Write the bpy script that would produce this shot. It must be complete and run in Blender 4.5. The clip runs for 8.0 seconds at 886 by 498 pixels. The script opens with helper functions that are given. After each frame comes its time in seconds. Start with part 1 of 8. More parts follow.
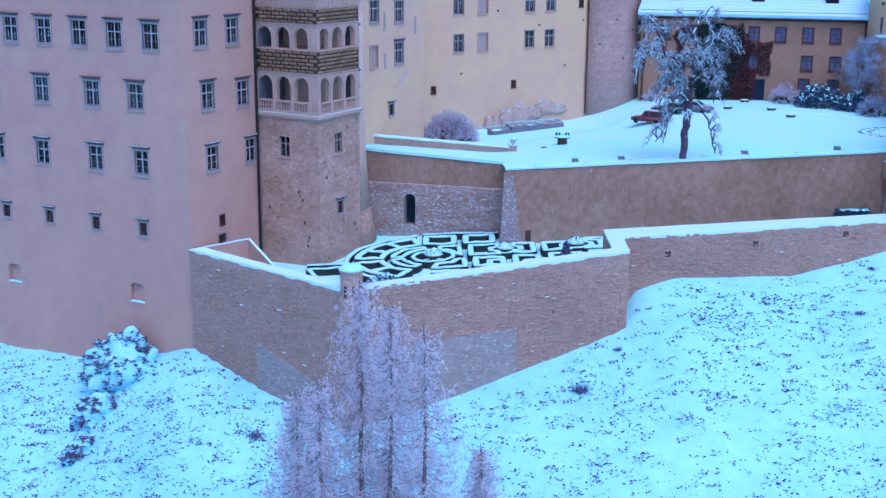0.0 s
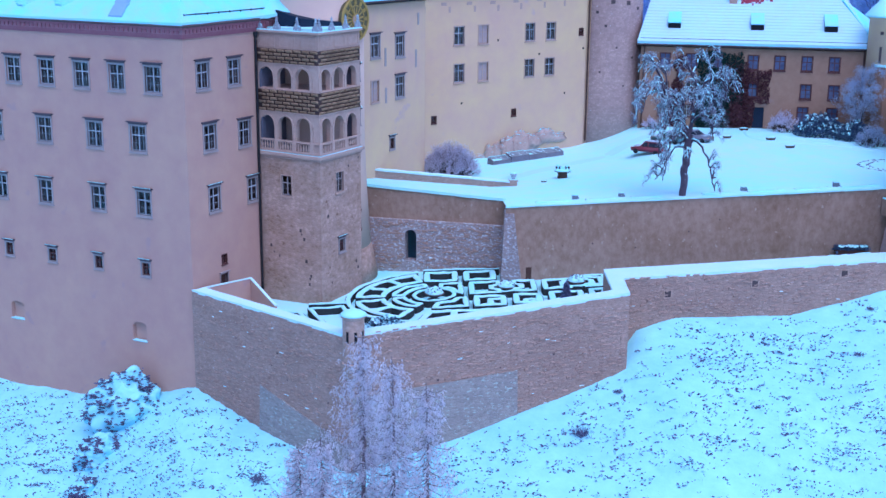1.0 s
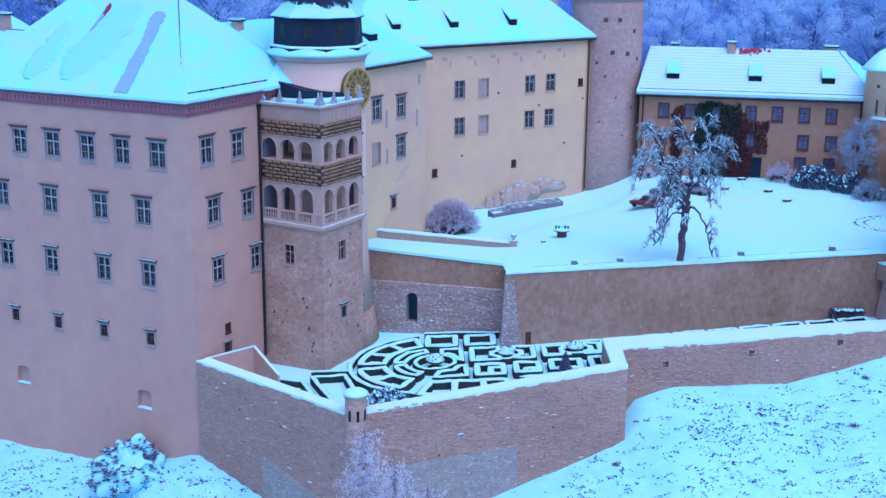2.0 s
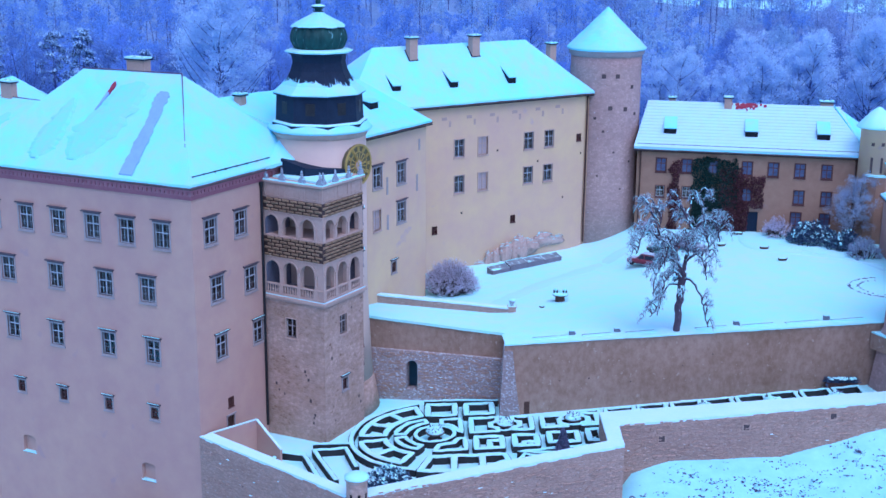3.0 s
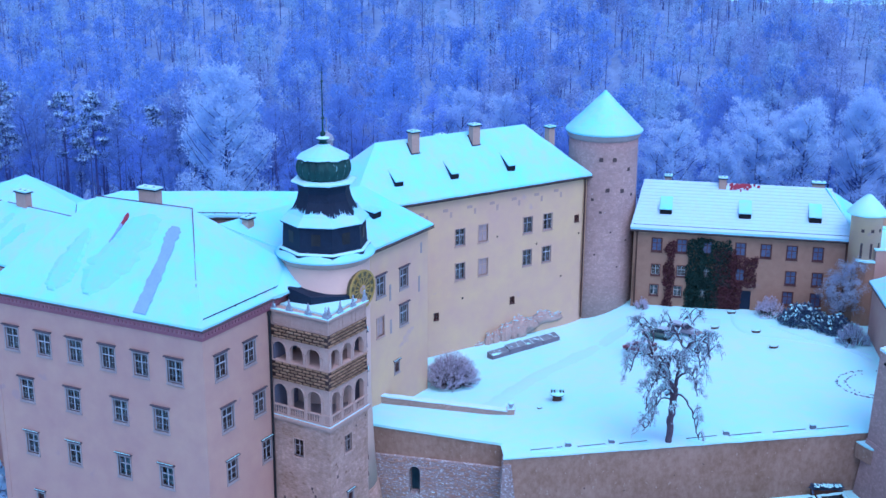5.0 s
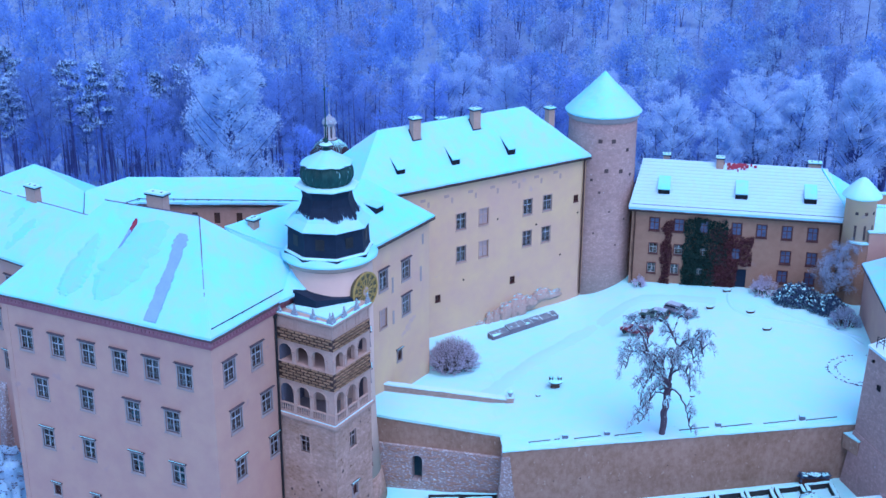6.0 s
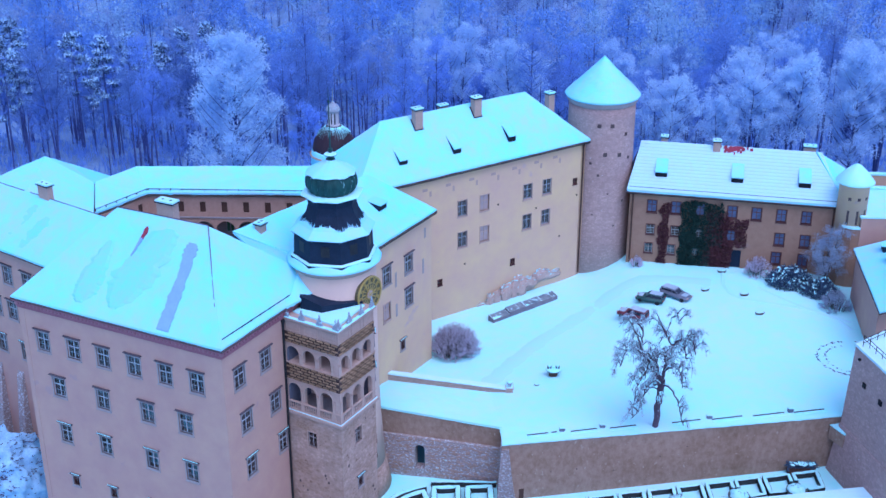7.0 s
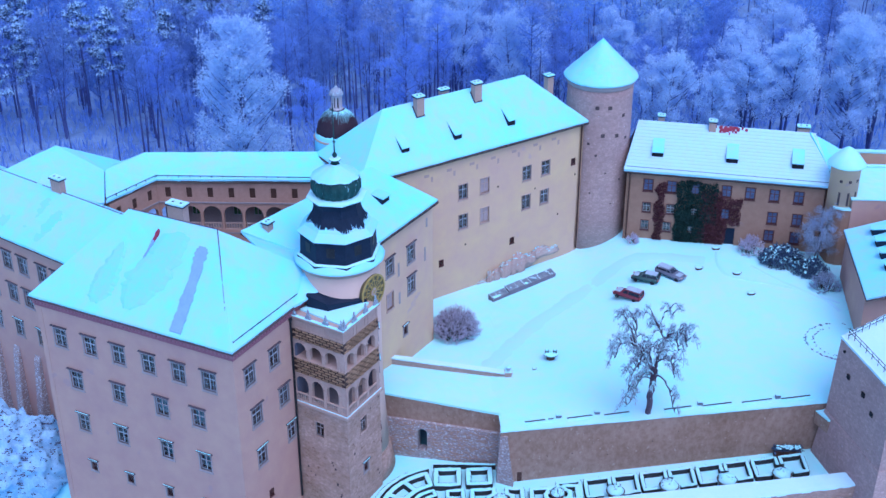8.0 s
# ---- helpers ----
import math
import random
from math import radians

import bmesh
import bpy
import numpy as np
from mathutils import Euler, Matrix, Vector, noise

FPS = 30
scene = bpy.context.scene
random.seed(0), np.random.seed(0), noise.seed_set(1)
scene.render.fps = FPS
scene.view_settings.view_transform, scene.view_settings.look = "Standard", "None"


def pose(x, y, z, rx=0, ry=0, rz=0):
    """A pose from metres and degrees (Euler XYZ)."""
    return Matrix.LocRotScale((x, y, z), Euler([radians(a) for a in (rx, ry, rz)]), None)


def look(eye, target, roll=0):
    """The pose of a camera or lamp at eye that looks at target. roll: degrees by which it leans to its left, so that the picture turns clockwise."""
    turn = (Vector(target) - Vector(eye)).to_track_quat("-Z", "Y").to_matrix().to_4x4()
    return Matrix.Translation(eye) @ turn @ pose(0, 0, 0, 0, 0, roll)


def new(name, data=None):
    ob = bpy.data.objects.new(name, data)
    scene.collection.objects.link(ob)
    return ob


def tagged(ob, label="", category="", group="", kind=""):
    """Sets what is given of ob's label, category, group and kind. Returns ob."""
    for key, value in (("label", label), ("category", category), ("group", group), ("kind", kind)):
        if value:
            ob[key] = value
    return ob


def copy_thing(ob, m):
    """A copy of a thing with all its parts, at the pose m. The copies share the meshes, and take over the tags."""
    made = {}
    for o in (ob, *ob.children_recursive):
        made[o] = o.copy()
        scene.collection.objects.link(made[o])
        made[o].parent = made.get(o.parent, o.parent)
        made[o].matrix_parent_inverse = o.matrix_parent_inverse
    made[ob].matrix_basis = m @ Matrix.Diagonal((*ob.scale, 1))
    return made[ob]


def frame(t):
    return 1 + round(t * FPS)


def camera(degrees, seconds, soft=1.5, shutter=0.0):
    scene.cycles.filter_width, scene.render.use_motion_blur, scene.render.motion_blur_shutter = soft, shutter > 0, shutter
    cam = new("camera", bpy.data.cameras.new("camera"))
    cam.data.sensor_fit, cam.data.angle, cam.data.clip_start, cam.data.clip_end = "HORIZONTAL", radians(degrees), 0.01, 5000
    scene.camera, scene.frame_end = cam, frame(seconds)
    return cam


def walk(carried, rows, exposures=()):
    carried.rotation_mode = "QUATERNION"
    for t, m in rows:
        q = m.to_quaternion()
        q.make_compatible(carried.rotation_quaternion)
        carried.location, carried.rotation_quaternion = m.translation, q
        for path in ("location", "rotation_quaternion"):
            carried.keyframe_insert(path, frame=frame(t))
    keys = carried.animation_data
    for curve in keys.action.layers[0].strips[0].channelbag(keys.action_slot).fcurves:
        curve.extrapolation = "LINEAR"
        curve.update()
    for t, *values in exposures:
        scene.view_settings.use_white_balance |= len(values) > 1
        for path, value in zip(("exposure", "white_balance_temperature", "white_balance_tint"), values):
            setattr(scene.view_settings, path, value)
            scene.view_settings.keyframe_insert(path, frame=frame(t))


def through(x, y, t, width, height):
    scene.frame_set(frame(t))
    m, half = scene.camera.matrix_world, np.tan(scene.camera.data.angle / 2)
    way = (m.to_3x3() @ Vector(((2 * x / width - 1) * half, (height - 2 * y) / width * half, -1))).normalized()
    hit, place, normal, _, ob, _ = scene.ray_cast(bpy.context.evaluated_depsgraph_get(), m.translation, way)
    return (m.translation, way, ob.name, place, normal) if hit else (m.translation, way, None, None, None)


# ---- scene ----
# ---------------------------------------------------------------- camera
cam = camera(39.25, 8.0)
# seconds, eye, yaw, pitch, roll
PATH = [
    (0.0, (-0.52, 0.76, 32.44), -0.24, -14.63, 0.47),
    (0.5, (-0.65, 0.99, 33.91), -0.28, -14.62, 0.47),
    (1.0, (-0.78, 1.15, 36.39), -0.30, -14.63, 0.47),
    (1.5, (-0.87, 1.32, 39.83), -0.29, -14.62, 0.47),
    (3.0, (-0.90, 1.27, 51.31), -0.28, -14.54, 0.46),
    (3.5, (-0.95, 1.25, 55.67), -0.29, -14.48, 0.44),
    (4.0, (-0.92, 1.18, 60.13), -0.26, -14.44, 0.39),
    (4.25, (-0.88, 1.12, 62.44), -0.23, -14.50, 0.36),
    (4.5, (-0.83, 1.06, 64.80), -0.19, -14.85, 0.34),
    (5.0, (-0.72, 0.94, 69.60), -0.12, -16.36, 0.30),
    (5.5, (-0.61, 0.82, 74.53), -0.06, -18.31, 0.25),
    (6.0, (-0.52, 0.66, 79.91), 0.01, -20.27, 0.17),
    (6.5, (-0.41, 0.51, 85.49), 0.10, -22.23, 0.11),
    (7.0, (-0.32, 0.34, 91.11), 0.17, -24.18, 0.02),
    (7.5, (-0.26, 0.21, 96.83), 0.22, -26.20, -0.06),
    (8.0, (-0.22, 0.07, 102.35), 0.27, -28.10, -0.14),
]


def eye_pose(eye, yaw, pitch, roll):
    ahead = Vector((-math.sin(radians(yaw)) * math.cos(radians(pitch)), math.cos(radians(yaw)) * math.cos(radians(pitch)), math.sin(radians(pitch))))
    return look(eye, Vector(eye) + 2 * ahead, roll)


STOPS, KELVIN, TINT = 0.55, 5000, 24
walk(cam, [(t, eye_pose(e, y, p, r)) for t, e, y, p, r in PATH], [(0.0, STOPS, KELVIN, TINT), (8.0, STOPS, KELVIN, TINT)])

# ---------------------------------------------------------------- sky and sun: a dull winter day
SUN_UP, SUN_TURN = 64.0, 156.0
world = bpy.data.worlds.new("winter_sky")
scene.world = world
world.use_nodes = True
wt = world.node_tree
sky = wt.nodes.new("ShaderNodeTexSky")
sky.sky_type, sky.sun_disc = "NISHITA", False
sky.sun_elevation, sky.sun_rotation = radians(SUN_UP), radians(SUN_TURN)
sky.dust_density, sky.ozone_density = 2.0, 2.0
wt.links.new(sky.outputs[0], wt.nodes["Background"].inputs[0])
wt.nodes["Background"].inputs[1].default_value = 0.12
sun = new("sun", bpy.data.lights.new("sun", "SUN"))
sun.data.energy, sun.data.angle, sun.data.color = 1.0, radians(60), (1.0, 0.96, 0.92)
sx, sy = math.sin(radians(SUN_TURN)) * math.cos(radians(SUN_UP)), math.cos(radians(SUN_TURN)) * math.cos(radians(SUN_UP))
sun.matrix_basis = look((sx * 300, sy * 300 + 130, 300 * math.sin(radians(SUN_UP))), (0, 130, 0))

# ---------------------------------------------------------------- materials


def surface(name, dark, light, big=0.4, fine=6.0, rough=0.8, bump=0.3, speck=None, speck_at=0.62, speck_scale=3.0, metal=0.0, vary=0.0, stretch=(1, 1, 1), rise=0.03, cells=0.0, joint=(0.1, 0.08, 0.08), contrast=0.3):
    """Grain at two scales between two colours, with flecks of a third, on world coordinates."""
    m = bpy.data.materials.new(name)
    m.use_nodes = True
    nt = m.node_tree
    bsdf = nt.nodes["Principled BSDF"]
    geo = nt.nodes.new("ShaderNodeNewGeometry")
    mapping = nt.nodes.new("ShaderNodeMapping")
    mapping.inputs["Scale"].default_value = stretch
    nt.links.new(geo.outputs["Position"], mapping.inputs[0])

    def grain(scale, detail, roughness):
        n = nt.nodes.new("ShaderNodeTexNoise")
        n.inputs["Scale"].default_value, n.inputs["Detail"].default_value, n.inputs["Roughness"].default_value = scale, detail, roughness
        nt.links.new(mapping.outputs[0], n.inputs["Vector"])
        return n.outputs["Fac"]

    def ramp(fac, lo, hi, c0, c1):
        r = nt.nodes.new("ShaderNodeValToRGB")
        r.color_ramp.elements[0].position, r.color_ramp.elements[1].position = lo, hi
        r.color_ramp.elements[0].color, r.color_ramp.elements[1].color = (*c0, 1), (*c1, 1)
        nt.links.new(fac, r.inputs[0])
        return r.outputs[0]

    def mix(fac, a, b, kind="MIX"):
        x = nt.nodes.new("ShaderNodeMix")
        x.data_type, x.blend_type = "RGBA", kind
        if isinstance(fac, float):
            x.inputs[0].default_value = fac
        else:
            nt.links.new(fac, x.inputs[0])
        nt.links.new(a, x.inputs[6])
        nt.links.new(b, x.inputs[7])
        return x.outputs[2]

    mid = tuple((a + b) / 2 for a, b in zip(dark, light))
    b1 = grain(big, 4, 0.55)
    f1 = grain(fine, 5, 0.6)
    col = mix(0.5, ramp(b1, 0.3, 0.7, dark, light), ramp(f1, 0.3, 0.7, dark, light))
    edge = None
    if cells:
        def stones(feature):
            v = nt.nodes.new("ShaderNodeTexVoronoi")
            v.feature = feature
            v.inputs["Scale"].default_value = cells
            nt.links.new(mapping.outputs[0], v.inputs["Vector"])
            return v
        bw = nt.nodes.new("ShaderNodeSeparateColor")
        nt.links.new(stones("F1").outputs["Color"], bw.inputs[0])
        col = mix(1.0, col, ramp(bw.outputs[0], 0.0, 1.0, (1 - contrast,) * 3, (1 + contrast,) * 3), "MULTIPLY")
        edge = stones("DISTANCE_TO_EDGE").outputs["Distance"]
        j = nt.nodes.new("ShaderNodeRGB")
        j.outputs[0].default_value = (*joint, 1)
        col = mix(ramp(edge, 0.02, 0.11, (0.75,) * 3, (0, 0, 0)), col, j.outputs[0])
    if speck:
        s = nt.nodes.new("ShaderNodeRGB")
        s.outputs[0].default_value = (*speck, 1)
        f = ramp(grain(speck_scale, 3, 0.5), speck_at, speck_at + 0.06, (0, 0, 0), (1, 1, 1))
        col = mix(f, col, s.outputs[0])
    if vary:
        info = nt.nodes.new("ShaderNodeObjectInfo")
        col = mix(1.0, col, ramp(info.outputs["Random"], 0.0, 1.0, (1 - vary,) * 3, (1 + vary,) * 3), "MULTIPLY")
    nt.links.new(col, bsdf.inputs["Base Color"])
    bsdf.inputs["Roughness"].default_value, bsdf.inputs["Metallic"].default_value = rough, metal
    bsdf.inputs["Specular IOR Level"].default_value = 0.25
    if bump:
        bp = nt.nodes.new("ShaderNodeBump")
        bp.inputs["Strength"].default_value, bp.inputs["Distance"].default_value = bump, rise
        height = f1
        if edge:
            add = nt.nodes.new("ShaderNodeMath")
            add.operation = "MULTIPLY_ADD"
            cap = nt.nodes.new("ShaderNodeMath")
            cap.operation = "MINIMUM"
            cap.inputs[1].default_value = 0.15
            nt.links.new(edge, cap.inputs[0])
            nt.links.new(cap.outputs[0], add.inputs[0])
            add.inputs[1].default_value = 6.0
            nt.links.new(f1, add.inputs[2])
            height = add.outputs[0]
        nt.links.new(height, bp.inputs["Height"])
        nt.links.new(bp.outputs[0], bsdf.inputs["Normal"])
    return m


def glass(name, tint):
    m = bpy.data.materials.new(name)
    m.use_nodes = True
    b = m.node_tree.nodes["Principled BSDF"]
    b.inputs["Base Color"].default_value = (*tint, 1)
    b.inputs["Transmission Weight"].default_value, b.inputs["Roughness"].default_value = 1.0, 0.03
    b.inputs["IOR"].default_value = 1.33
    return m


SNOW = surface("snow", (0.58, 0.85, 0.945), (0.365, 0.93, 0.945), 0.05, 0.5, 0.55, 0.35, rise=0.06)
SNOW_LEDGE = surface("ledge_snow", (0.54, 0.84, 0.93), (0.64, 0.89, 0.96), 0.3, 3.0, 0.6, 0.3)
SNOW_ROOF = surface("roof_snow", (0.44, 0.70, 0.96), (0.225, 0.88, 0.95), 0.12, 0.6, 0.55, 0.5, rise=0.06)
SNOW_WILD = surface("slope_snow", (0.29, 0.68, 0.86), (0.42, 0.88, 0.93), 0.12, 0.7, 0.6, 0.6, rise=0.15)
PLASTER = surface("plaster_rose", (0.452, 0.268, 0.244), (0.545, 0.352, 0.274), 0.07, 0.5, 0.88, 0.25, (0.44, 0.285, 0.27), 0.66, 0.35)
PLASTER_WARM = surface("plaster_cream", (0.585, 0.375, 0.315), (0.68, 0.50, 0.285), 0.085, 0.4, 0.88, 0.25, (0.56, 0.39, 0.34), 0.68, 0.3)
PLASTER_OCHRE = surface("plaster_ochre", (0.28, 0.165, 0.115), (0.385, 0.24, 0.165), 0.12, 0.9, 0.9, 0.25, (0.33, 0.215, 0.175), 0.64, 0.5)
STONE = surface("tower_stone", (0.27, 0.165, 0.105), (0.62, 0.44, 0.385), 0.22, 1.7, 0.92, 0.7, (0.25, 0.155, 0.11), 0.67, 1.3, cells=2.3, joint=(0.44, 0.305, 0.25), contrast=0.13, stretch=(1, 1, 1.5), rise=0.03)
RUBBLE = surface("wall_rubble", (0.345, 0.225, 0.187), (0.48, 0.335, 0.28), 0.13, 1.6, 0.95, 0.6, (0.56, 0.50, 0.48), 0.66, 2.4, stretch=(1, 1, 3.0), cells=2.2, joint=(0.31, 0.215, 0.18), contrast=0.13, rise=0.04)
RETAIN = surface("yard_wall_render", (0.205, 0.124, 0.08), (0.435, 0.308, 0.245), 0.15, 1.5, 0.95, 0.9, (0.43, 0.335, 0.28), 0.665, 2.2, stretch=(1, 1, 0.75), rise=0.06)
ROUND_STONE = surface("round_tower_stone", (0.375, 0.25, 0.235), (0.50, 0.355, 0.325), 0.2, 1.6, 0.9, 0.5, (0.60, 0.54, 0.55), 0.70, 1.9, cells=2.4, joint=(0.37, 0.26, 0.245), contrast=0.13, stretch=(1, 1, 1.5))
FROSTED = surface("frosted_stone", (0.29, 0.225, 0.22), (0.44, 0.36, 0.355), 0.4, 2.4, 0.92, 0.9, (0.58, 0.59, 0.64), 0.55, 3.4, stretch=(1, 1, 1.5), cells=3.6, joint=(0.40, 0.335, 0.34), contrast=0.15)
CORNICE = surface("cornice_red", (0.28, 0.105, 0.135), (0.35, 0.145, 0.175), 0.6, 5.0, 0.8, 0.1)
CORNICE_PALE = surface("cornice_pale", (0.31, 0.15, 0.175), (0.38, 0.195, 0.22), 0.6, 5.0, 0.8, 0.1)
TRIM = surface("limestone_trim", (0.29, 0.25, 0.255), (0.39, 0.345, 0.345), 0.6, 4.0, 0.85, 0.2)
LOGGIA_STONE = surface("loggia_stone", (0.43, 0.30, 0.255), (0.53, 0.39, 0.33), 0.5, 3.0, 0.85, 0.2)
SASH = surface("sash_paint", (0.36, 0.38, 0.43), (0.46, 0.48, 0.53), 1.0, 8.0, 0.6, 0.05)
SASH_BROWN = surface("sash_brown", (0.095, 0.042, 0.042), (0.145, 0.062, 0.058), 1.0, 8.0, 0.6, 0.05)
PANE = glass("window_glass", (0.5, 0.55, 0.62))
# Near-black that puts the shade of unlit openings into a solid colour.
DARK = surface("dark_inside", (0.010, 0.010, 0.014), (0.018, 0.018, 0.024), 1, 5, 0.9, 0)
TILE = surface("roof_tile", (0.07, 0.05, 0.055), (0.12, 0.09, 0.09), 0.5, 6.0, 0.85, 0.4)
SLATE = surface("slate_dark", (0.005, 0.012, 0.03), (0.014, 0.028, 0.06), 0.8, 7.0, 0.7, 0.3)
COPPER = surface("green_copper", (0.006, 0.03, 0.034), (0.02, 0.09, 0.085), 0.9, 5.0, 0.6, 0.3, (0.20, 0.42, 0.46), 0.66, 4.0, stretch=(1, 1, 0.35))
BRASS = surface("clock_brass", (0.34, 0.23, 0.06), (0.56, 0.40, 0.13), 1.5, 7.0, 0.45, 0.1, metal=0.25)
CLOCK_DARK = surface("clock_dark", (0.085, 0.075, 0.04), (0.15, 0.125, 0.065), 1.5, 7.0, 0.5, 0.1)
HEDGE = surface("hedge_box", (0.018, 0.022, 0.028), (0.045, 0.05, 0.05), 1.0, 9.0, 0.9, 0.8)
PATCHED = surface("patched_stone", (0.28, 0.235, 0.225), (0.40, 0.355, 0.335), 0.4, 2.0, 0.9, 0.9, (0.45, 0.50, 0.48), 0.60, 2.4, stretch=(1, 1, 2.4), cells=2.2, joint=(0.33, 0.30, 0.285), contrast=0.16)
TUFT = surface("dry_tuft", (0.085, 0.10, 0.20), (0.17, 0.18, 0.30), 0.6, 6.0, 0.9, 0)
BARK = surface("bark", (0.05, 0.04, 0.045), (0.11, 0.09, 0.09), 0.8, 8.0, 0.9, 0.6)
IRON = surface("iron_dark", (0.02, 0.02, 0.025), (0.05, 0.05, 0.055), 1, 8, 0.5, 0.1, metal=0.6)
WOOD = surface("dark_wood", (0.06, 0.03, 0.025), (0.11, 0.06, 0.045), 0.8, 9.0, 0.7, 0.2)

# ---------------------------------------------------------------- building helpers


def world_of(ob):
    m = ob.matrix_basis.copy()
    return world_of(ob.parent) @ ob.matrix_parent_inverse @ m if ob.parent else m


def part(name, bm, material, parent=None, label="", kind="", smooth=False):
    """Links a bmesh, given in world coordinates, as one mesh object under its thing."""
    me = bpy.data.meshes.new(name)
    bmesh.ops.recalc_face_normals(bm, faces=bm.faces)
    bm.to_mesh(me)
    bm.free()
    for m in material if isinstance(material, (list, tuple)) else [material]:
        me.materials.append(m)
    if smooth:
        me.polygons.foreach_set("use_smooth", [True] * len(me.polygons))
    ob = new(name, me)
    if parent:
        ob.parent = parent
        ob.matrix_parent_inverse = world_of(parent).inverted()
    return tagged(ob, label, kind=kind)


def parts(name, bm, material, parent, label=""):
    """Links each separate piece of a bmesh as a mesh object of its own."""
    left = set(bm.verts)
    while left:
        seed = min(left, key=lambda v: v.index if v.index >= 0 else 0)
        island, todo = {seed}, [seed]
        while todo:
            for e in todo.pop().link_edges:
                for v in e.verts:
                    if v not in island:
                        island.add(v)
                        todo.append(v)
        left -= island
        one = bmesh.new()
        at_ = {v: one.verts.new(v.co) for v in island}
        for f in {f for v in island for f in v.link_faces}:
            one.faces.new([at_[v] for v in f.verts])
        part(name, one, material, parent, label)
    bm.free()


def share(name, me, parent, m, label=""):
    """One more object on a mesh that is there already, at the world pose m."""
    ob = new(name, me)
    ob.parent = parent
    ob.matrix_parent_inverse = world_of(parent).inverted()
    ob.matrix_basis = m
    return tagged(ob, label)


def thing(name, at, label, category, group="", kind=""):
    ob = new(name)
    ob.empty_display_size = 0.5
    ob.matrix_basis = Matrix.Translation(at)
    return tagged(ob, label, category, group, kind)


def mesh_of(name, bm, material, smooth=False):
    me = bpy.data.meshes.new(name)
    bmesh.ops.recalc_face_normals(bm, faces=bm.faces)
    bm.to_mesh(me)
    bm.free()
    me.materials.append(material)
    if smooth:
        me.polygons.foreach_set("use_smooth", [True] * len(me.polygons))
    return me


def box(bm, lo, hi, m=None):
    v = [bm.verts.new(Vector((x, y, z)) if m is None else m @ Vector((x, y, z))) for z in (lo[2], hi[2]) for y in (lo[1], hi[1]) for x in (lo[0], hi[0])]
    for q in ((0, 1, 3, 2), (4, 6, 7, 5), (0, 4, 5, 1), (1, 5, 7, 3), (3, 7, 6, 2), (2, 6, 4, 0)):
        bm.faces.new([v[i] for i in q])
    return v


def prism(bm, plan, z0, z1):
    """An upright prism on a plan; z0 and z1 are heights or functions of x, y."""
    at = lambda z, p: z(*p) if callable(z) else z
    lo = [bm.verts.new((*p, at(z0, p))) for p in plan]
    hi = [bm.verts.new((*p, at(z1, p))) for p in plan]
    bm.faces.new(lo[::-1]), bm.faces.new(hi)
    for i in range(len(plan)):
        j = (i + 1) % len(plan)
        bm.faces.new((lo[i], lo[j], hi[j], hi[i]))


def lathe(bm, profile, steps=24, centre=(0, 0), turn=0.0, wave=0.0, lobes=8):
    """A turned body: profile rows of radius, height; wave adds lobes."""
    rings = []
    for r, z in profile:
        ring = []
        for i in range(steps):
            a = 2 * math.pi * i / steps + turn
            rr = r * (1 + wave * abs(math.cos(lobes * (a - turn) / 2)) - wave) if wave else r
            ring.append(bm.verts.new((centre[0] + rr * math.cos(a), centre[1] + rr * math.sin(a), z)))
        rings.append(ring)
    for p, q in zip(rings, rings[1:]):
        for i in range(steps):
            j = (i + 1) % steps
            bm.faces.new((p[i], p[j], q[j], q[i]))
    bm.faces.new(rings[0][::-1]), bm.faces.new(rings[-1])


def along(p0, p1):
    """The pose of a wall seen from outside: x from p0 to p1, y inwards, z up."""
    d = Vector((p1[0] - p0[0], p1[1] - p0[1], 0)).normalized()
    n = Vector((-d.y, d.x, 0))
    return Matrix(((d.x, n.x, 0, p0[0]), (d.y, n.y, 0, p0[1]), (0, 0, 1, 0), (0, 0, 0, 1)))


def holed_wall(bm, p0, p1, z0, z1, holes, thick=0.8):
    """A thick wall with openings right through it; p0 to p1 run left to right seen from outside. Holes: u0, u1, z0, z1."""
    m = along(p0, p1)
    length = math.hypot(p1[0] - p0[0], p1[1] - p0[1])
    us = sorted({0.0, length, *(h[0] for h in holes), *(h[1] for h in holes)})
    vs = sorted({z0, z1, *(h[2] for h in holes), *(h[3] for h in holes)})
    grid = {}

    def vert(u, v, y):
        k = (u, v, y)
        if k not in grid:
            grid[k] = bm.verts.new(m @ Vector((u, y, v)))
        return grid[k]

    solid = {}
    for i, (a, b) in enumerate(zip(us, us[1:])):
        for j, (c, d) in enumerate(zip(vs, vs[1:])):
            um, vm = (a + b) / 2, (c + d) / 2
            solid[i, j] = not any(h[0] < um < h[1] and h[2] < vm < h[3] for h in holes)
    for (i, j), s in solid.items():
        if not s:
            continue
        a, b, c, d = us[i], us[i + 1], vs[j], vs[j + 1]
        for y in (0.0, thick):
            bm.faces.new([vert(u, v, y) for u, v in ((a, c), (b, c), (b, d), (a, d))])
        for di, dj, e in ((-1, 0, ((a, c), (a, d))), (1, 0, ((b, c), (b, d))), (0, -1, ((a, c), (b, c))), (0, 1, ((a, d), (b, d)))):
            if not solid.get((i + di, j + dj), False):
                (u0, v0), (u1, v1) = e
                bm.faces.new((vert(u0, v0, 0.0), vert(u1, v1, 0.0), vert(u1, v1, thick), vert(u0, v0, thick)))


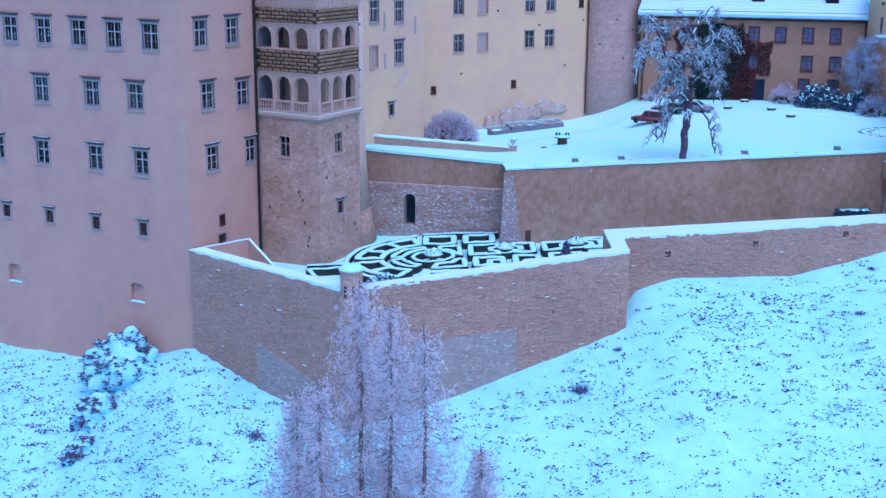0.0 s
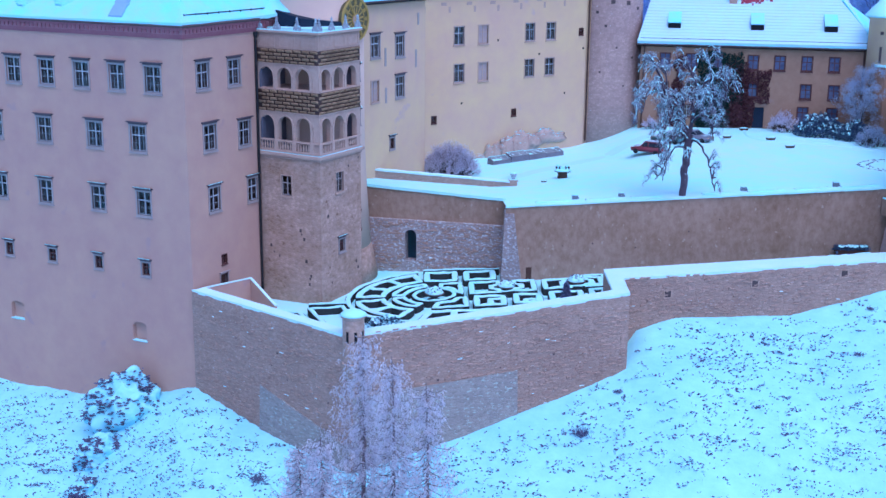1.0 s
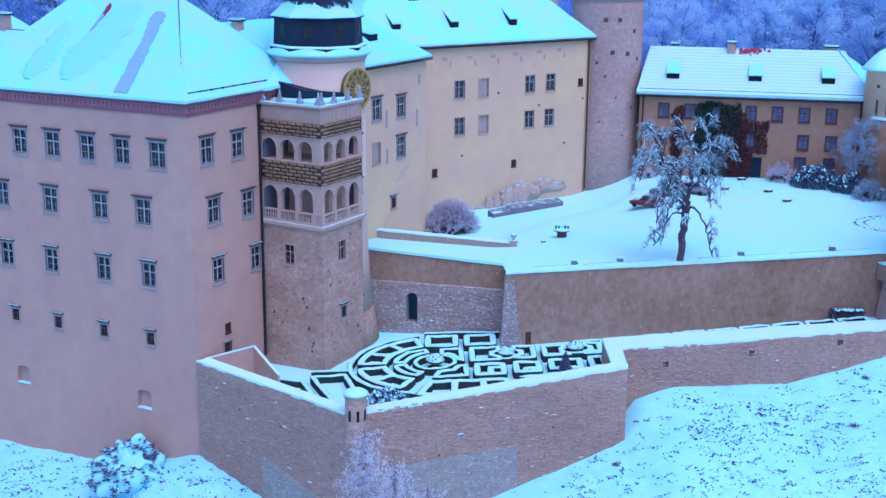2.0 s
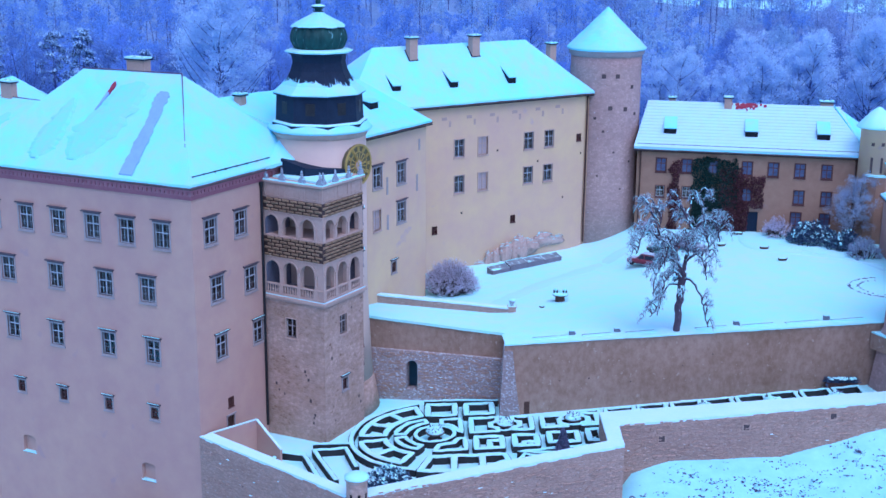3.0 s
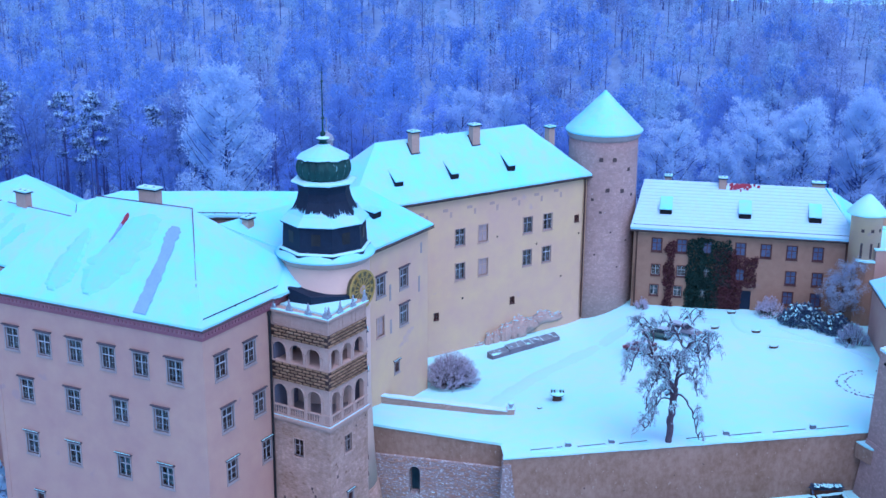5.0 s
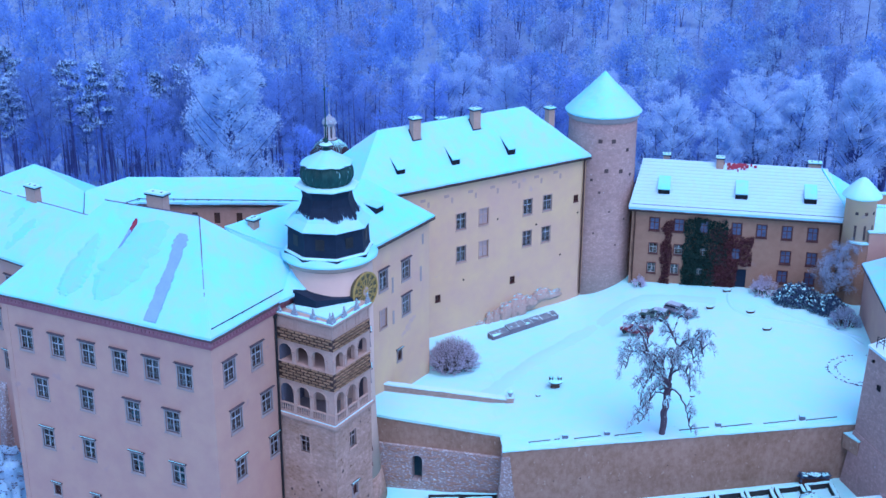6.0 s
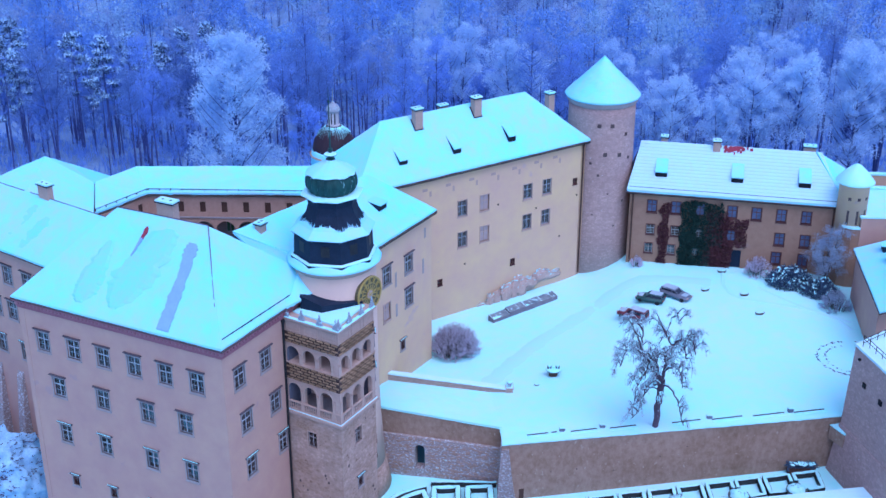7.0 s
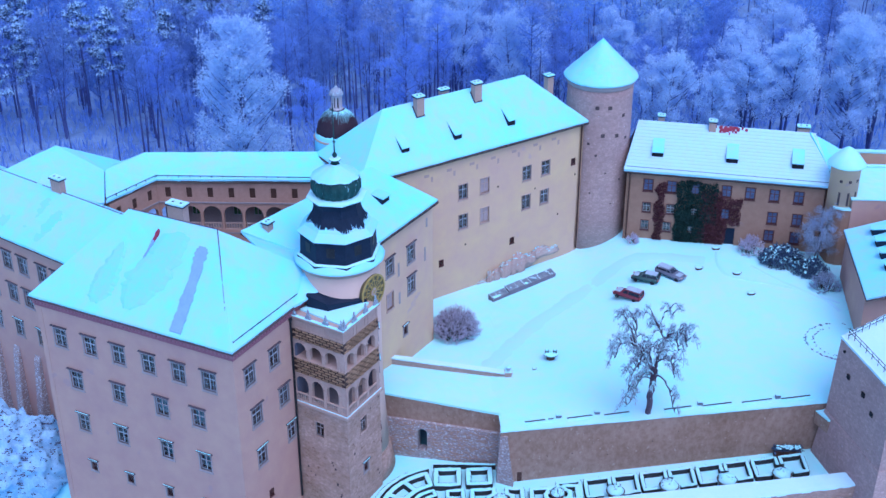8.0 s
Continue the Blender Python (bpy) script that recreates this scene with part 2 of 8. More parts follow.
def slab(faces, thick, lift=0.0):
    """Roof planes, given as lists of corners, as one thick sheet."""
    bm = bmesh.new()
    seen = {}
    top = []
    for f in faces:
        vs = []
        for p in f:
            k = tuple(round(c, 3) for c in p)
            if k not in seen:
                seen[k] = bm.verts.new(Vector(p) + Vector((0, 0, lift)))
            vs.append(seen[k])
        top.append(bm.faces.new(vs))
    low = {v: bm.verts.new(v.co - Vector((0, 0, thick))) for v in list(bm.verts)}
    rims = [e for e in bm.edges if len(e.link_faces) == 1]
    for f in top:
        bm.faces.new([low[v] for v in reversed(f.verts)])
    for e in rims:
        a, b = e.verts
        bm.faces.new((a, b, low[b], low[a]))
    return bm


def snowed(faces, inset, thick=0.34, lift=0.28, step=1.2, rough=0.07, seed=0.0):
    """The snow that lies on roof planes: finely divided, uneven, drawn in from the edges."""
    bm = slab(faces, thick, lift)
    c = sum((v.co for v in bm.verts), Vector()) / len(bm.verts)
    for v in bm.verts:
        d = Vector((c.x - v.co.x, c.y - v.co.y, 0))
        if d.length > 0.01:
            v.co += d.normalized() * inset
    bmesh.ops.triangulate(bm, faces=bm.faces)
    for _ in range(5):
        long = [e for e in bm.edges if e.calc_length() > step * 1.6]
        if not long:
            break
        bmesh.ops.subdivide_edges(bm, edges=long, cuts=1)
        bmesh.ops.triangulate(bm, faces=[f for f in bm.faces if len(f.verts) > 3])
    for v in bm.verts:
        n = noise.noise(v.co * 0.35 + Vector((seed, 0, 0))) + 0.5 * noise.noise(v.co * 1.3 + Vector((0, seed, 0)))
        v.co.z += rough * n
        v.co.x += 0.6 * rough * noise.noise(v.co * 0.9)
        v.co.y += 0.6 * rough * noise.noise(v.co * 0.9 + Vector((5, 5, 5)))
    return bm


def ruffle(bm, step=0.7, amp=0.06):
    """Breaks up a straight-edged layer of snow: fine division, uneven top and edges."""
    bmesh.ops.triangulate(bm, faces=bm.faces)
    for _ in range(7):
        long = [e for e in bm.edges if e.calc_length() > step * 1.6]
        if not long:
            break
        bmesh.ops.subdivide_edges(bm, edges=long, cuts=1)
        bmesh.ops.triangulate(bm, faces=[f for f in bm.faces if len(f.verts) > 3])
    for v in bm.verts:
        p = v.co * 0.9
        v.co += Vector((noise.noise(p), noise.noise(p + Vector((7, 0, 0))), 0.8 * noise.noise(p + Vector((0, 9, 0))))) * amp
        v.co += Vector((noise.noise(p * 3.1), noise.noise(p * 3.1 + Vector((7, 0, 0))), 0.5 * noise.noise(p * 3.1 + Vector((0, 9, 0))))) * amp * 0.6
    return bm


def smoothstep(a, b, x):
    t = min(1.0, max(0.0, (x - a) / (b - a)))
    return t * t * (3 - 2 * t)


def at(p, d, u):
    return (p[0] + d[0] * u, p[1] + d[1] * u)


# ---------------------------------------------------------------- windows


def rect_frame(bm, w, h, t, y0, y1, x0=0.0, z0=0.0):
    """Four bars round an opening w by h."""
    box(bm, (x0 - w / 2 - t, y0, z0 - t), (x0 + w / 2 + t, y1, z0))
    box(bm, (x0 - w / 2 - t, y0, z0 + h), (x0 + w / 2 + t, y1, z0 + h + t))
    box(bm, (x0 - w / 2 - t, y0, z0), (x0 - w / 2, y1, z0 + h))
    box(bm, (x0 + w / 2, y0, z0), (x0 + w / 2 + t, y1, z0 + h))


WINDOW_MESHES = {}


def window_kind(kind, w, h, stone, sash, hood=None, cross=0.62, bars=2, frame=0.16, snowy=False, glazing=None):
    """Meshes of one kind of window, at the middle of its sill: stone surround, hood, snow, sash, glass."""
    bm = bmesh.new()
    rect_frame(bm, w, h, frame, -0.07, 0.22)
    box(bm, (-w / 2 - frame - 0.06, -0.14, -frame - 0.1), (w / 2 + frame + 0.06, 0.1, -frame))
    meshes = {"surround": mesh_of("window", bm, stone)}
    if hood:
        bm = bmesh.new()
        z = h + frame
        box(bm, (-w / 2 - frame, -0.09, z), (w / 2 + frame, 0.05, z + 0.16))
        box(bm, (-w / 2 - frame - 0.18, -0.26, z + 0.16), (w / 2 + frame + 0.18, 0.05, z + 0.26))
        meshes["hood"] = mesh_of("hood", bm, hood)
        if snowy:
            bm = bmesh.new()
            box(bm, (-w / 2 - frame - 0.16, -0.25, z + 0.26), (w / 2 + frame + 0.02, -0.16, z + 0.285))
            meshes["snow"] = mesh_of("snow", bm, SNOW)
    bm = bmesh.new()
    rect_frame(bm, w - 0.16, h - 0.16, 0.08, 0.16, 0.26, z0=0.08)
    box(bm, (-0.055, 0.14, 0.08), (0.055, 0.28, h - 0.08))
    box(bm, (-w / 2 + 0.08, 0.14, h * cross - 0.05), (w / 2 - 0.08, 0.28, h * cross + 0.05))
    for s in (-1, 1):
        for b in range(1, bars):
            x = s * (0.07 + (w / 2 - 0.15) * b / bars)
            box(bm, (x - 0.014, 0.19, 0.08), (x + 0.014, 0.235, h - 0.08))
        for z in (h * cross * 0.5,):
            box(bm, (min(s * 0.07, s * (w / 2 - 0.08)), 0.18, z - 0.013), (max(s * 0.07, s * (w / 2 - 0.08)), 0.235, z + 0.013))
    meshes["sash"] = mesh_of("sash", bm, sash)
    bm = bmesh.new()
    box(bm, (-w / 2 + 0.04, 0.20, 0.04), (w / 2 - 0.04, 0.225, h - 0.04))
    meshes["pane"] = mesh_of("pane", bm, glazing or PANE)
    WINDOW_MESHES[kind] = (w, h, meshes)


BLIND = surface("blind_window", (0.36, 0.285, 0.29), (0.45, 0.36, 0.36), 0.8, 4.0, 0.6, 0.1)
HOOD = surface("hood_stone", (0.075, 0.062, 0.078), (0.125, 0.105, 0.125), 0.8, 6.0, 0.85, 0.1)
window_kind("tall", 1.8, 2.42, TRIM, SASH, HOOD, bars=2)
window_kind("mid", 1.6, 2.3, TRIM, SASH, HOOD, bars=1, snowy=True)
window_kind("tower", 1.3, 2.05, LOGGIA_STONE, TRIM, frame=0.1, bars=1)
window_kind("slot", 0.95, 1.25, TRIM, SASH_BROWN, HOOD, bars=1, snowy=True)
window_kind("plain", 1.6, 2.4, LOGGIA_STONE, SASH, frame=0.12)
window_kind("pale", 1.55, 2.4, LOGGIA_STONE, LOGGIA_STONE, frame=0.14, glazing=BLIND)
# Opaque panes with the bluish reflected sky put into the colour.
SKY_PANE = surface("sky_tinted_pane", (0.07, 0.085, 0.16), (0.15, 0.18, 0.30), 0.9, 2.0, 0.15, 0)
window_kind("brown", 1.4, 1.95, SASH_BROWN, SASH_BROWN, frame=0.12, bars=1, glazing=SKY_PANE)
CREAM_SASH = surface("cream_sash", (0.40, 0.42, 0.42), (0.52, 0.54, 0.52), 1.0, 8.0, 0.6, 0.05)
window_kind("cottage", 1.15, 1.55, SASH_BROWN, CREAM_SASH, frame=0.13, bars=2)
window_kind("small", 0.74, 0.95, SASH_BROWN, SASH_BROWN, bars=1, frame=0.05)


def window_hole(kind, u, zc):
    w, h, _ = WINDOW_MESHES[kind]
    return (u - w / 2, u + w / 2, zc - h / 2, zc + h / 2)


def put_window(kind, parent, wall, u, zc):
    """One window of a wall: the surround with its hood, sash and pane."""
    w, h, ms = WINDOW_MESHES[kind]
    m = wall @ Matrix.Translation((u, 0, zc - h / 2))
    win = share("window", ms["surround"], parent, m)
    for k in ("hood", "snow", "sash", "pane"):
        if k in ms:
            o = share(k, ms[k], win, m)
    return win


def walls_with(parent, name, p0, p1, z0, z1, windows, material, thick=0.8, extra=(), label=""):
    """A wall, its openings and its windows (kind, u, middle height)."""
    bm = bmesh.new()
    holed_wall(bm, p0, p1, z0, z1, [window_hole(k, u, z) for k, u, z in windows] + list(extra), thick)
    ob = part(name, bm, material, parent, label)
    m = along(p0, p1)
    for k, u, z in windows:
        put_window(k, parent, m, u, z)
    return ob
# ---------------------------------------------------------------- ground: one sheet from the slope below the castle to the wooded hills
FOOT = [(-130, 150, -16), (-60, 136, -11.5), (-47.6, 127.7, -11.4), (-36, 122.1, -11.2), (-27.8, 118.1, -9.1), (-24.4, 116.4, -7.8), (-17.1, 110.0, -9.6), (-8.2, 102.5, -10.6), (1.9, 106.0, -8.4), (6.3, 107.6, -7.1),
        (11.3, 109.4, -5.8), (17.4, 111.5, -3.9), (18.3, 115.6, -2.0), (22.3, 117.0, -0.7), (34.4, 118.9, -0.9), (40.0, 119.8, 0.25), (44.0, 120.4, 1.3), (50, 121, 2.0), (130, 125, -5)]
FX, FY, FZ = (np.array([r[i] for r in FOOT], float) for i in range(3))


def ground_z(x, y):
    yf, zf = float(np.interp(x, FX, FY)), float(np.interp(x, FX, FZ))
    d = yf - y
    n = noise.noise(Vector((x * 0.12, y * 0.12, 0))) + 0.4 * noise.noise(Vector((x * 0.4, y * 0.4, 3)))
    if d >= 0:
        z = zf - (0.30 * d + 0.0062 * d * d if d < 40 else 21.9 + 0.75 * (d - 40))
        return max(z, -95) + n * min(0.5, d * 0.09)
    back = -d
    west = smoothstep(-50, -58, x)
    top = zf + (4.6 - zf) * smoothstep(133, 143, y) * (1 - west) + west * 9.0 * smoothstep(2, 22, back)
    top += (9.5 - top) * smoothstep(181, 199, y)
    top += (-9.0 - top) * smoothstep(212, 300, y)
    top += (16.5 - 7.0 * smoothstep(60, 190, x) - top) * smoothstep(330, 640, y)
    top += (-25 - top) * smoothstep(680, 900, y)
    return top + (n * 3.0 * smoothstep(200, 300, y))


def axis(stops):
    out = []
    for a, b, s in stops:
        out += list(np.arange(a, b, s))
    return out + [stops[-1][1]]


def grid_mesh(xs, ys, height):
    bm = bmesh.new()
    rows = [[bm.verts.new((x, y, height(x, y))) for x in xs] for y in ys]
    for r, q in zip(rows, rows[1:]):
        for i in range(len(xs) - 1):
            bm.faces.new((r[i], r[i + 1], q[i + 1], q[i]))
    return bm


# Snowy litter under the trees, with the shade between them put into its colour.
SHADED_FLOOR = surface("shaded_forest_floor", (0.13, 0.20, 0.34), (0.27, 0.42, 0.66), 0.15, 1.2, 0.95, 0.5)
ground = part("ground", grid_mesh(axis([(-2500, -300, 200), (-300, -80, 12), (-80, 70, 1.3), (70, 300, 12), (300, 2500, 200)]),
                                  axis([(-400, 40, 20), (40, 70, 3), (70, 125, 1.1), (125, 190, 3), (190, 480, 9), (480, 1000, 40), (1000, 4500, 500)]), ground_z), [SNOW_WILD, SHADED_FLOOR, SNOW], smooth=True)
# Beyond y 690 snow is added to stand in for the bright sky.
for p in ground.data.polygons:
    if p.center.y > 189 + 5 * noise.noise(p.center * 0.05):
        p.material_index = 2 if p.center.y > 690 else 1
tagged(ground, "snow-covered steep grassy slope, wooded hill, added snow beyond in place of bright sky", "ground", kind="structure")


def spandrels(bm, m, u0, u1, top, thick, n=9, squash=1.0):
    """Fills the corners of a square-topped opening to a round arch, as one piece."""
    r = (u1 - u0) / 2
    c = (u0 + u1) / 2
    loop = [(c + r * math.cos(a), top - squash * r + squash * r * math.sin(a)) for a in np.linspace(0, math.pi, 2 * n - 1)] + [(c - r, top + 0.05), (c + r, top + 0.05)]
    front = [bm.verts.new(m @ Vector((u, -0.004, z))) for u, z in loop]
    back = [bm.verts.new(m @ Vector((u, thick, z))) for u, z in loop]
    bm.faces.new(front), bm.faces.new(back[::-1])
    for i in range(len(loop)):
        j = (i + 1) % len(loop)
        bm.faces.new((front[i], front[j], back[j], back[i]))


def arch(parent, m, u0, u1, top, thick, material, squash=1.0):
    bm = bmesh.new()
    spandrels(bm, m, u0, u1, top, thick, squash=squash)
    return part("arch", bm, material, parent)


# ---------------------------------------------------------------- main block of the castle
ONE_A, ONE_B = (-0.9, 0.436), (0.487, 0.873)
C0 = (-24.3, 116.5)
C1, C3 = at(C0, ONE_A, 28.5), at(C0, ONE_B, 18.6)
C2 = at(C1, ONE_B, 18.6)
palace = thing("castle_block", (*C0, -8), "tall rose-plastered castle block with snowy hipped roof", "castle", kind="")
wins_a = [("tall", 28.5 - u, 22.1) for u in (3.6, 7.9, 12.2, 16.6, 20.9, 25.4)] + [("tall", 28.5 - u, 16.35) for u in (5.7, 11.0, 17.4, 23.9)]
wins_a += [("mid", 28.5 - u, 10.0) for u in (5.4, 11.0, 17.8, 23.8)] + [("slot", 28.5 - u, 3.4) for u in (5.6, 11.5, 17.5, 23.3)]
walls_with(palace, "wall", C1, C0, -13.5, 26.2, wins_a, PLASTER, extra=[(28.5 - u - 0.85, 28.5 - u + 0.85, -4.2, -2.3) for u in (22.9, 6.8)])
for u in (5.6, 21.7):
    bm = bmesh.new()
    box(bm, (u - 0.95, 0.45, -4.3), (u + 0.95, 0.6, -2.2), along(C1, C0))
    niche = part("niche_back", bm, PLASTER, palace, "pale back of a blind niche")
    arch(niche, along(C1, C0) @ Matrix.Translation((0, 0.02, 0)), u - 0.85, u + 0.85, -2.3, 0.4, PLASTER, 0.45)
    bm = bmesh.new()
    box(bm, (u - 0.9, -0.1, -4.26), (u + 0.9, 0.4, -4.17), along(C1, C0))
    part("niche_sill", bm, SNOW, niche, "snow on the niche sill")
wins_b = [("tall", 2.7, 22.4), ("tall", 7.4, 22.3), ("tall", 3.4, 16.4), ("tall", 8.75, 16.1), ("mid", 3.75, 10.3), ("mid", 9.8, 10.2), ("small", 4.85, 4.0)]
walls_with(palace, "wall", C0, C3, -13.5, 26.2, wins_b, PLASTER, extra=[(4.2, 5.3, -0.2, 2.5)])
for p, q in ((C3, C2), (C2, C1)):
    bm = bmesh.new()
    holed_wall(bm, p, q, -13.5, 26.2, [], 0.8)
    part("wall", bm, PLASTER, palace)


def eaves(plan, out):
    """A plan pushed outwards by a distance (counter-clockwise plan)."""
    res = []
    n = len(plan)
    for i in range(n):
        p, q, r = (Vector(plan[j % n]) for j in (i - 1, i, i + 1))
        d1, d2 = (q - p).normalized(), (r - q).normalized()
        n1, n2 = Vector((d1.y, -d1.x)), Vector((d2.y, -d2.x))
        k = (n1 + n2) / (1 + n1.dot(n2))
        res.append((q.x + k.x * out, q.y + k.y * out))
    return res


def hipped(plan, ze, ridge, out=0.55):
    """Roof planes over a four-cornered plan (p0 p1 p2 p3), ridge from the p0-p1... side ends: ridge = (r_a, r_b) with r_a at the p3-p0 end."""
    e = [(*p, ze) for p in eaves(plan, out)]
    ra, rb = ridge
    return [[e[0], e[1], rb, ra], [e[1], e[2], rb], [e[2], e[3], ra, rb], [e[3], e[0], ra]]


def snow_roof(parent, faces, seed, rough=0.07, thick=0.14, inset=0.12):
    roof = part("roof", slab(faces, thick), TILE, parent, "dark tiled roof")
    part("snow_cover", snowed(faces, inset, rough=rough, seed=seed), SNOW_ROOF, roof, "snow lying on the roof", smooth=False)
    return roof


# plan runs counter-clockwise: C1, C0, C3, C2
snow_roof(palace, hipped([C1, C0, C3, C2], 27.22, ((-38.6, 133.75, 36.2), (-26.95, 128.0, 36.3)), 0.56), 1.0)
bm = bmesh.new()
prism(bm, eaves([C1, C0, C3, C2], 0.12), 26.0, 26.2)
prism(bm, eaves([C1, C0, C3, C2], 0.2), 26.2, 26.42)
prism(bm, eaves([C1, C0, C3, C2], 0.44), 26.86, 27.06)
part("cornice", bm, CORNICE, palace, "dark wine-red painted cornice mouldings")
bm = bmesh.new()
prism(bm, eaves([C1, C0, C3, C2], 0.26), 26.42, 26.86)
part("frieze", bm, CORNICE_PALE, palace, "dull violet-red frieze behind the dentils")
bm = bmesh.new()
box(bm, (-0.13, -0.36, 26.5), (0.13, -0.24, 26.84))
DENTIL = mesh_of("dentil", bm, CORNICE)
for p, q in ((C1, C0), (C0, C3)):
    m = along(p, q)
    L = math.hypot(q[0] - p[0], q[1] - p[1])
    n = int(L / 0.52)
    for k in range(n):
        share("dentil", DENTIL, palace, m @ Matrix.Translation((L * (k + 0.5) / n, 0, 0)))
# the roof's foot spreads out over the tower's corner
snow_roof(palace, [[(-18.4, 125.9, 27.22), (-15.7, 129.1, 27.5), (-17.6, 130.6, 29.3)]], 1.4, thick=0.12, inset=0.0)

# ---------------------------------------------------------------- clock wing and palace range
ONE_W, IN_W = (0.511, 0.860), (-0.860, 0.511)
E0, E1 = (-13.3, 134.7), (-2.35, 153.1)
E2, E3 = at(E1, IN_W, 13.0), at(E0, IN_W, 13.0)
clock_wing = thing("castle_wing", (*E0, 0), "cream-plastered castle wing beside the clock tower, snowy roof", "castle")
u0 = math.hypot(-8.6 - E0[0], 142.6 - E0[1])
walls_with(clock_wing, "wall", E0, E1, -1.5, 27.6, [("tall", u0 + 1.3, 22.9), ("tall", u0 + 6.5, 22.6), ("pale", u0 + 1.2, 17.8), ("tall", u0 + 6.5, 17.8), ("slot", u0 + 4.8, 11.3)], PLASTER_WARM)
for p, q in ((E1, E2), (E2, E3), (E3, E0)):
    bm = bmesh.new()
    holed_wall(bm, p, q, -1.5, 27.6, [], 0.8)
    part("wall", bm, PLASTER_WARM, clock_wing)
snow_roof(clock_wing, hipped([E0, E1, E2, E3], 28.0, ((-25.5, 134.0, 33.0), (-10.6, 153.2, 33.0)), 0.6)[:3], 2.0)

bm = bmesh.new()
prism(bm, [(-15.2, 132.9), (-13.6, 135.2), (-24.6, 141.6), (-27.5, 140.4), (-24.4, 137.3)], 26.6, 27.8)
part("valley_snow", bm, SNOW_ROOF, clock_wing, "snow filling the roof valley")
# Sheet shaped to close the gap the camera sees between the roofs.
hip, edge_ = [Vector((-15.2, 132.3, 27.2)).lerp(Vector((-26.95, 128.0, 36.5)), k) - Vector((0, -0.25, 0.1)) for k in (0.0, 0.35, 0.62)], [Vector((-13.3, 134.4, 28.1)).lerp(Vector((-25.5, 133.9, 33.1)), k) for k in (0.0, 0.45, 0.98)]
part("valley_snow", snowed([[tuple(hip[k]), tuple(edge_[k]), tuple(edge_[k + 1]), tuple(hip[k + 1])] for k in (0, 1)], 0.0, 0.2, 0.12, seed=2.5), SNOW_ROOF, clock_wing, "snow sheet fitted between the two roofs")

ONE_P, IN_P = (0.829, 0.559), (-0.559, 0.829)
P0 = (2.02, 168.63)
PL, PR = at(P0, ONE_P, -17.5), at(P0, ONE_P, 23.0)
PR2, PL2 = at(PR, IN_P, 11.8), at(PL, IN_P, 11.8)
range_ = thing("castle_range", (*PR, 5), "long cream-plastered palace range with snowy roof and chimneys", "castle")
wins_p = [("plain", 17.5, 22.1), ("pale", 21.5, 22.1), ("plain", 29.5, 22.1), ("plain", 33.2, 22.1), ("plain", 17.55, 17.1), ("pale", 21.55, 17.1), ("plain", 29.5, 17.15), ("plain", 33.1, 17.15)]
wins_p += [("small", 13.5, 11.1), ("small", 26.9, 11.1), ("small", 38.7, 21.8)]
walls_with(range_, "wall", PL, PR, -1.5, 27.7, wins_p, PLASTER_WARM)
for p, q in ((PR, PR2), (PR2, PL2), (PL2, PL)):
    bm = bmesh.new()
    holed_wall(bm, p, q, -1.5, 27.7, [], 0.8)
    part("wall", bm, PLASTER_WARM, range_)
snow_roof(range_, hipped([PL, PR, PR2, PL2], 28.1, ((*at(at(P0, ONE_P, -10.3), IN_P, 5.9), 35.4), (*at(at(P0, ONE_P, 15.6), IN_P, 5.9), 35.4)), 0.6), 3.0)

# ---------------------------------------------------------------- round tower
RT = (23.9, 186.0)
round_tower = thing("round_tower", (*RT, 4), "round stone tower with a snowy conical roof", "tower")
bm = bmesh.new()
lathe(bm, [(5.55, 2.0), (5.3, 12.0), (5.2, 31.5), (5.2, 33.6)], 40, RT)
part("shaft", bm, ROUND_STONE, round_tower, smooth=True)
bm = bmesh.new()
lathe(bm, [(5.2, 33.2), (5.5, 33.5), (5.6, 34.1), (5.3, 34.2)], 40, RT)
part("cornice", bm, TRIM, round_tower)
bm = bmesh.new()
lathe(bm, [(5.72, 34.1), (5.85, 34.32)] + [(5.75 * (1 - k / 14), 34.5 + 5.75 * k / 14) for k in range(14)] + [(0.04, 40.25)], 64, RT)
for v in bm.verts:
    k = noise.noise(v.co * 0.8) + 0.6 * noise.noise(v.co * 2.4)
    v.co += Vector((v.co.x - RT[0], v.co.y - RT[1], 3.0)).normalized() * 0.07 * k
part("roof", bm, SNOW_ROOF, round_tower, "snow-covered cone")

# ---------------------------------------------------------------- outbuilding across the yard
OA, OB = (28.3, 180.6), (58.9, 174.2)
od = Vector((OB[0] - OA[0], OB[1] - OA[1])).normalized()
ONE_O, IN_O = (od.x, od.y), (-od.y, od.x)
OB2, OA2 = at(OB, IN_O, 12.0), at(OA, IN_O, 12.0)
outbuilding = thing("outbuilding", (*OA, 8), "ochre two-storey outbuilding with snowy roof and dormers", "house")
wins_o = [("brown", u, 17.9) for u in (3.5, 7.2, 10.9, 15.75, 19.4, 23.1, 26.8)] + [("cottage" if u < 12 else "brown", u, 14.0) for u in (3.5, 7.3, 11.0, 15.9, 23.2, 27.0)]
wins_o += [("cottage" if u < 12 else "brown", u, 10.8) for u in (3.4, 6.9, 10.6, 23.0, 27.0)]
walls_with(outbuilding, "wall", OA, OB, 5.0, 19.8, wins_o, PLASTER_OCHRE, extra=[(16.1, 17.7, 8.3, 11.6)])
for p, q in ((OB, OB2), (OB2, OA2), (OA2, OA)):
    bm = bmesh.new()
    holed_wall(bm, p, q, 5.0, 19.8, [], 0.7)
    part("wall", bm, PLASTER_OCHRE, outbuilding)
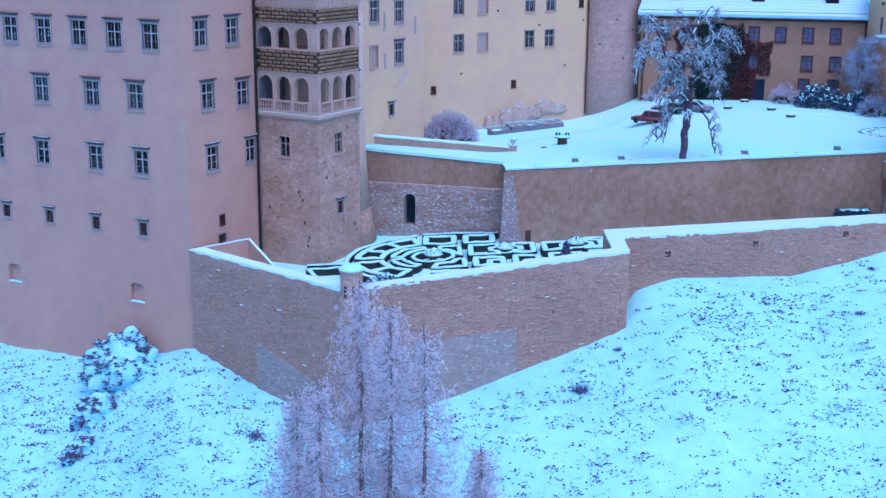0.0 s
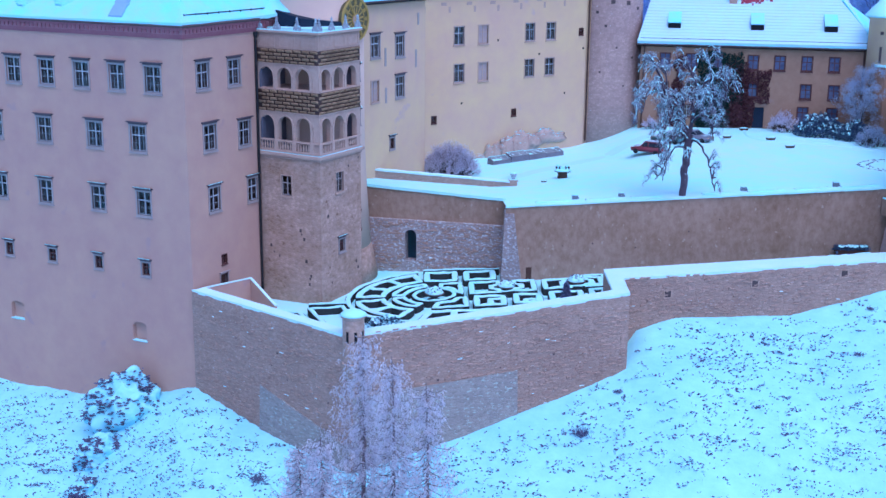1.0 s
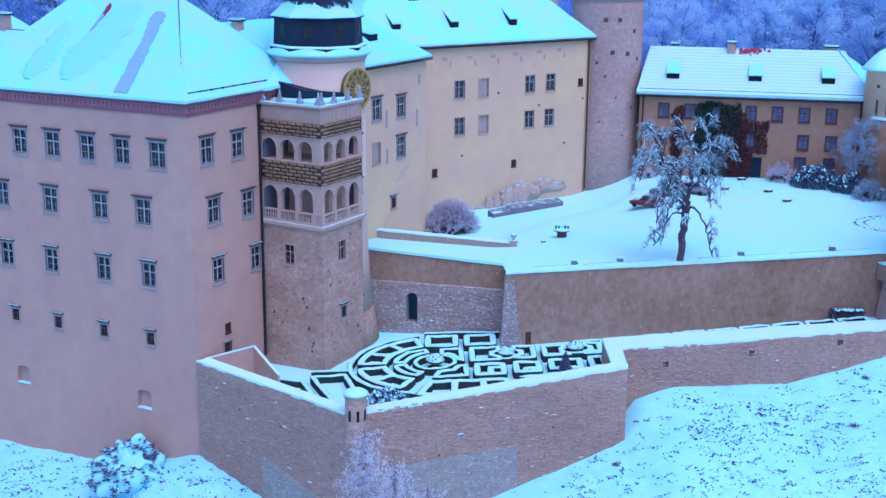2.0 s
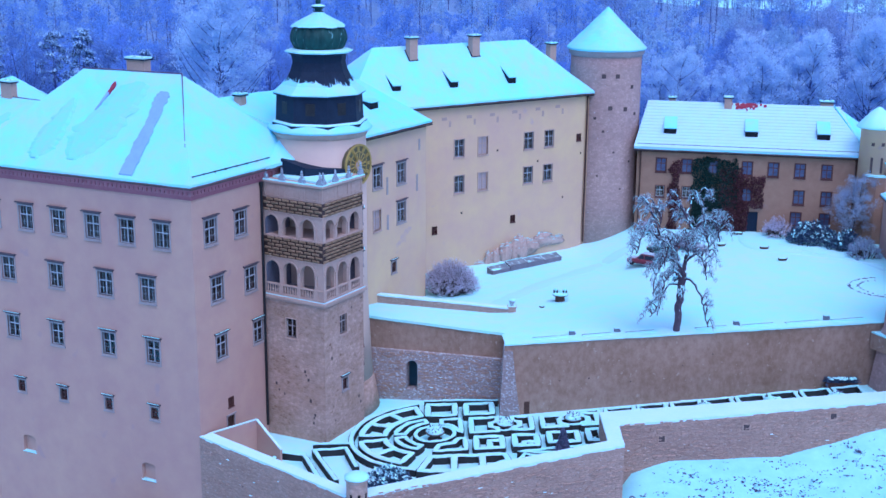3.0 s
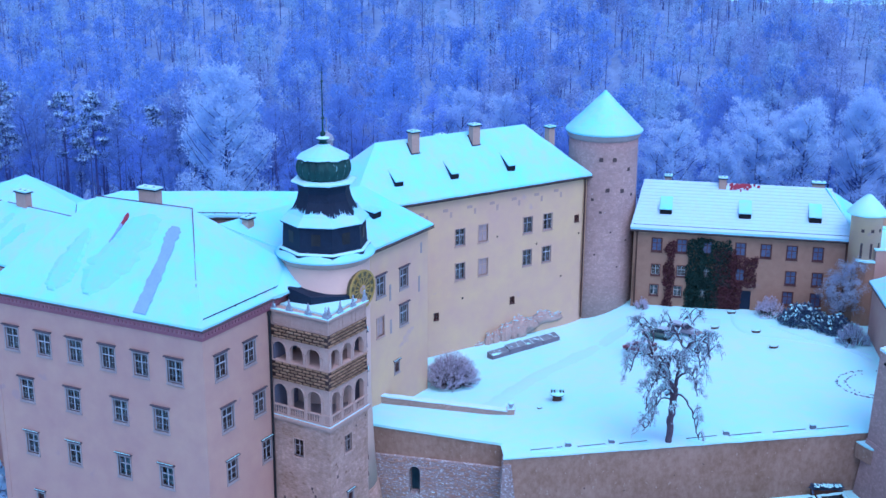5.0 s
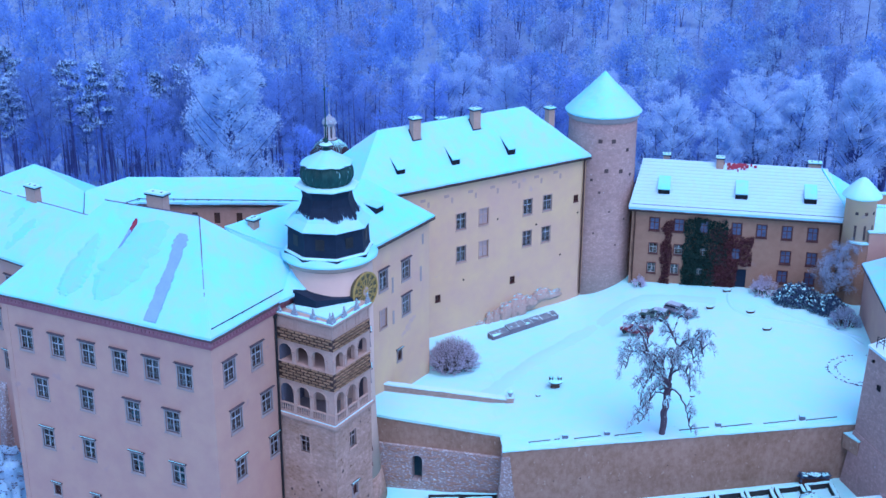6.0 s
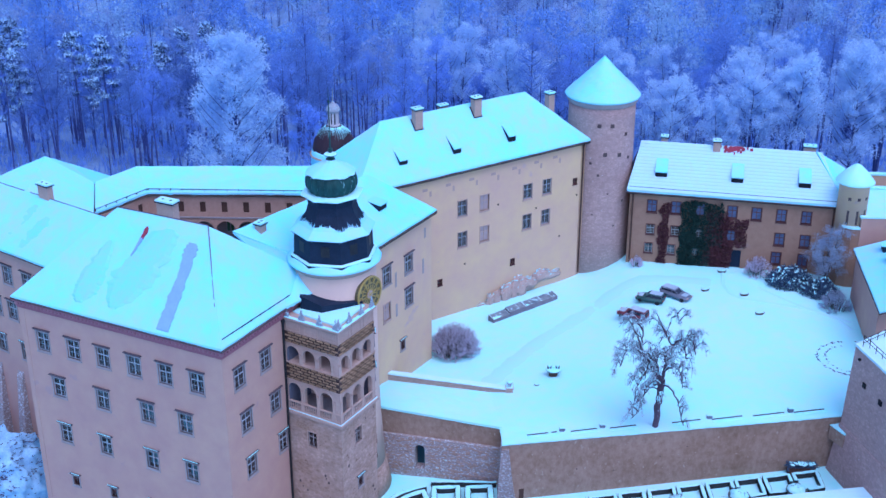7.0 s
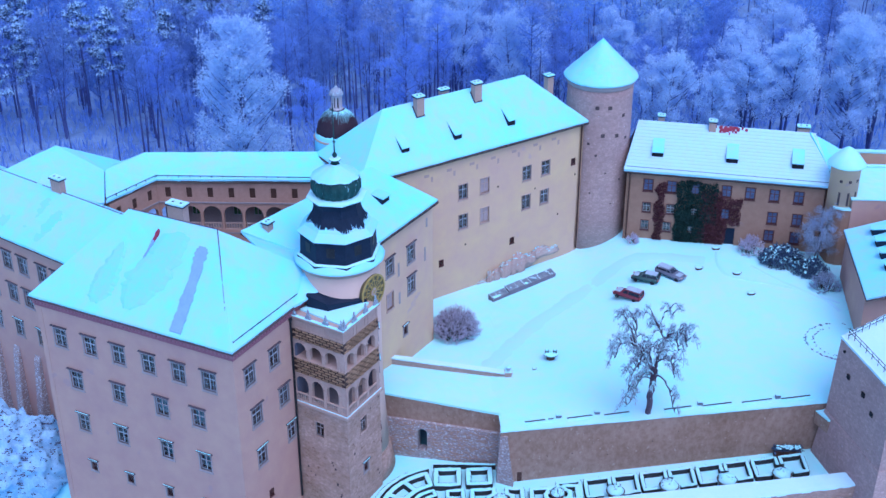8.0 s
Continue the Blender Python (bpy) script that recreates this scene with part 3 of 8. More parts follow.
snow_roof(outbuilding, hipped([OA, OB, OB2, OA2], 20.2, ((*at(at(OA, ONE_O, 1.0), IN_O, 6.0), 26.1), (*at(at(OA, ONE_O, 27.6), IN_O, 6.0), 26.2)), 0.6), 4.0)

# ---------------------------------------------------------------- west wing and arcaded north range
QA, QB = (-79.8, 161.25), (-46.0, 137.3)
west = thing("castle_wing", (*QA, -4), "rose-plastered west wing with a long snowy roof", "castle")
QB2, QA2 = (-38.0, 147.5), (-71.8, 171.75)
walls_with(west, "wall", QA, QB, -8.0, 25.6, [("tall", u, z) for u in (12.0, 16.5, 20.6, 24.7, 28.0, 32.0, 35.0) for z in (22.3, 17.2)] + [("mid", u, 11.5) for u in (14.0, 20.0, 24.7, 29.5, 34.0)], PLASTER)
for p, q in ((QB, QB2), (QB2, QA2), (QA2, QA)):
    bm = bmesh.new()
    holed_wall(bm, p, q, -8.0, 25.6, [], 0.8)
    part("wall", bm, PLASTER, west)
snow_roof(west, hipped([QA, QB, QB2, QA2], 26.0, ((-75.0, 165.4, 31.0), (-41.5, 142.3, 31.0)), 0.6), 5.0)

NA, NB, NC = (-47.8, 157.0), (-42.9, 164.8), (-18.0, 164.0)
north = thing("castle_range", (*NB, 8), "arcaded courtyard range with snowy roof", "castle")


GREEN_PANE = surface("green_pane", (0.05, 0.14, 0.09), (0.12, 0.26, 0.14), 0.8, 3.0, 0.2, 0)


def arcade(parent, p0, p1, bays, z0, mat):
    length = math.hypot(p1[0] - p0[0], p1[1] - p0[1])
    holes = []
    step = length / bays
    m = along(p0, p1)
    bm = bmesh.new()
    arcs = bmesh.new()
    lids = bmesh.new()
    for i in range(bays):
        u = step * (i + 0.5)
        w = 0.44 * step
        for a, b in ((9.6, 13.4), (3.0, 7.9)):
            holes.append((u - w, u + w, z0 + a, z0 + b))
            arch(parent, m, u - w, u + w, z0 + b, 0.5, mat)
        holes.append((u - 0.42, u + 0.42, z0 + 14.8, z0 + 16.4))
        box(lids, (u - 0.42, 0.15, z0 + 14.8), (u + 0.42, 0.25, z0 + 16.4), m)
    holed_wall(bm, p0, p1, z0, z0 + 17.3, holes, 0.6)
    part("wall", bm, mat, parent)
    parts("shutter", lids, WOOD, parent, "dark red wooden shutter")
    box(arcs, (0, -0.15, z0 + 13.9), (length, 0.1, z0 + 14.12), m)
    box(arcs, (0, -0.1, z0 + 8.9), (length, 0.1, z0 + 9.1), m)
    box(arcs, (0, 3.2, z0), (length, 3.4, z0 + 17), m)
    box(arcs, (0, 0.3, z0 + 8.8), (length, 3.2, z0 + 9.0), m)
    part("gallery", arcs, TRIM, parent, "arcaded gallery behind the arches")
    for i in range(bays):
        u = step * (i + 0.5)
        bm = bmesh.new()
        box(bm, (u - 0.44 * step, 0.12, z0 + 9.6), (u + 0.44 * step, 0.2, z0 + 9.72), m)
        box(bm, (u - 0.44 * step, 0.1, z0 + 10.5), (u + 0.44 * step, 0.24, z0 + 10.64), m)
        for k in range(7):
            x = u + (k - 3) * 0.125 * step
            box(bm, (x - 0.06, 0.13, z0 + 9.72), (x + 0.06, 0.21, z0 + 10.5), m)
        part("balustrade", bm, LOGGIA_STONE, parent, "pale stone balustrade between the arches")
        if i % 3 != 2:
            bm = bmesh.new()
            rect_frame(bm, 1.0, 1.7, 0.12, 3.08, 3.22, u, z0 + 10.6)
            box(bm, (u - 0.05, 3.1, z0 + 10.6), (u + 0.05, 3.16, z0 + 12.3))
            bm.transform(m)
            frame_ = part("window_frame", bm, SASH, parent)
            bm = bmesh.new()
            box(bm, (u - 0.5, 3.14, z0 + 10.6), (u + 0.5, 3.18, z0 + 12.3), m)
            part("pane", bm, GREEN_PANE, frame_, "greenish window pane")


PLASTER_COURT = surface("plaster_court", (0.42, 0.25, 0.19), (0.54, 0.34, 0.265), 0.2, 2.0, 0.9, 0.2)
arcade(north, NA, NB, 3, 8.3, PLASTER_COURT)
arcade(north, NB, NC, 8, 8.3, PLASTER_COURT)
snow_roof(north, [[(-48.2, 156.6, 26.0), (-42.7, 164.2, 26.0), (-45.0, 168.6, 28.3), (-49.6, 163.0, 28.0)], [(-42.7, 164.2, 26.0), (-17.5, 163.4, 26.2), (-17.5, 168.9, 28.3), (-45.0, 168.6, 28.3)],
                  [(-45.0, 168.6, 28.3), (-17.5, 168.9, 28.3), (-17.5, 174, 25.4), (-48, 174, 25)], [(-49.6, 163.0, 28.0), (-45.0, 168.6, 28.3), (-48, 174, 25), (-54, 168, 25)]], 6.0, inset=0.0)

# ---------------------------------------------------------------- yard, walkway, retaining walls, garden terrace, bastion


def yard_z(x, y):
    s = (x - 2.02) * 0.559 - (y - 168.63) * 0.829
    k = max(smoothstep(0, 36, s), smoothstep(18, 31, x))
    front = 0.0157 * min(43, max(0, x - 6.5)) * (1 - smoothstep(134, 152, y))
    return 5.2 + (7.9 + 0.018 * min(40, max(0, x - 6.5)) - 5.2) * k + front


def yard_front(x):
    return 137.0 if x < 6.5 else 128.0 + (x - 6.5) * 0.1065


bm = bmesh.new()
cols = []
for x in axis([(-12, 6.49, 1.5), (6.5, 64, 1.5)]):
    yf = yard_front(x)
    cols.append([bm.verts.new((x, yf + (190 - yf) * k / 40, yard_z(x, yf + (190 - yf) * k / 40) + 0.05 * noise.noise(Vector((x * 0.3, yf * 0.3 + k, 0))))) for k in range(41)])
for p, q in zip(cols, cols[1:]):
    for k in range(40):
        bm.faces.new((p[k], q[k], q[k + 1], p[k + 1]))
yard = tagged(part("yard_ground", bm, SNOW, smooth=True), "smooth snow covering the castle yard", "yard", kind="structure")

# retaining wall of the yard: a long straight stretch, then a set-back walkway to the tower
GARDEN_Z = lambda x, y: -0.65 + 0.055 * x
retaining = thing("retaining_wall", (30, 130, 0), "tall brown rubble retaining wall with a snowy top", "wall", kind="structure")
bm = bmesh.new()
rim = lambda x, y: 7.85 + 0.0337 * min(43, max(0, x - 6.5))
prism(bm, [(6.5, 127.85), (49.2, 132.4), (49.2, 133.6), (6.5, 129.0)], -3.0, rim)
part("wall", bm, RETAIN, retaining)


def walk_z(x, y):
    """The snow of the walkway: high along its outer wall, lower at the parapet."""
    k = min(1.0, max(0.0, (y - 131.8 - 0.243 * (6.6 - x)) / 9.3))
    return 7.92 + 0.054 * max(0.0, 6.6 - x) - (0.85 + 0.02 * max(0.0, 6.6 - x)) * k


W0, W1 = (-9.0, 135.55), (6.65, 131.75)
F0, F1 = (-9.0, 135.15), (6.62, 131.35)
bm = bmesh.new()
prism(bm, [W0, W1, (6.45, 127.8), (7.6, 127.95), (7.8, 132.7), (-8.8, 136.7)], 5.0, lambda x, y: walk_z(x, y) - 0.08)
part("wall", bm, RETAIN, retaining)
bm = bmesh.new()
holed_wall(bm, F0, F1, -3.0, 5.0, [(4.85, 6.15, 0.4, 3.9)], 1.3)
footing = part("wall", bm, FROSTED, retaining, "frosted pale stone footing")
arch(footing, along(F0, F1), 4.85, 6.15, 3.9, 0.5, FROSTED)
bm = bmesh.new()
prism(bm, [(6.4, 127.7), (49.2, 132.25), (49.2, 133.5), (7.8, 129.3), (7.8, 131.6), (6.6, 131.7)], lambda x, y: rim(x, y) - 0.04, lambda x, y: rim(x, y) + 0.13)
part("snow_cover", ruffle(bm), SNOW, retaining)
bm = bmesh.new()
prism(bm, [(-9.1, 135.4), (6.7, 131.6), (8.2, 131.6), (8.2, 141.4), (-9.0, 144.4)], lambda x, y: walk_z(x, y) - 0.3, walk_z)
part("walkway_snow", ruffle(bm), SNOW, retaining, "deep snow on the walkway behind the wall")
parapet = thing("parapet", (0, 142, 7.0), "low rubble parapet with snow along its top", "wall", kind="structure")
par_top = lambda x, y: 7.95 + 0.05 * (7.9 - x)
bm = bmesh.new()
prism(bm, [(-8.8, 143.75), (7.8, 140.95), (7.9, 141.65), (-8.7, 144.45)], 5.0, lambda x, y: par_top(x, y) - 0.15)
part("wall", bm, RUBBLE, parapet)
bm = bmesh.new()
prism(bm, [(-8.85, 143.65), (7.85, 140.85), (7.95, 141.75), (-8.75, 144.55)], lambda x, y: par_top(x, y) - 0.15, lambda x, y: par_top(x, y) + 0.03)
part("snow_cover", ruffle(bm), SNOW_LEDGE, parapet)

bm = bmesh.new()
prism(bm, [(-23.6, 117.0), (-8.2, 103.6), (16.6, 112.2), (16.8, 118.0), (49.5, 122.6), (49.5, 133.0), (7.0, 128.6), (7.0, 131.0), (-9.0, 137.0), (-24, 131)], -2.5, GARDEN_Z)
garden = tagged(part("garden_ground", bm, SNOW), "snow-covered level garden terrace", "garden", kind="structure")

B0, B1, B2, B3, B4 = (-24.4, 116.25), (-8.2, 102.5), (17.15, 111.45), (17.3, 116.4), (49.9, 121.4)
BTOP = lambda x, y: 1.95 if x < -8 else 1.95 + 1.4 * min(1, (x + 8) / 25) + 0.034 * max(0, x - 17.2)
bastion = thing("bastion", (*B1, -10), "angular rubble-stone bastion wall topped with snow", "wall", kind="structure")
wall_line = [B0, B1, B2, B3, B4]
inner = [(-23.2, 117.0), (-8.15, 104.1), (15.7, 112.6), (15.8, 119.9), (49.6, 124.0)]
for i in range(4):
    p, q, r, s_ = wall_line[i], wall_line[i + 1], inner[i + 1], inner[i]
    bm = bmesh.new()
    prism(bm, [p, q, r, s_], lambda x, y: -20.0, BTOP)
    part("wall", bm, RUBBLE, bastion)
    bm = bmesh.new()
    prism(bm, [p, q, r, s_], lambda x, y: BTOP(x, y) - 0.1, lambda x, y: BTOP(x, y) + 0.17)
    part("snow_cover", ruffle(bm, 0.7, 0.03), SNOW_LEDGE, bastion)

# great tower at the east end
T0, T1, T2 = (48.7, 131.3), (51.4, 119.0), (62.0, 141.0)
east_tower = thing("gate_tower", (*T0, 0), "massive stone tower with a railed snowy roof terrace", "tower")
bm = bmesh.new()
plan = [T1, (66, 124), T2, T0]


def battered(plan, low, z0, z1, out):
    bm = bmesh.new()
    lo = [bm.verts.new((*p, z0)) for p in eaves(plan, low)]
    hi = [bm.verts.new((*p, z1)) for p in eaves(plan, out)]
    bm.faces.new(hi), bm.faces.new(lo[::-1])
    for i in range(4):
        bm.faces.new((lo[i], lo[(i + 1) % 4], hi[(i + 1) % 4], hi[i]))
    return bm


part("wall", battered(plan, 0.45, 6.0, 19.7, 0.0), ROUND_STONE, east_tower)
part("plinth", battered(plan, 2.0, -6.0, 8.9, 0.45), ROUND_STONE, east_tower)
bm = bmesh.new()
prism(bm, [(47.2, 131.9), (48.3, 129.6), (49.6, 130.4), (49.6, 132.4)], 6.4, 8.2)
corner_stub = part("corner_stub", bm, RETAIN, east_tower, "low masonry stub in the corner of the walls")
bm = bmesh.new()
prism(bm, [(47.2, 131.9), (48.3, 129.5), (49.6, 130.4), (49.6, 132.4)], 8.2, 8.36)
part("snow_cover", ruffle(bm, 0.5, 0.04), SNOW, corner_stub)
bm = bmesh.new()
prism(bm, eaves(plan, 0.1), 19.7, 20.0)
part("snow_cover", ruffle(bm), SNOW_LEDGE, east_tower)
bm = bmesh.new()
for u, z, s_ in ((3.2, 16.05, 0.3), (6.87, 15.85, 0.32), (1.4, 18.6, 0.14), (9.2, 14.6, 0.3), (6.6, 11.0, 0.14), (3.2, 5.0, 0.2)):
    box(bm, (u - s_, -0.28, z - s_), (u + s_, 0.6, z + s_), along(T0, T1))
parts("loophole", bm, DARK, east_tower, "dark square loophole")
# gate building behind it
G0, G1 = (57.1, 147.6), (59.9, 166.6)
gate = thing("gatehouse", (*G0, 8), "low gate building with a snowy tiled roof", "house")
bm = bmesh.new()
prism(bm, [G0, (75, 145.5), (75, 164.5), G1], 5, 16.0)
part("wall", bm, PLASTER, gate)
snow_roof(gate, [[(56.7, 146.2, 16.3), (66.0, 145.1, 19.4), (68.5, 165.8, 19.4), (59.4, 167.0, 16.3)], [(66.0, 145.1, 19.4), (76, 144.1, 16.3), (76, 164.6, 16.3), (68.5, 165.8, 19.4)]], 7.0)

# ---------------------------------------------------------------- clock tower with its loggias
DR = (-13.5, 133.3)
clock_tower = thing("clock_tower", (*DR, 0), "clock tower with two arcaded loggias and a dark onion spire", "tower")
bm = bmesh.new()
lathe(bm, [(5.5, 2.6), (5.1, 9.0), (4.9, 14.0), (4.9, 30.6)], 48, DR)
DRUM_PLASTER = surface("plaster_drum", (0.58, 0.43, 0.385), (0.66, 0.51, 0.40), 0.12, 0.6, 0.88, 0.25)
part("shaft", bm, DRUM_PLASTER, clock_tower, smooth=True)
bm = bmesh.new()
lathe(bm, [(6.3, -1.5), (5.95, 0.6), (5.62, 2.4), (5.45, 2.7)], 48, DR)
part("shaft_foot", bm, STONE, clock_tower, "rough stone foot of the round shaft", smooth=True)

LC, ONE_L, ONE_R = (-12.4, 122.4), (-0.86, 0.51), (0.505, 0.863)
LL, LR = at(LC, ONE_L, 7.5), at(LC, ONE_R, 7.2)
LB = at(LL, ONE_R, 7.2)
LOGGIA = [LL, LC, LR, LB]

# stone base with its windows
for p, q, wins in ((LL, LC, [("tower", 3.3, 10.7)]), (LC, LR, [("tower", 3.35, 11.0), ("slot", 3.6, 4.3)]), (LR, LB, []), (LB, LL, [])):
    walls_with(clock_tower, "base_wall", p, q, -2.0, 13.7, wins, STONE, 0.9)
random.seed(9)
for p, q in ((LL, LC), (LC, LR)):
    # Holes aren't cut: dark tile-coloured blocks stand in for their shade.
    bm = bmesh.new()
    for k in range(13):
        u, z, r_ = random.uniform(0.5, 6.8), random.uniform(0.6, 13.0), random.uniform(0.07, 0.15)
        if abs(u - 3.4) > 1.1:
            box(bm, (u - r_, -0.015, z - r_ * 1.3), (u + r_, 0.2, z + r_ * 1.3), along(p, q))
    parts("putlog_hole", bm, TILE, clock_tower)
bm = bmesh.new()
prism(bm, eaves(LOGGIA, 0.12), 13.5, 13.75)
prism(bm, eaves(LOGGIA, 0.32), 13.75, 14.05)
part("ledge", bm, LOGGIA_STONE, clock_tower, "projecting pale stone ledge")
bm = bmesh.new()
prism(bm, eaves(LOGGIA, 0.2), 14.05, 14.1)
part("snow_cover", bm, SNOW_LEDGE, clock_tower, "thin snow on the ledge")


ARCHES = {"left": (LL, LC, (1.05, 3.3, 5.55), 1.72), "right": (LC, LR, (1.1, 3.35, 5.6), 1.62)}
for p, q, mids, w in ARCHES.values():
    m = along(p, q)
    for z0, z1, za, zb in ((14.14, 18.15, 14.2, 17.75), (20.35, 22.95, 20.5, 22.6)):
        bm = bmesh.new()
        holed_wall(bm, p, q, z0, z1, [(u - w / 2, u + w / 2, za, zb) for u in mids], 0.5)
        front_wall = part("arcade_wall", bm, LOGGIA_STONE, clock_tower)
        for u in mids:
            arch(front_wall, m, u - w / 2, u + w / 2, zb, 0.5, LOGGIA_STONE)
        for u in mids:
            bm = bmesh.new()
            rows = []
            for k in range(13):
                a = math.pi * k / 12
                rows.append([bm.verts.new(m @ Vector((u + (w / 2 + o) * math.cos(a), y, zb - w / 2 + (w / 2 + o) * math.sin(a)))) for o, y in ((0, -0.06), (0.16, -0.06), (0.16, 0.02), (0, 0.02))])
            for r0, r1 in zip(rows, rows[1:]):
                for i in range(4):
                    bm.faces.new((r0[i], r0[(i + 1) % 4], r1[(i + 1) % 4], r1[i]))
            part("archivolt", bm, LOGGIA_STONE, clock_tower)
        posts = [mids[0] - w / 2 - 0.2] + [(a + b) / 2 for a, b in zip(mids, mids[1:])] + [mids[-1] + w / 2 + 0.2]
        for u in posts:
            bm = bmesh.new()
            box(bm, (u - 0.15, -0.09, za), (u + 0.15, 0.0, zb - w / 2), m)
            box(bm, (u - 0.2, -0.13, zb - w / 2 - 0.12), (u + 0.2, 0.0, zb - w / 2), m)
            part("pilaster", bm, LOGGIA_STONE, clock_tower)
# Back-wall plaster coloured dark blue-grey for the shade behind the arches.
LOGGIA_SHADE = surface("loggia_shade_plaster", (0.10, 0.105, 0.15), (0.16, 0.165, 0.22), 0.5, 3.0, 0.9, 0.2)
ATTIC = surface("attic_stone", (0.38, 0.26, 0.215), (0.49, 0.35, 0.295), 0.5, 3.0, 0.9, 0.3)
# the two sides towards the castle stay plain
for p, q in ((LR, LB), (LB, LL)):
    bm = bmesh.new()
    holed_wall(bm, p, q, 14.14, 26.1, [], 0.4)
    part("back_wall", bm, LOGGIA_SHADE, clock_tower, "loggia back wall, its shade put into grey-blue plaster")
for z in (14.05, 20.2, 24.3):
    bm = bmesh.new()
    prism(bm, eaves(LOGGIA, -0.3), z, z + 0.12)
    part("loggia_floor", bm, TRIM, clock_tower)

# balustrade of the lower loggia
bal = bmesh.new()
lathe(bal, [(0.09, 0.0), (0.09, 0.08), (0.05, 0.14), (0.11, 0.36), (0.05, 0.66), (0.08, 0.74), (0.08, 0.82)], 7)
BALUSTER = mesh_of("baluster", bal, LOGGIA_STONE, True)
for p, q, mids, w in ARCHES.values():
    m = along(p, q)
    bm = bmesh.new()
    box(bm, (0.0, -0.12, 15.2), (math.hypot(q[0] - p[0], q[1] - p[1]), 0.1, 15.36), m)
    box(bm, (0.0, -0.1, 14.14), (math.hypot(q[0] - p[0], q[1] - p[1]), 0.1, 14.36), m)
    for u in [mids[0] - w / 2 - 0.2] + [(a + b) / 2 for a, b in zip(mids, mids[1:])] + [mids[-1] + w / 2 + 0.2]:
        box(bm, (u - 0.24, -0.13, 14.2), (u + 0.24, -0.0, 15.3), m)
    rail = part("balustrade", bm, LOGGIA_STONE, clock_tower, "pale stone balustrade")
    for u in mids:
        for k in range(5):
            share("baluster", BALUSTER, rail, m @ Matrix.Translation((u + (k - 2) * 0.32, -0.02, 14.36)))

# rusticated bands: wedge-shaped blocks in staggered rows
RUST_Y = surface("rustic_block", (0.24, 0.155, 0.095), (0.35, 0.235, 0.15), 0.8, 5.0, 0.85, 0.3, vary=0.18)
RUST_D = surface("rustic_joint", (0.05, 0.032, 0.032), (0.09, 0.06, 0.055), 0.8, 5.0, 0.9, 0.2)
bk = bmesh.new()
w, h = 0.86, 0.27
lo = [bk.verts.new(v) for v in ((-w / 2, 0, -h / 2), (w / 2, 0, -h / 2), (w / 2, 0, h / 2), (-w / 2, 0, h / 2))]
hi = [bk.verts.new(v) for v in ((-w / 2 + 0.12, -0.2, 0.02), (w / 2 - 0.12, -0.2, 0.02), (w / 2 - 0.12, -0.2, h / 2 - 0.02), (-w / 2 + 0.12, -0.2, h / 2 - 0.02))]
bk.faces.new(lo), bk.faces.new(hi)
for i in range(4):
    bk.faces.new((lo[i], lo[(i + 1) % 4], hi[(i + 1) % 4], hi[i]))
BLOCK = mesh_of("block", bk, RUST_Y)
for p, q in ((LL, LC), (LC, LR)):
    m = along(p, q)
    length = math.hypot(q[0] - p[0], q[1] - p[1])
    for z0, rows in ((18.15, 6), (22.95, 4)):
        bm = bmesh.new()
        holed_wall(bm, p, q, z0, z0 + rows * 0.365, [], 0.45)
        band = part("rustic_band", bm, RUST_D, clock_tower, "band of wedge-cut ochre stone blocks")
        for r in range(rows):
            n = int(length / 0.98)
            for k in range(n):
                u = (k + 0.5 + (0.4 if r % 2 else 0.0)) * length / (n + 0.4)
                share("block", BLOCK, band, m @ Matrix.Translation((u, 0, z0 + (r + 0.5) * 0.365)))
bm = bmesh.new()
for z in (18.1, 20.34, 22.9):
    prism(bm, eaves(LOGGIA, 0.1), z, z + 0.1)
part("string_course", bm, LOGGIA_STONE, clock_tower)
# attic with sunk panels, and the crested parapet
for p, q in ((LL, LC), (LC, LR)):
    m = along(p, q)
    length = math.hypot(q[0] - p[0], q[1] - p[1])
    bm = bmesh.new()
    holed_wall(bm, p, q, 24.4, 26.0, [], 0.4)
    attic = part("attic", bm, ATTIC, clock_tower)
    for k in range(3):
        bm = bmesh.new()
        rect_frame(bm, length / 3 - 0.75, 1.05, 0.09, -0.05, 0.02, length * (k + 0.5) / 3, 24.68)
        bm.transform(m)
        part("panel_frame", bm, ATTIC, attic)
bm = bmesh.new()
prism(bm, eaves(LOGGIA, 0.22), 26.0, 26.2)
part("coping", bm, LOGGIA_STONE, clock_tower)
bm = bmesh.new()
outer, inn = eaves(LOGGIA, 0.2), eaves(LOGGIA, -0.2)
for i in (0, 1):
    prism(bm, [outer[i], outer[i + 1], inn[i + 1], inn[i]], 26.2, 26.29)
prism(bm, [at(LL, (0.5, 0.5), 1.9), at(LC, (-0.05, 1), 1.0), at(LR, (-1, 0.1), 1.0), at(LB, (0.3, -0.6), 2.0)], 26.18, 26.4)
part("snow_cover", bm, SNOW, clock_tower)
fin = bmesh.new()
for x0, x1, z0, z1 in ((-0.36, 0.36, 0, 0.32), (-0.28, 0.28, 0.32, 0.5), (-0.13, 0.13, 0.5, 0.7)):
    box(fin, (x0, -0.11, z0), (x1, 0.11, z1))
lathe(fin, [(0.06, 0.68), (0.15, 0.82), (0.08, 0.95), (0.11, 1.05), (0.02, 1.25)], 7)
CREST_STONE = surface("crest_stone", (0.24, 0.26, 0.32), (0.36, 0.40, 0.46), 0.8, 5.0, 0.85, 0.3, (0.42, 0.66, 0.74), 0.58, 5.0)
FINIAL = mesh_of("finial", fin, CREST_STONE)
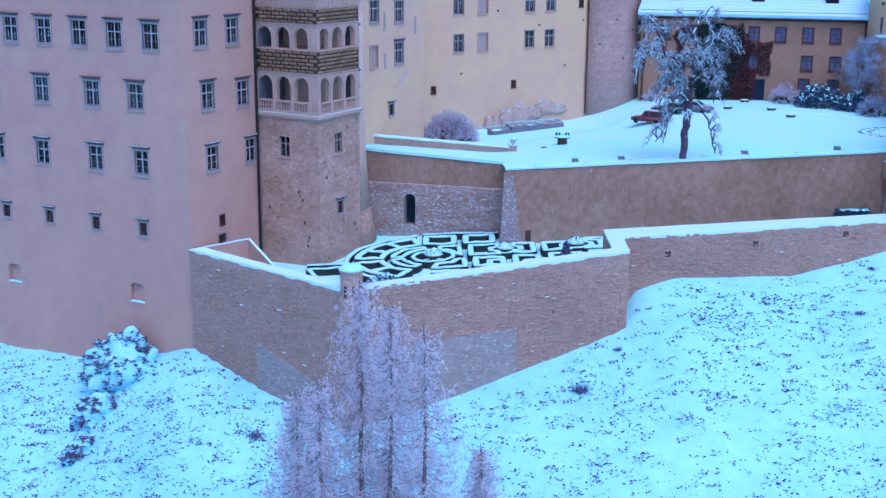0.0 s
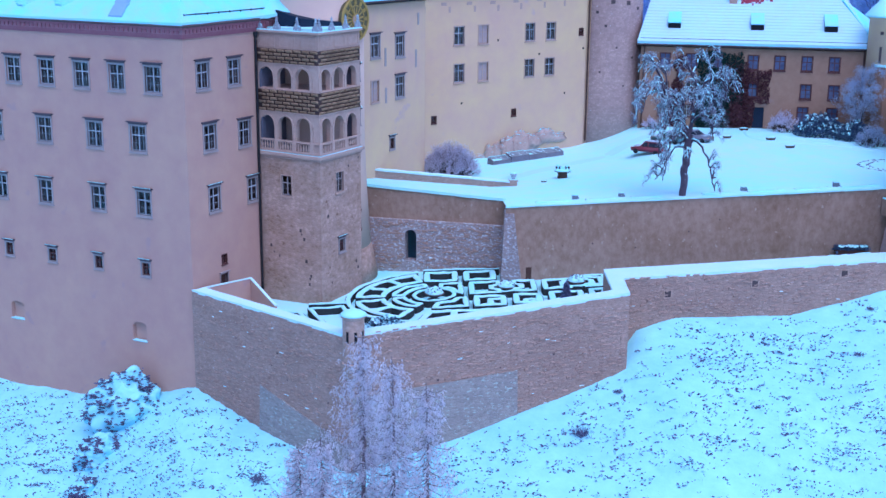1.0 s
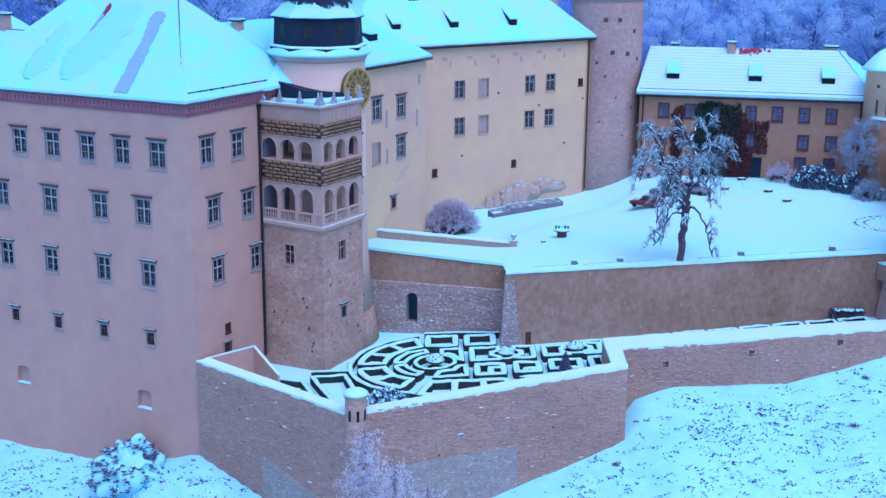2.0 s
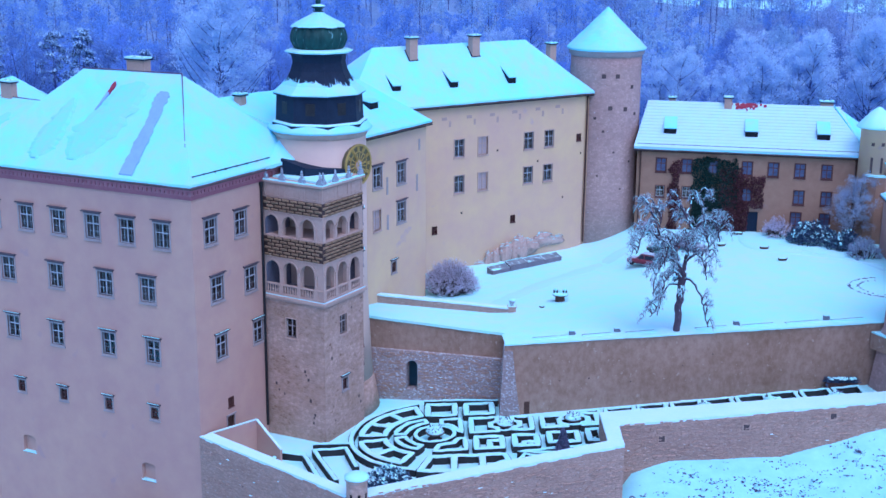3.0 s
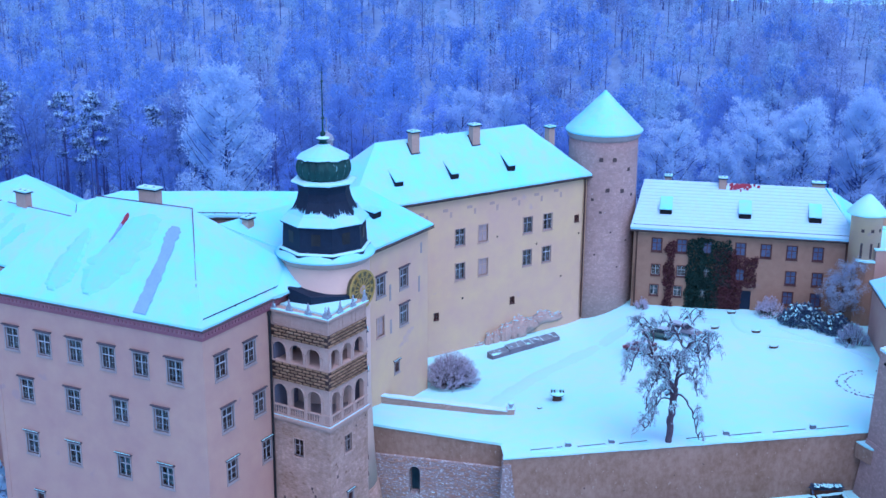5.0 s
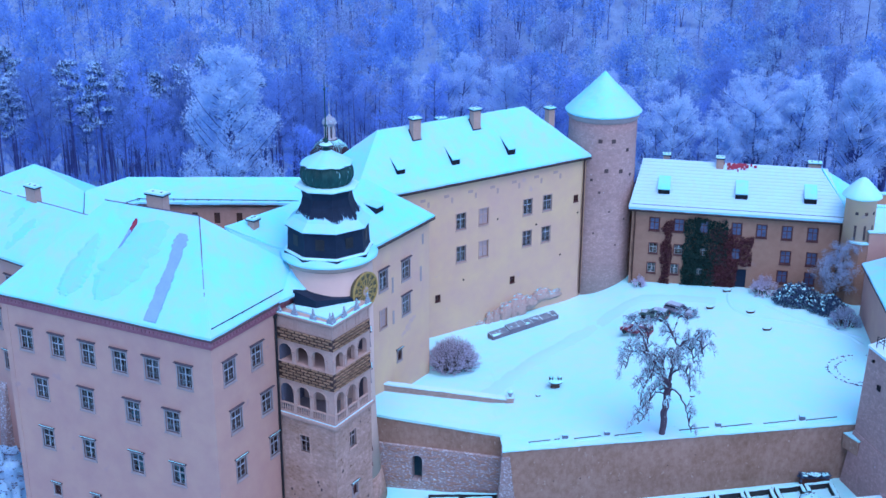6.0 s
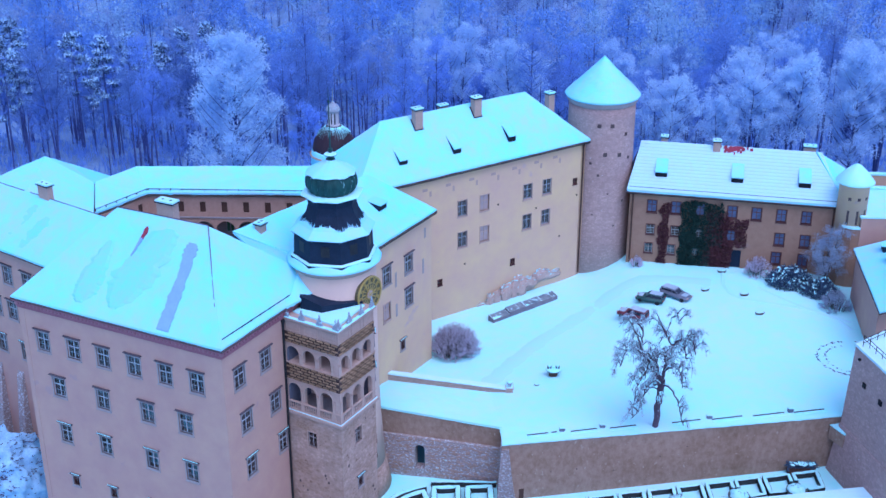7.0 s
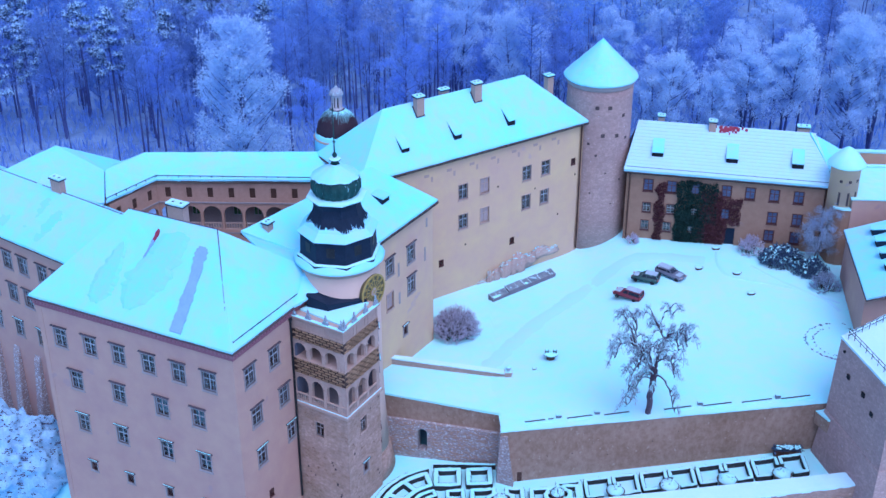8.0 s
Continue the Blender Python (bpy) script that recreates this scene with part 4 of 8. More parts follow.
for p, q in ((LL, LC), (LC, LR)):
    m = along(p, q)
    length = math.hypot(q[0] - p[0], q[1] - p[1])
    for k in range(4):
        share("finial", FINIAL, clock_tower, m @ Matrix.Translation((length * (k + (0.12 if k == 0 else -0.1 if k == 3 else 0)) / 3, 0.05, 26.22)) @ Matrix.Scale(1.12, 4), "carved stone crest finial")
# lead gutter between the attic and the drum
bm = bmesh.new()
prism(bm, [at(LL, (0.7, 0.6), 2.5), at(LC, (-0.5, 1.0), 4.2), at(LR, (-1, 0.25), 1.2), (-10.5, 131.0), (-17.0, 131.5)], 26.2, lambda x_, y_: 26.7 + 1.3 * smoothstep(-12.5, -17.0, x_))
part("lead_roof", bm, SLATE, clock_tower, "dark lead roof behind the parapet")

# the clock
clock_a = radians(-34)
CM = Matrix.Translation((DR[0] + 4.98 * math.cos(clock_a), DR[1] + 4.98 * math.sin(clock_a), 26.9)) @ Matrix.Rotation(clock_a, 4, "Z") @ Matrix.Rotation(radians(90), 4, "Y")


def disc(bm, r0, r1, z0, z1, m, n=48):
    ring = [[bm.verts.new(m @ Vector((r * math.cos(2 * math.pi * i / n), r * math.sin(2 * math.pi * i / n), z))) for i in range(n)] for r, z in ((r0, z0), (r1, z0), (r1, z1), (r0, z1))]
    for a, b in zip(ring, ring[1:] + ring[:1]):
        for i in range(n):
            bm.faces.new((a[i], a[(i + 1) % n], b[(i + 1) % n], b[i]))


bm = bmesh.new()
disc(bm, 0.01, 2.2, -0.35, 0.12, CM)
face = part("clock_face", bm, CLOCK_DARK, clock_tower, "large round clock face, dark with brass rings")
bm = bmesh.new()
disc(bm, 2.02, 2.24, 0.05, 0.2, CM)
disc(bm, 1.36, 1.46, 0.05, 0.17, CM)
disc(bm, 0.42, 0.62, 0.05, 0.18, CM)
part("brass_ring", bm, BRASS, face)
bm = bmesh.new()
for k in range(12):
    r = CM @ Matrix.Rotation(2 * math.pi * k / 12, 4, "Z")
    for o in (-0.13, 0.0, 0.13):
        box(bm, (1.52, o - 0.045, 0.1), (1.96, o + 0.045, 0.17), r)
for k in range(16):
    r = CM @ Matrix.Rotation(2 * math.pi * (k + 0.5) / 16, 4, "Z")
    box(bm, (0.66, -0.06, 0.1), (1.30, 0.06, 0.15), r)
part("dial_marks", bm, BRASS, face)
bm = bmesh.new()
box(bm, (-0.3, -0.05, 0.2), (1.75, 0.05, 0.25), CM @ Matrix.Rotation(radians(210), 4, "Z"))
box(bm, (-0.3, -0.07, 0.2), (1.15, 0.07, 0.25), CM @ Matrix.Rotation(radians(100), 4, "Z"))
part("pointer", bm, BRASS, face)
bm = bmesh.new()
disc(bm, 0.01, 0.5, 0.05, 0.22, CM, 24)
part("boss", bm, LOGGIA_STONE, face)

# spire
bm = bmesh.new()
lathe(bm, [(4.92, 29.75), (5.12, 30.1), (5.2, 30.3), (5.2, 30.5), (4.8, 30.6)], 48, DR)
part("cornice", bm, LOGGIA_STONE, clock_tower, smooth=True)
bm = bmesh.new()
lathe(bm, [(5.0, 30.36), (5.4, 30.38), (5.56, 30.5), (5.42, 30.7), (5.0, 31.0), (4.6, 31.25)], 72, DR)
for v in bm.verts:
    k = noise.noise(Vector((v.co.x, v.co.y, 4.0)) * 0.8) + 0.5 * noise.noise(v.co * 2.2)
    v.co += Vector((v.co.x - DR[0], v.co.y - DR[1], 0)).normalized() * 0.14 * k + Vector((0, 0, 0.06 * k))
part("snow_cover", bm, SNOW_ROOF, clock_tower, "sheet of snow on the drum's cornice", smooth=True)
T8 = radians(22.5 - 8)
bm = bmesh.new()
lathe(bm, [(5.1, 30.9), (5.1, 31.2), (4.72, 31.5), (4.6, 34.15)], 8, DR, T8)
lantern = part("lantern_stage", bm, SLATE, clock_tower, "dark slate-clad octagonal stage")
bm = bmesh.new()
lathe(bm, [(5.12, 31.2), (5.13, 31.27), (4.86, 31.42)], 8, DR, T8)
part("snow_cover", bm, SNOW, lantern)
bm = bmesh.new()
for k in range(8):
    r = Matrix.Translation((*DR, 0)) @ Matrix.Rotation(T8 + radians(22.5 + 45 * k), 4, "Z") @ Matrix.Rotation(radians(90), 4, "Z") @ Matrix.Translation((0, -4.27, 32.2))
    box(bm, (-0.5, -0.06, 0), (0.5, 0.1, 1.3), r)
parts("shutter", bm, IRON, lantern)
bm = bmesh.new()
lathe(bm, [(4.85, 34.1), (4.95, 34.25), (4.25, 34.8), (3.55, 35.6), (3.05, 36.6), (2.82, 37.5), (2.95, 38.2), (3.4, 38.5)], 8, DR, T8)
skirt = part("lower_dome", bm, SLATE, clock_tower)


def drift(profile, steps, ragged, seed, lobes=0):
    """Snow on a turned roof: its upper edge runs out in ragged streaks, or its lower edge does when ragged is negative."""
    bm = bmesh.new()
    rows = []
    n = len(profile) - 1
    for j, (r, z) in enumerate(profile):
        ring = []
        for i in range(steps):
            a = 2 * math.pi * i / steps
            k = (0.35 if ragged > 0 else 0.62) + 0.8 * noise.noise(Vector((math.cos(a) * 2.5, math.sin(a) * 2.5, seed))) + random.choice((0.0, 0.0, 0.15, 0.35, 0.6)) * random.random()
            rr, zz = r, z
            if ragged > 0 and j == n:
                rr, zz = r + (profile[n - 1][0] - r) * (1 - k), z + (profile[n - 1][1] - z) * (1 - k)
            if ragged < 0 and j == 0:
                rr, zz = r + (profile[1][0] - r) * k, z + (profile[1][1] - z) * k
            oct_ = 1 / math.cos(((a - T8) % (math.pi / 4)) - math.pi / 8) * math.cos(math.pi / 8) if lobes == 8 else 1 + 0.05 * abs(math.cos(5 * (a - T8)))
            ring.append(bm.verts.new((DR[0] + rr * oct_ * math.cos(a), DR[1] + rr * oct_ * math.sin(a), zz)))
        rows.append(ring)
    for p, q in zip(rows, rows[1:]):
        for i in range(steps):
            bm.faces.new((p[i], p[(i + 1) % steps], q[(i + 1) % steps], q[i]))
    if ragged < 0:
        bm.faces.new(rows[-1])
    return bm


random.seed(8)
part("snow_cover", drift([(4.85, 34.2), (5.0, 34.3), (4.98, 34.4), (4.52, 34.78), (4.08, 35.15), (3.42, 36.1)], 384, 1, 3.0, 8), SNOW_ROOF, skirt, "snow sliding off in streaks")
bm = bmesh.new()
lathe(bm, [(3.35, 38.45), (3.62, 38.52), (3.64, 38.66), (3.0, 38.85)], 8, DR, T8)
part("snow_cover", bm, SNOW, skirt)
bm = bmesh.new()
lathe(bm, [(2.5, 38.8), (2.75, 39.1), (3.02, 39.7), (3.05, 40.2), (2.85, 40.8), (2.3, 41.4), (1.4, 41.9), (0.7, 42.3), (0.5, 42.7)], 96, DR, T8, 0.07, 20)
onion = part("onion_dome", bm, COPPER, clock_tower, "green copper onion dome with ribs", smooth=True)
part("snow_cover", drift([(2.9, 41.0), (2.76, 41.2), (2.42, 41.48), (1.5, 41.97), (0.78, 42.36), (0.52, 42.6)], 288, -1, 7.0), SNOW_ROOF, onion, "snow cap on the dome")
bm = bmesh.new()
lathe(bm, [(0.35, 42.6), (0.4, 42.9), (0.72, 43.1), (0.72, 43.18), (0.2, 43.4), (0.27, 43.55), (0.3, 43.7), (0.27, 43.85), (0.1, 44.0), (0.08, 45.2), (0.22, 45.35), (0.07, 45.5), (0.06, 49.2), (0.16, 49.35), (0.05, 49.55), (0.02, 51.2)], 12, DR)
part("finial", bm, COPPER, clock_tower, "thin copper spire with balls")
bm = bmesh.new()
lathe(bm, [(0.73, 43.18), (0.68, 43.28), (0.2, 43.42)], 12, DR)
part("snow_cover", bm, SNOW, clock_tower)

# little windows where the tower meets the wing
mt = along(LR, (-9.6, 136.5))
for z in (21.6, 17.0):
    put_window("slot", clock_tower, mt, 1.0, z)
for z in (7.5, 5.4):
    put_window("small", clock_tower, mt, 1.6, z)

# drainpipes
pipe = thing("drainpipe", (*at(C0, ONE_B, 11.4), 0), "dark metal drainpipe down the plaster wall", "pipe")
bm = bmesh.new()
q = at(at(C0, ONE_B, 10.75), (0.873, -0.487), 0.16)
lathe(bm, [(0.14, -0.6), (0.14, 25.4), (0.24, 25.7), (0.24, 26.0)], 8, q)
part("pipe", bm, IRON, pipe)
for (x, y), z0, z1, owner in ((at(at(PR, ONE_P, -0.5), IN_P, -0.2), 6.0, 27.9, "palace range"), (at(at(OA, ONE_O, 0.5), IN_O, -0.2), 7.5, 20.0, "ochre outbuilding"), (at(at(OB, ONE_O, -0.6), IN_O, -0.2), 7.5, 20.0, "ochre outbuilding")):
    pipe = thing("drainpipe", (x, y, z0), "brown metal drainpipe at the end of the " + owner, "pipe")
    bm = bmesh.new()
    lathe(bm, [(0.11, z0), (0.11, z1 - 0.5), (0.2, z1 - 0.2), (0.2, z1)], 8, (x, y))
    part("pipe", bm, WOOD, pipe)
# ---------------------------------------------------------------- trees


def frosty(m, through=0.5):
    """Lets part of the light pass through the thin frosted twigs."""
    nt = m.node_tree
    bsdf = nt.nodes["Principled BSDF"]
    tr, mx = nt.nodes.new("ShaderNodeBsdfTranslucent"), nt.nodes.new("ShaderNodeMixShader")
    nt.links.new(bsdf.inputs["Base Color"].links[0].from_socket, tr.inputs[0])
    mx.inputs[0].default_value = through
    nt.links.new(bsdf.outputs[0], mx.inputs[1])
    nt.links.new(tr.outputs[0], mx.inputs[2])
    nt.links.new(mx.outputs[0], nt.nodes["Material Output"].inputs[0])
    return m


# Blue haze of distance is put into these frost colours, paler farther off.
HAZY_FROST = frosty(surface("hazy_forest_frost", (0.20, 0.32, 0.66), (0.32, 0.49, 0.88), 0.05, 0.6, 0.85, 0, vary=0.22))
FAR_HAZE_FROST = [frosty(surface("far_haze_frost", (0.22, 0.39, 0.76), (0.30, 0.50, 0.89), 0.03, 0.3, 0.85, 0)), frosty(surface("far_haze_frost_pale", (0.38, 0.56, 0.77), (0.47, 0.68, 0.85), 0.03, 0.3, 0.85, 0)), frosty(surface("far_haze_frost_lilac", (0.31, 0.42, 0.66), (0.40, 0.52, 0.77), 0.03, 0.3, 0.85, 0))]
BRIGHT_FROST = frosty(surface("bright_frost", (0.47, 0.64, 0.90), (0.63, 0.81, 0.96), 0.08, 0.8, 0.85, 0))
FROST_PINK = frosty(surface("larch_frost", (0.59, 0.505, 0.56), (0.80, 0.775, 0.855), 0.12, 1.5, 0.85, 0))
FROST_TREE = frosty(surface("yard_frost", (0.36, 0.43, 0.58), (0.52, 0.64, 0.79), 0.2, 1.5, 0.8, 0))
FROST_LILAC = frosty(surface("bush_frost", (0.60, 0.57, 0.72), (0.74, 0.72, 0.84), 0.3, 2.0, 0.85, 0))
LARCH_BARK = surface("larch_bark", (0.15, 0.115, 0.13), (0.24, 0.19, 0.21), 0.8, 8.0, 0.9, 0.4)
# Bark lifted towards blue: haze put into its colour.
HAZY_BARK = surface("hazy_bark", (0.05, 0.065, 0.18), (0.10, 0.13, 0.32), 0.2, 3.0, 0.9, 0)
# Needle colour lifted towards blue for haze; near shrubs share it.
PINE = surface("pine_needles", (0.035, 0.07, 0.14), (0.08, 0.13, 0.21), 0.3, 3.0, 0.9, 0)
PINE_SNOW = surface("pine_snow", (0.38, 0.60, 0.85), (0.46, 0.70, 0.92), 0.3, 3.0, 0.8, 0)


class Soup:
    """Loose geometry collected in lists, for meshes with many small faces."""

    def __init__(self):
        self.v, self.f = [], []

    def tube(self, pts, radii, sides=4):
        n0 = len(self.v)
        for i, (p, r) in enumerate(zip(pts, radii)):
            d = (pts[min(i + 1, len(pts) - 1)] - pts[max(i - 1, 0)]).normalized()
            a = d.cross(Vector((0.31, 0.17, 0.93))).normalized() if abs(d.z) < 0.95 else Vector((1, 0, 0))
            b = d.cross(a)
            for k in range(sides):
                t = 2 * math.pi * k / sides
                self.v.append(p + a * (r * math.cos(t)) + b * (r * math.sin(t)))
        for i in range(len(pts) - 1):
            for k in range(sides):
                j = (k + 1) % sides
                self.f.append((n0 + i * sides + k, n0 + i * sides + j, n0 + (i + 1) * sides + j, n0 + (i + 1) * sides + k))

    def blade(self, p, d, w):
        """A thin two-sided twig: a narrow kite."""
        a = d.cross(Vector((random.uniform(-1, 1), random.uniform(-1, 1), random.uniform(-1, 1))))
        if a.length < 1e-4:
            return
        a = a.normalized() * w
        n = len(self.v)
        self.v += [p, p + d * 0.45 + a, p + d, p + d * 0.45 - a]
        self.f.append((n, n + 1, n + 2, n + 3))

    def spike(self, p, d, w):
        """A thin twig as one narrow triangle."""
        a = d.cross(Vector((random.uniform(-1, 1), random.uniform(-1, 1), random.uniform(-1, 1))))
        if a.length < 1e-4:
            return
        a = a.normalized() * w
        n = len(self.v)
        self.v += [p - a, p + a, p + d]
        self.f.append((n, n + 1, n + 2))

    def clump(self, p, r, flat=0.6):
        """A small uneven lump."""
        n = len(self.v)
        k = 6
        turn = random.random() * 6
        self.v.append(p + Vector((0, 0, r * flat)))
        for i in range(k):
            a = turn + 2 * math.pi * i / k
            s = r * random.uniform(0.75, 1.2)
            self.v.append(p + Vector((math.cos(a) * s, math.sin(a) * s, random.uniform(-0.1, 0.1) * r)))
        self.v.append(p - Vector((0, 0, r * flat * 0.7)))
        for i in range(k):
            j = (i + 1) % k
            self.f.append((n, n + 1 + i, n + 1 + j))
            self.f.append((n + k + 1, n + 1 + j, n + 1 + i))

    def add(self, other, m):
        n = len(self.v)
        self.v += [m @ p for p in other.v]
        self.f += [tuple(i + n for i in f) for f in other.f]

    def mesh(self, name, material):
        me = bpy.data.meshes.new(name)
        me.from_pydata([tuple(p) for p in self.v], [], self.f)
        me.materials.append(material)
        me.update()
        return me


def rand_dir(up=0.0):
    a, z = random.uniform(0, 2 * math.pi), random.uniform(-1, 1)
    s = math.sqrt(1 - z * z)
    return Vector((s * math.cos(a), s * math.sin(a), z + up)).normalized()


def tree_thing(name, wood, frost, bark, frosting, label, category, group=""):
    t = thing(name, (0, 0, 0), label, category, group)
    o = new("trunk", wood.mesh("trunk", bark))
    o.parent = t
    c = new("crown", frost.mesh("crown", frosting))
    c.parent = t
    return t


# ---- the wood behind the castle: nearer trees one by one


def puff(frost, c, r, n, width, up=0.25):
    """A soft tuft of fine frosted twigs gathered about one point."""
    for _ in range(n):
        d = rand_dir(up)
        frost.spike(c + d * r * random.random() ** 0.6, (rand_dir(0.45) + d * 0.5) * r * random.uniform(0.16, 0.36), width * random.uniform(0.8, 1.5))


def plumed(height, spread, limbs, tufts, r, n, width, low=0.3, stems=1, steep=1.0, thick=0.011, sides=5, taper=0.6):
    """A bare tree whose steep limbs end in plumes of hoar frost: wood and frost."""
    wood, frost = Soup(), Soup()
    for s in range(stems):
        a0 = s * 6.28 / stems + random.random()
        out = 0.0 if stems == 1 else spread * 0.45
        top = height * (1.0 if s == 0 else random.uniform(0.78, 0.95))
        trunk = [Vector((math.cos(a0) * out * (k / 7) ** 1.3, math.sin(a0) * out * (k / 7) ** 1.3, top * 0.93 * k / 7)) + Vector((random.uniform(-1, 1), random.uniform(-1, 1), 0)) * 0.02 * k for k in range(8)]
        wood.tube(trunk, [height * thick * (1 - 0.85 * k / 7) for k in range(8)], sides)
        puff(frost, trunk[7], r, n, width)
        for i in range(limbs // stems):
            t = low + (0.97 - low) * (i + random.random()) / (limbs // stems)
            k = min(6, int(t * 7))
            base = trunk[k].lerp(trunk[k + 1], t * 7 - k)
            a = i * 2.4 + random.uniform(-0.5, 0.5) + s
            v = (t - low) / (1 - low)
            reach = spread * (0.45 + 0.75 * math.sin(math.pi * min(1.0, 0.22 + 0.78 * v)) ** taper) * random.uniform(0.6, 1.05) * (1.05 - 0.45 * v)
            rise = reach * steep * random.uniform(0.5, 1.2)
            pts = [base + Vector((math.cos(a + q * 0.25) * reach * q, math.sin(a + q * 0.25) * reach * q, rise * q * (0.75 + 0.25 * q))) for q in (0.0, 0.35, 0.7, 1.0)]
            r0 = height * thick * 0.36 * (1.15 - t * 0.7)
            wood.tube(pts, [r0, r0 * 0.75, r0 * 0.45, r0 * 0.15], 3)
            for j in range(tufts):
                q = 0.3 + 0.7 * (j + random.random()) / tufts
                m = min(2, int(q * 3))
                c = pts[m].lerp(pts[m + 1], min(1.0, q * 3 - m)) + rand_dir(0.3) * r * random.uniform(0.2, 1.1)
                puff(frost, c, r * random.uniform(0.6, 1.15), n, width)
    return wood, frost


random.seed(11)
kinds = []
MANY = "frosted trees behind the castle"
for h, sp, lb, tf, lo, st in ((24, 3.4, 18, 2, 0.45, 1), (27, 3.0, 18, 2, 0.55, 1), (21, 4.2, 20, 3, 0.38, 2), (25, 3.0, 16, 2, 0.5, 1), (18, 4.0, 18, 3, 0.3, 1)):
    w, f = plumed(h, sp, lb + 6, tf, 1.15, 84, 0.06, lo, st, thick=0.0095)
    kinds.append((tree_thing("frosted_tree", w, f, HAZY_BARK, HAZY_FROST, "slim bare deciduous tree with hoar frost, tinted blue for haze", "tree", MANY), h))
for h, sp, lb, st, stp, lo in ((27, 5.3, 66, 1, 1.15, 0.22), (23, 5.2, 45, 3, 1.1, 0.4), (22, 4.3, 40, 2, 1.25, 0.4)):
    w, f = plumed(h, sp, lb, 4, 1.15, 150, 0.055, lo, st, stp, thick=0.0125)
    kinds.append((tree_thing("frosted_tree", w, f, HAZY_BARK, BRIGHT_FROST, "large bare tree white with thick hoar frost plumes", "tree", MANY), h))
spots = [(-33.5, 187, 5, 1.42), (37, 203, 6, 1.05), (46.5, 203, 7, 0.9), (59.5, 206, 7, 1.25), (70, 205, 5, 1.08), (11.8, 219, 7, 1.1), (52.6, 206, 6, 1.2), (30, 212, 4, 1.0), (65, 216, 3, 1.05), (76, 208, 6, 1.15), (-24, 205, 4, 0.9), (-45, 199, 2, 0.9), (82, 204, 5, 1.0), (-10, 216, 2, 0.85), (22, 228, 2, 0.9), (-55, 206, 1, 0.9), (-16, 231, 2, 1.0), (2, 238, 7, 1.1), (-44, 225, 3, 1.05), (-66, 236, 3, 1.1), (34, 240, 7, 1.0), (58, 236, 6, 1.0), (80, 238, 7, 1.05), (-31, 250, 1, 1.0), (-78, 248, 1, 1.0), (16, 256, 6, 1.0), (47, 258, 7, 1.0), (-52, 262, 3, 1.1), (-6, 268, 7, 1.1), (72, 262, 6, 1.1)]
first = set()


def stand(k, x, y, s, turn, z=None):
    t, h = kinds[k]
    m = Matrix.Translation((x, y, ground_z(x, y) - 0.4 if z is None else z)) @ Matrix.Rotation(turn, 4, "Z") @ Matrix.Scale(s, 4)
    if k in first:
        loc, rot, sc = m.decompose()
        c = copy_thing(t, Matrix.LocRotScale(loc, rot, None))
        c.scale = (s, s, s * random.uniform(0.92, 1.1))
    else:
        t.matrix_basis = m
        first.add(k)


for x, y, k, s in spots:
    stand(k, x, y, s, random.random() * 6.28)
for i in range(135):
    x = random.uniform(-105, 105)
    y = random.uniform(207, 275)
    if abs(x) / y > 0.44 or any((x - p[0]) ** 2 + (y - p[1]) ** 2 < 20 for p in spots):
        continue
    stand(random.randrange(5), x, y, random.uniform(0.7, 1.1), random.random() * 6.28)

# ---- the wood farther off: one stand
random.seed(12)
low_kinds = []
for h, sp, lb, lo, st in ((23, 3.8, 13, 0.42, 1), (26, 3.0, 12, 0.5, 1), (19, 4.6, 15, 0.3, 2), (24, 2.8, 11, 0.5, 1), (22, 5.0, 17, 0.28, 2)):
    low_kinds.append(plumed(h, sp * 1.15, lb + 2, 2, 1.9, 34, 0.16, lo, st, thick=0.0085, sides=3))
far_wood, far_haze_frost = Soup(), [Soup(), Soup(), Soup()]
for i in range(1080):
    y = 268 + 390 * (i / 1080) ** 1.15 + random.uniform(-8, 8)
    x = random.uniform(-0.42, 0.42) * y
    w, f = random.choice(low_kinds)
    s = random.uniform(0.7, 1.2)
    m = Matrix.Translation((x, y, ground_z(x, y) - 0.5)) @ Matrix.Rotation(random.random() * 6.28, 4, "Z") @ Matrix.Diagonal((s, s, s * random.uniform(0.9, 1.15), 1))
    far_wood.add(w, m)
    # Haze tint of the crowns by patches, turning lilac towards +x.
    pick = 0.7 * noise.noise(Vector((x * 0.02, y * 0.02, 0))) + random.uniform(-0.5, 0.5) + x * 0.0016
    far_haze_frost[0 if pick < 0.0 else 1 if pick < 0.3 else 2].add(f, m)
far = thing("forest", (0, 330, 0), "frost-covered bare woodland on the far hillside", "forest", kind="stuff")
for n, s, mt_ in (("trunks", far_wood, HAZY_BARK), ("crowns", far_haze_frost[0], FAR_HAZE_FROST[0]), ("crowns", far_haze_frost[1], FAR_HAZE_FROST[1]), ("crowns", far_haze_frost[2], FAR_HAZE_FROST[2])):
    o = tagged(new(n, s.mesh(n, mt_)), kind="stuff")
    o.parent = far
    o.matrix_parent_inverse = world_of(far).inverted()

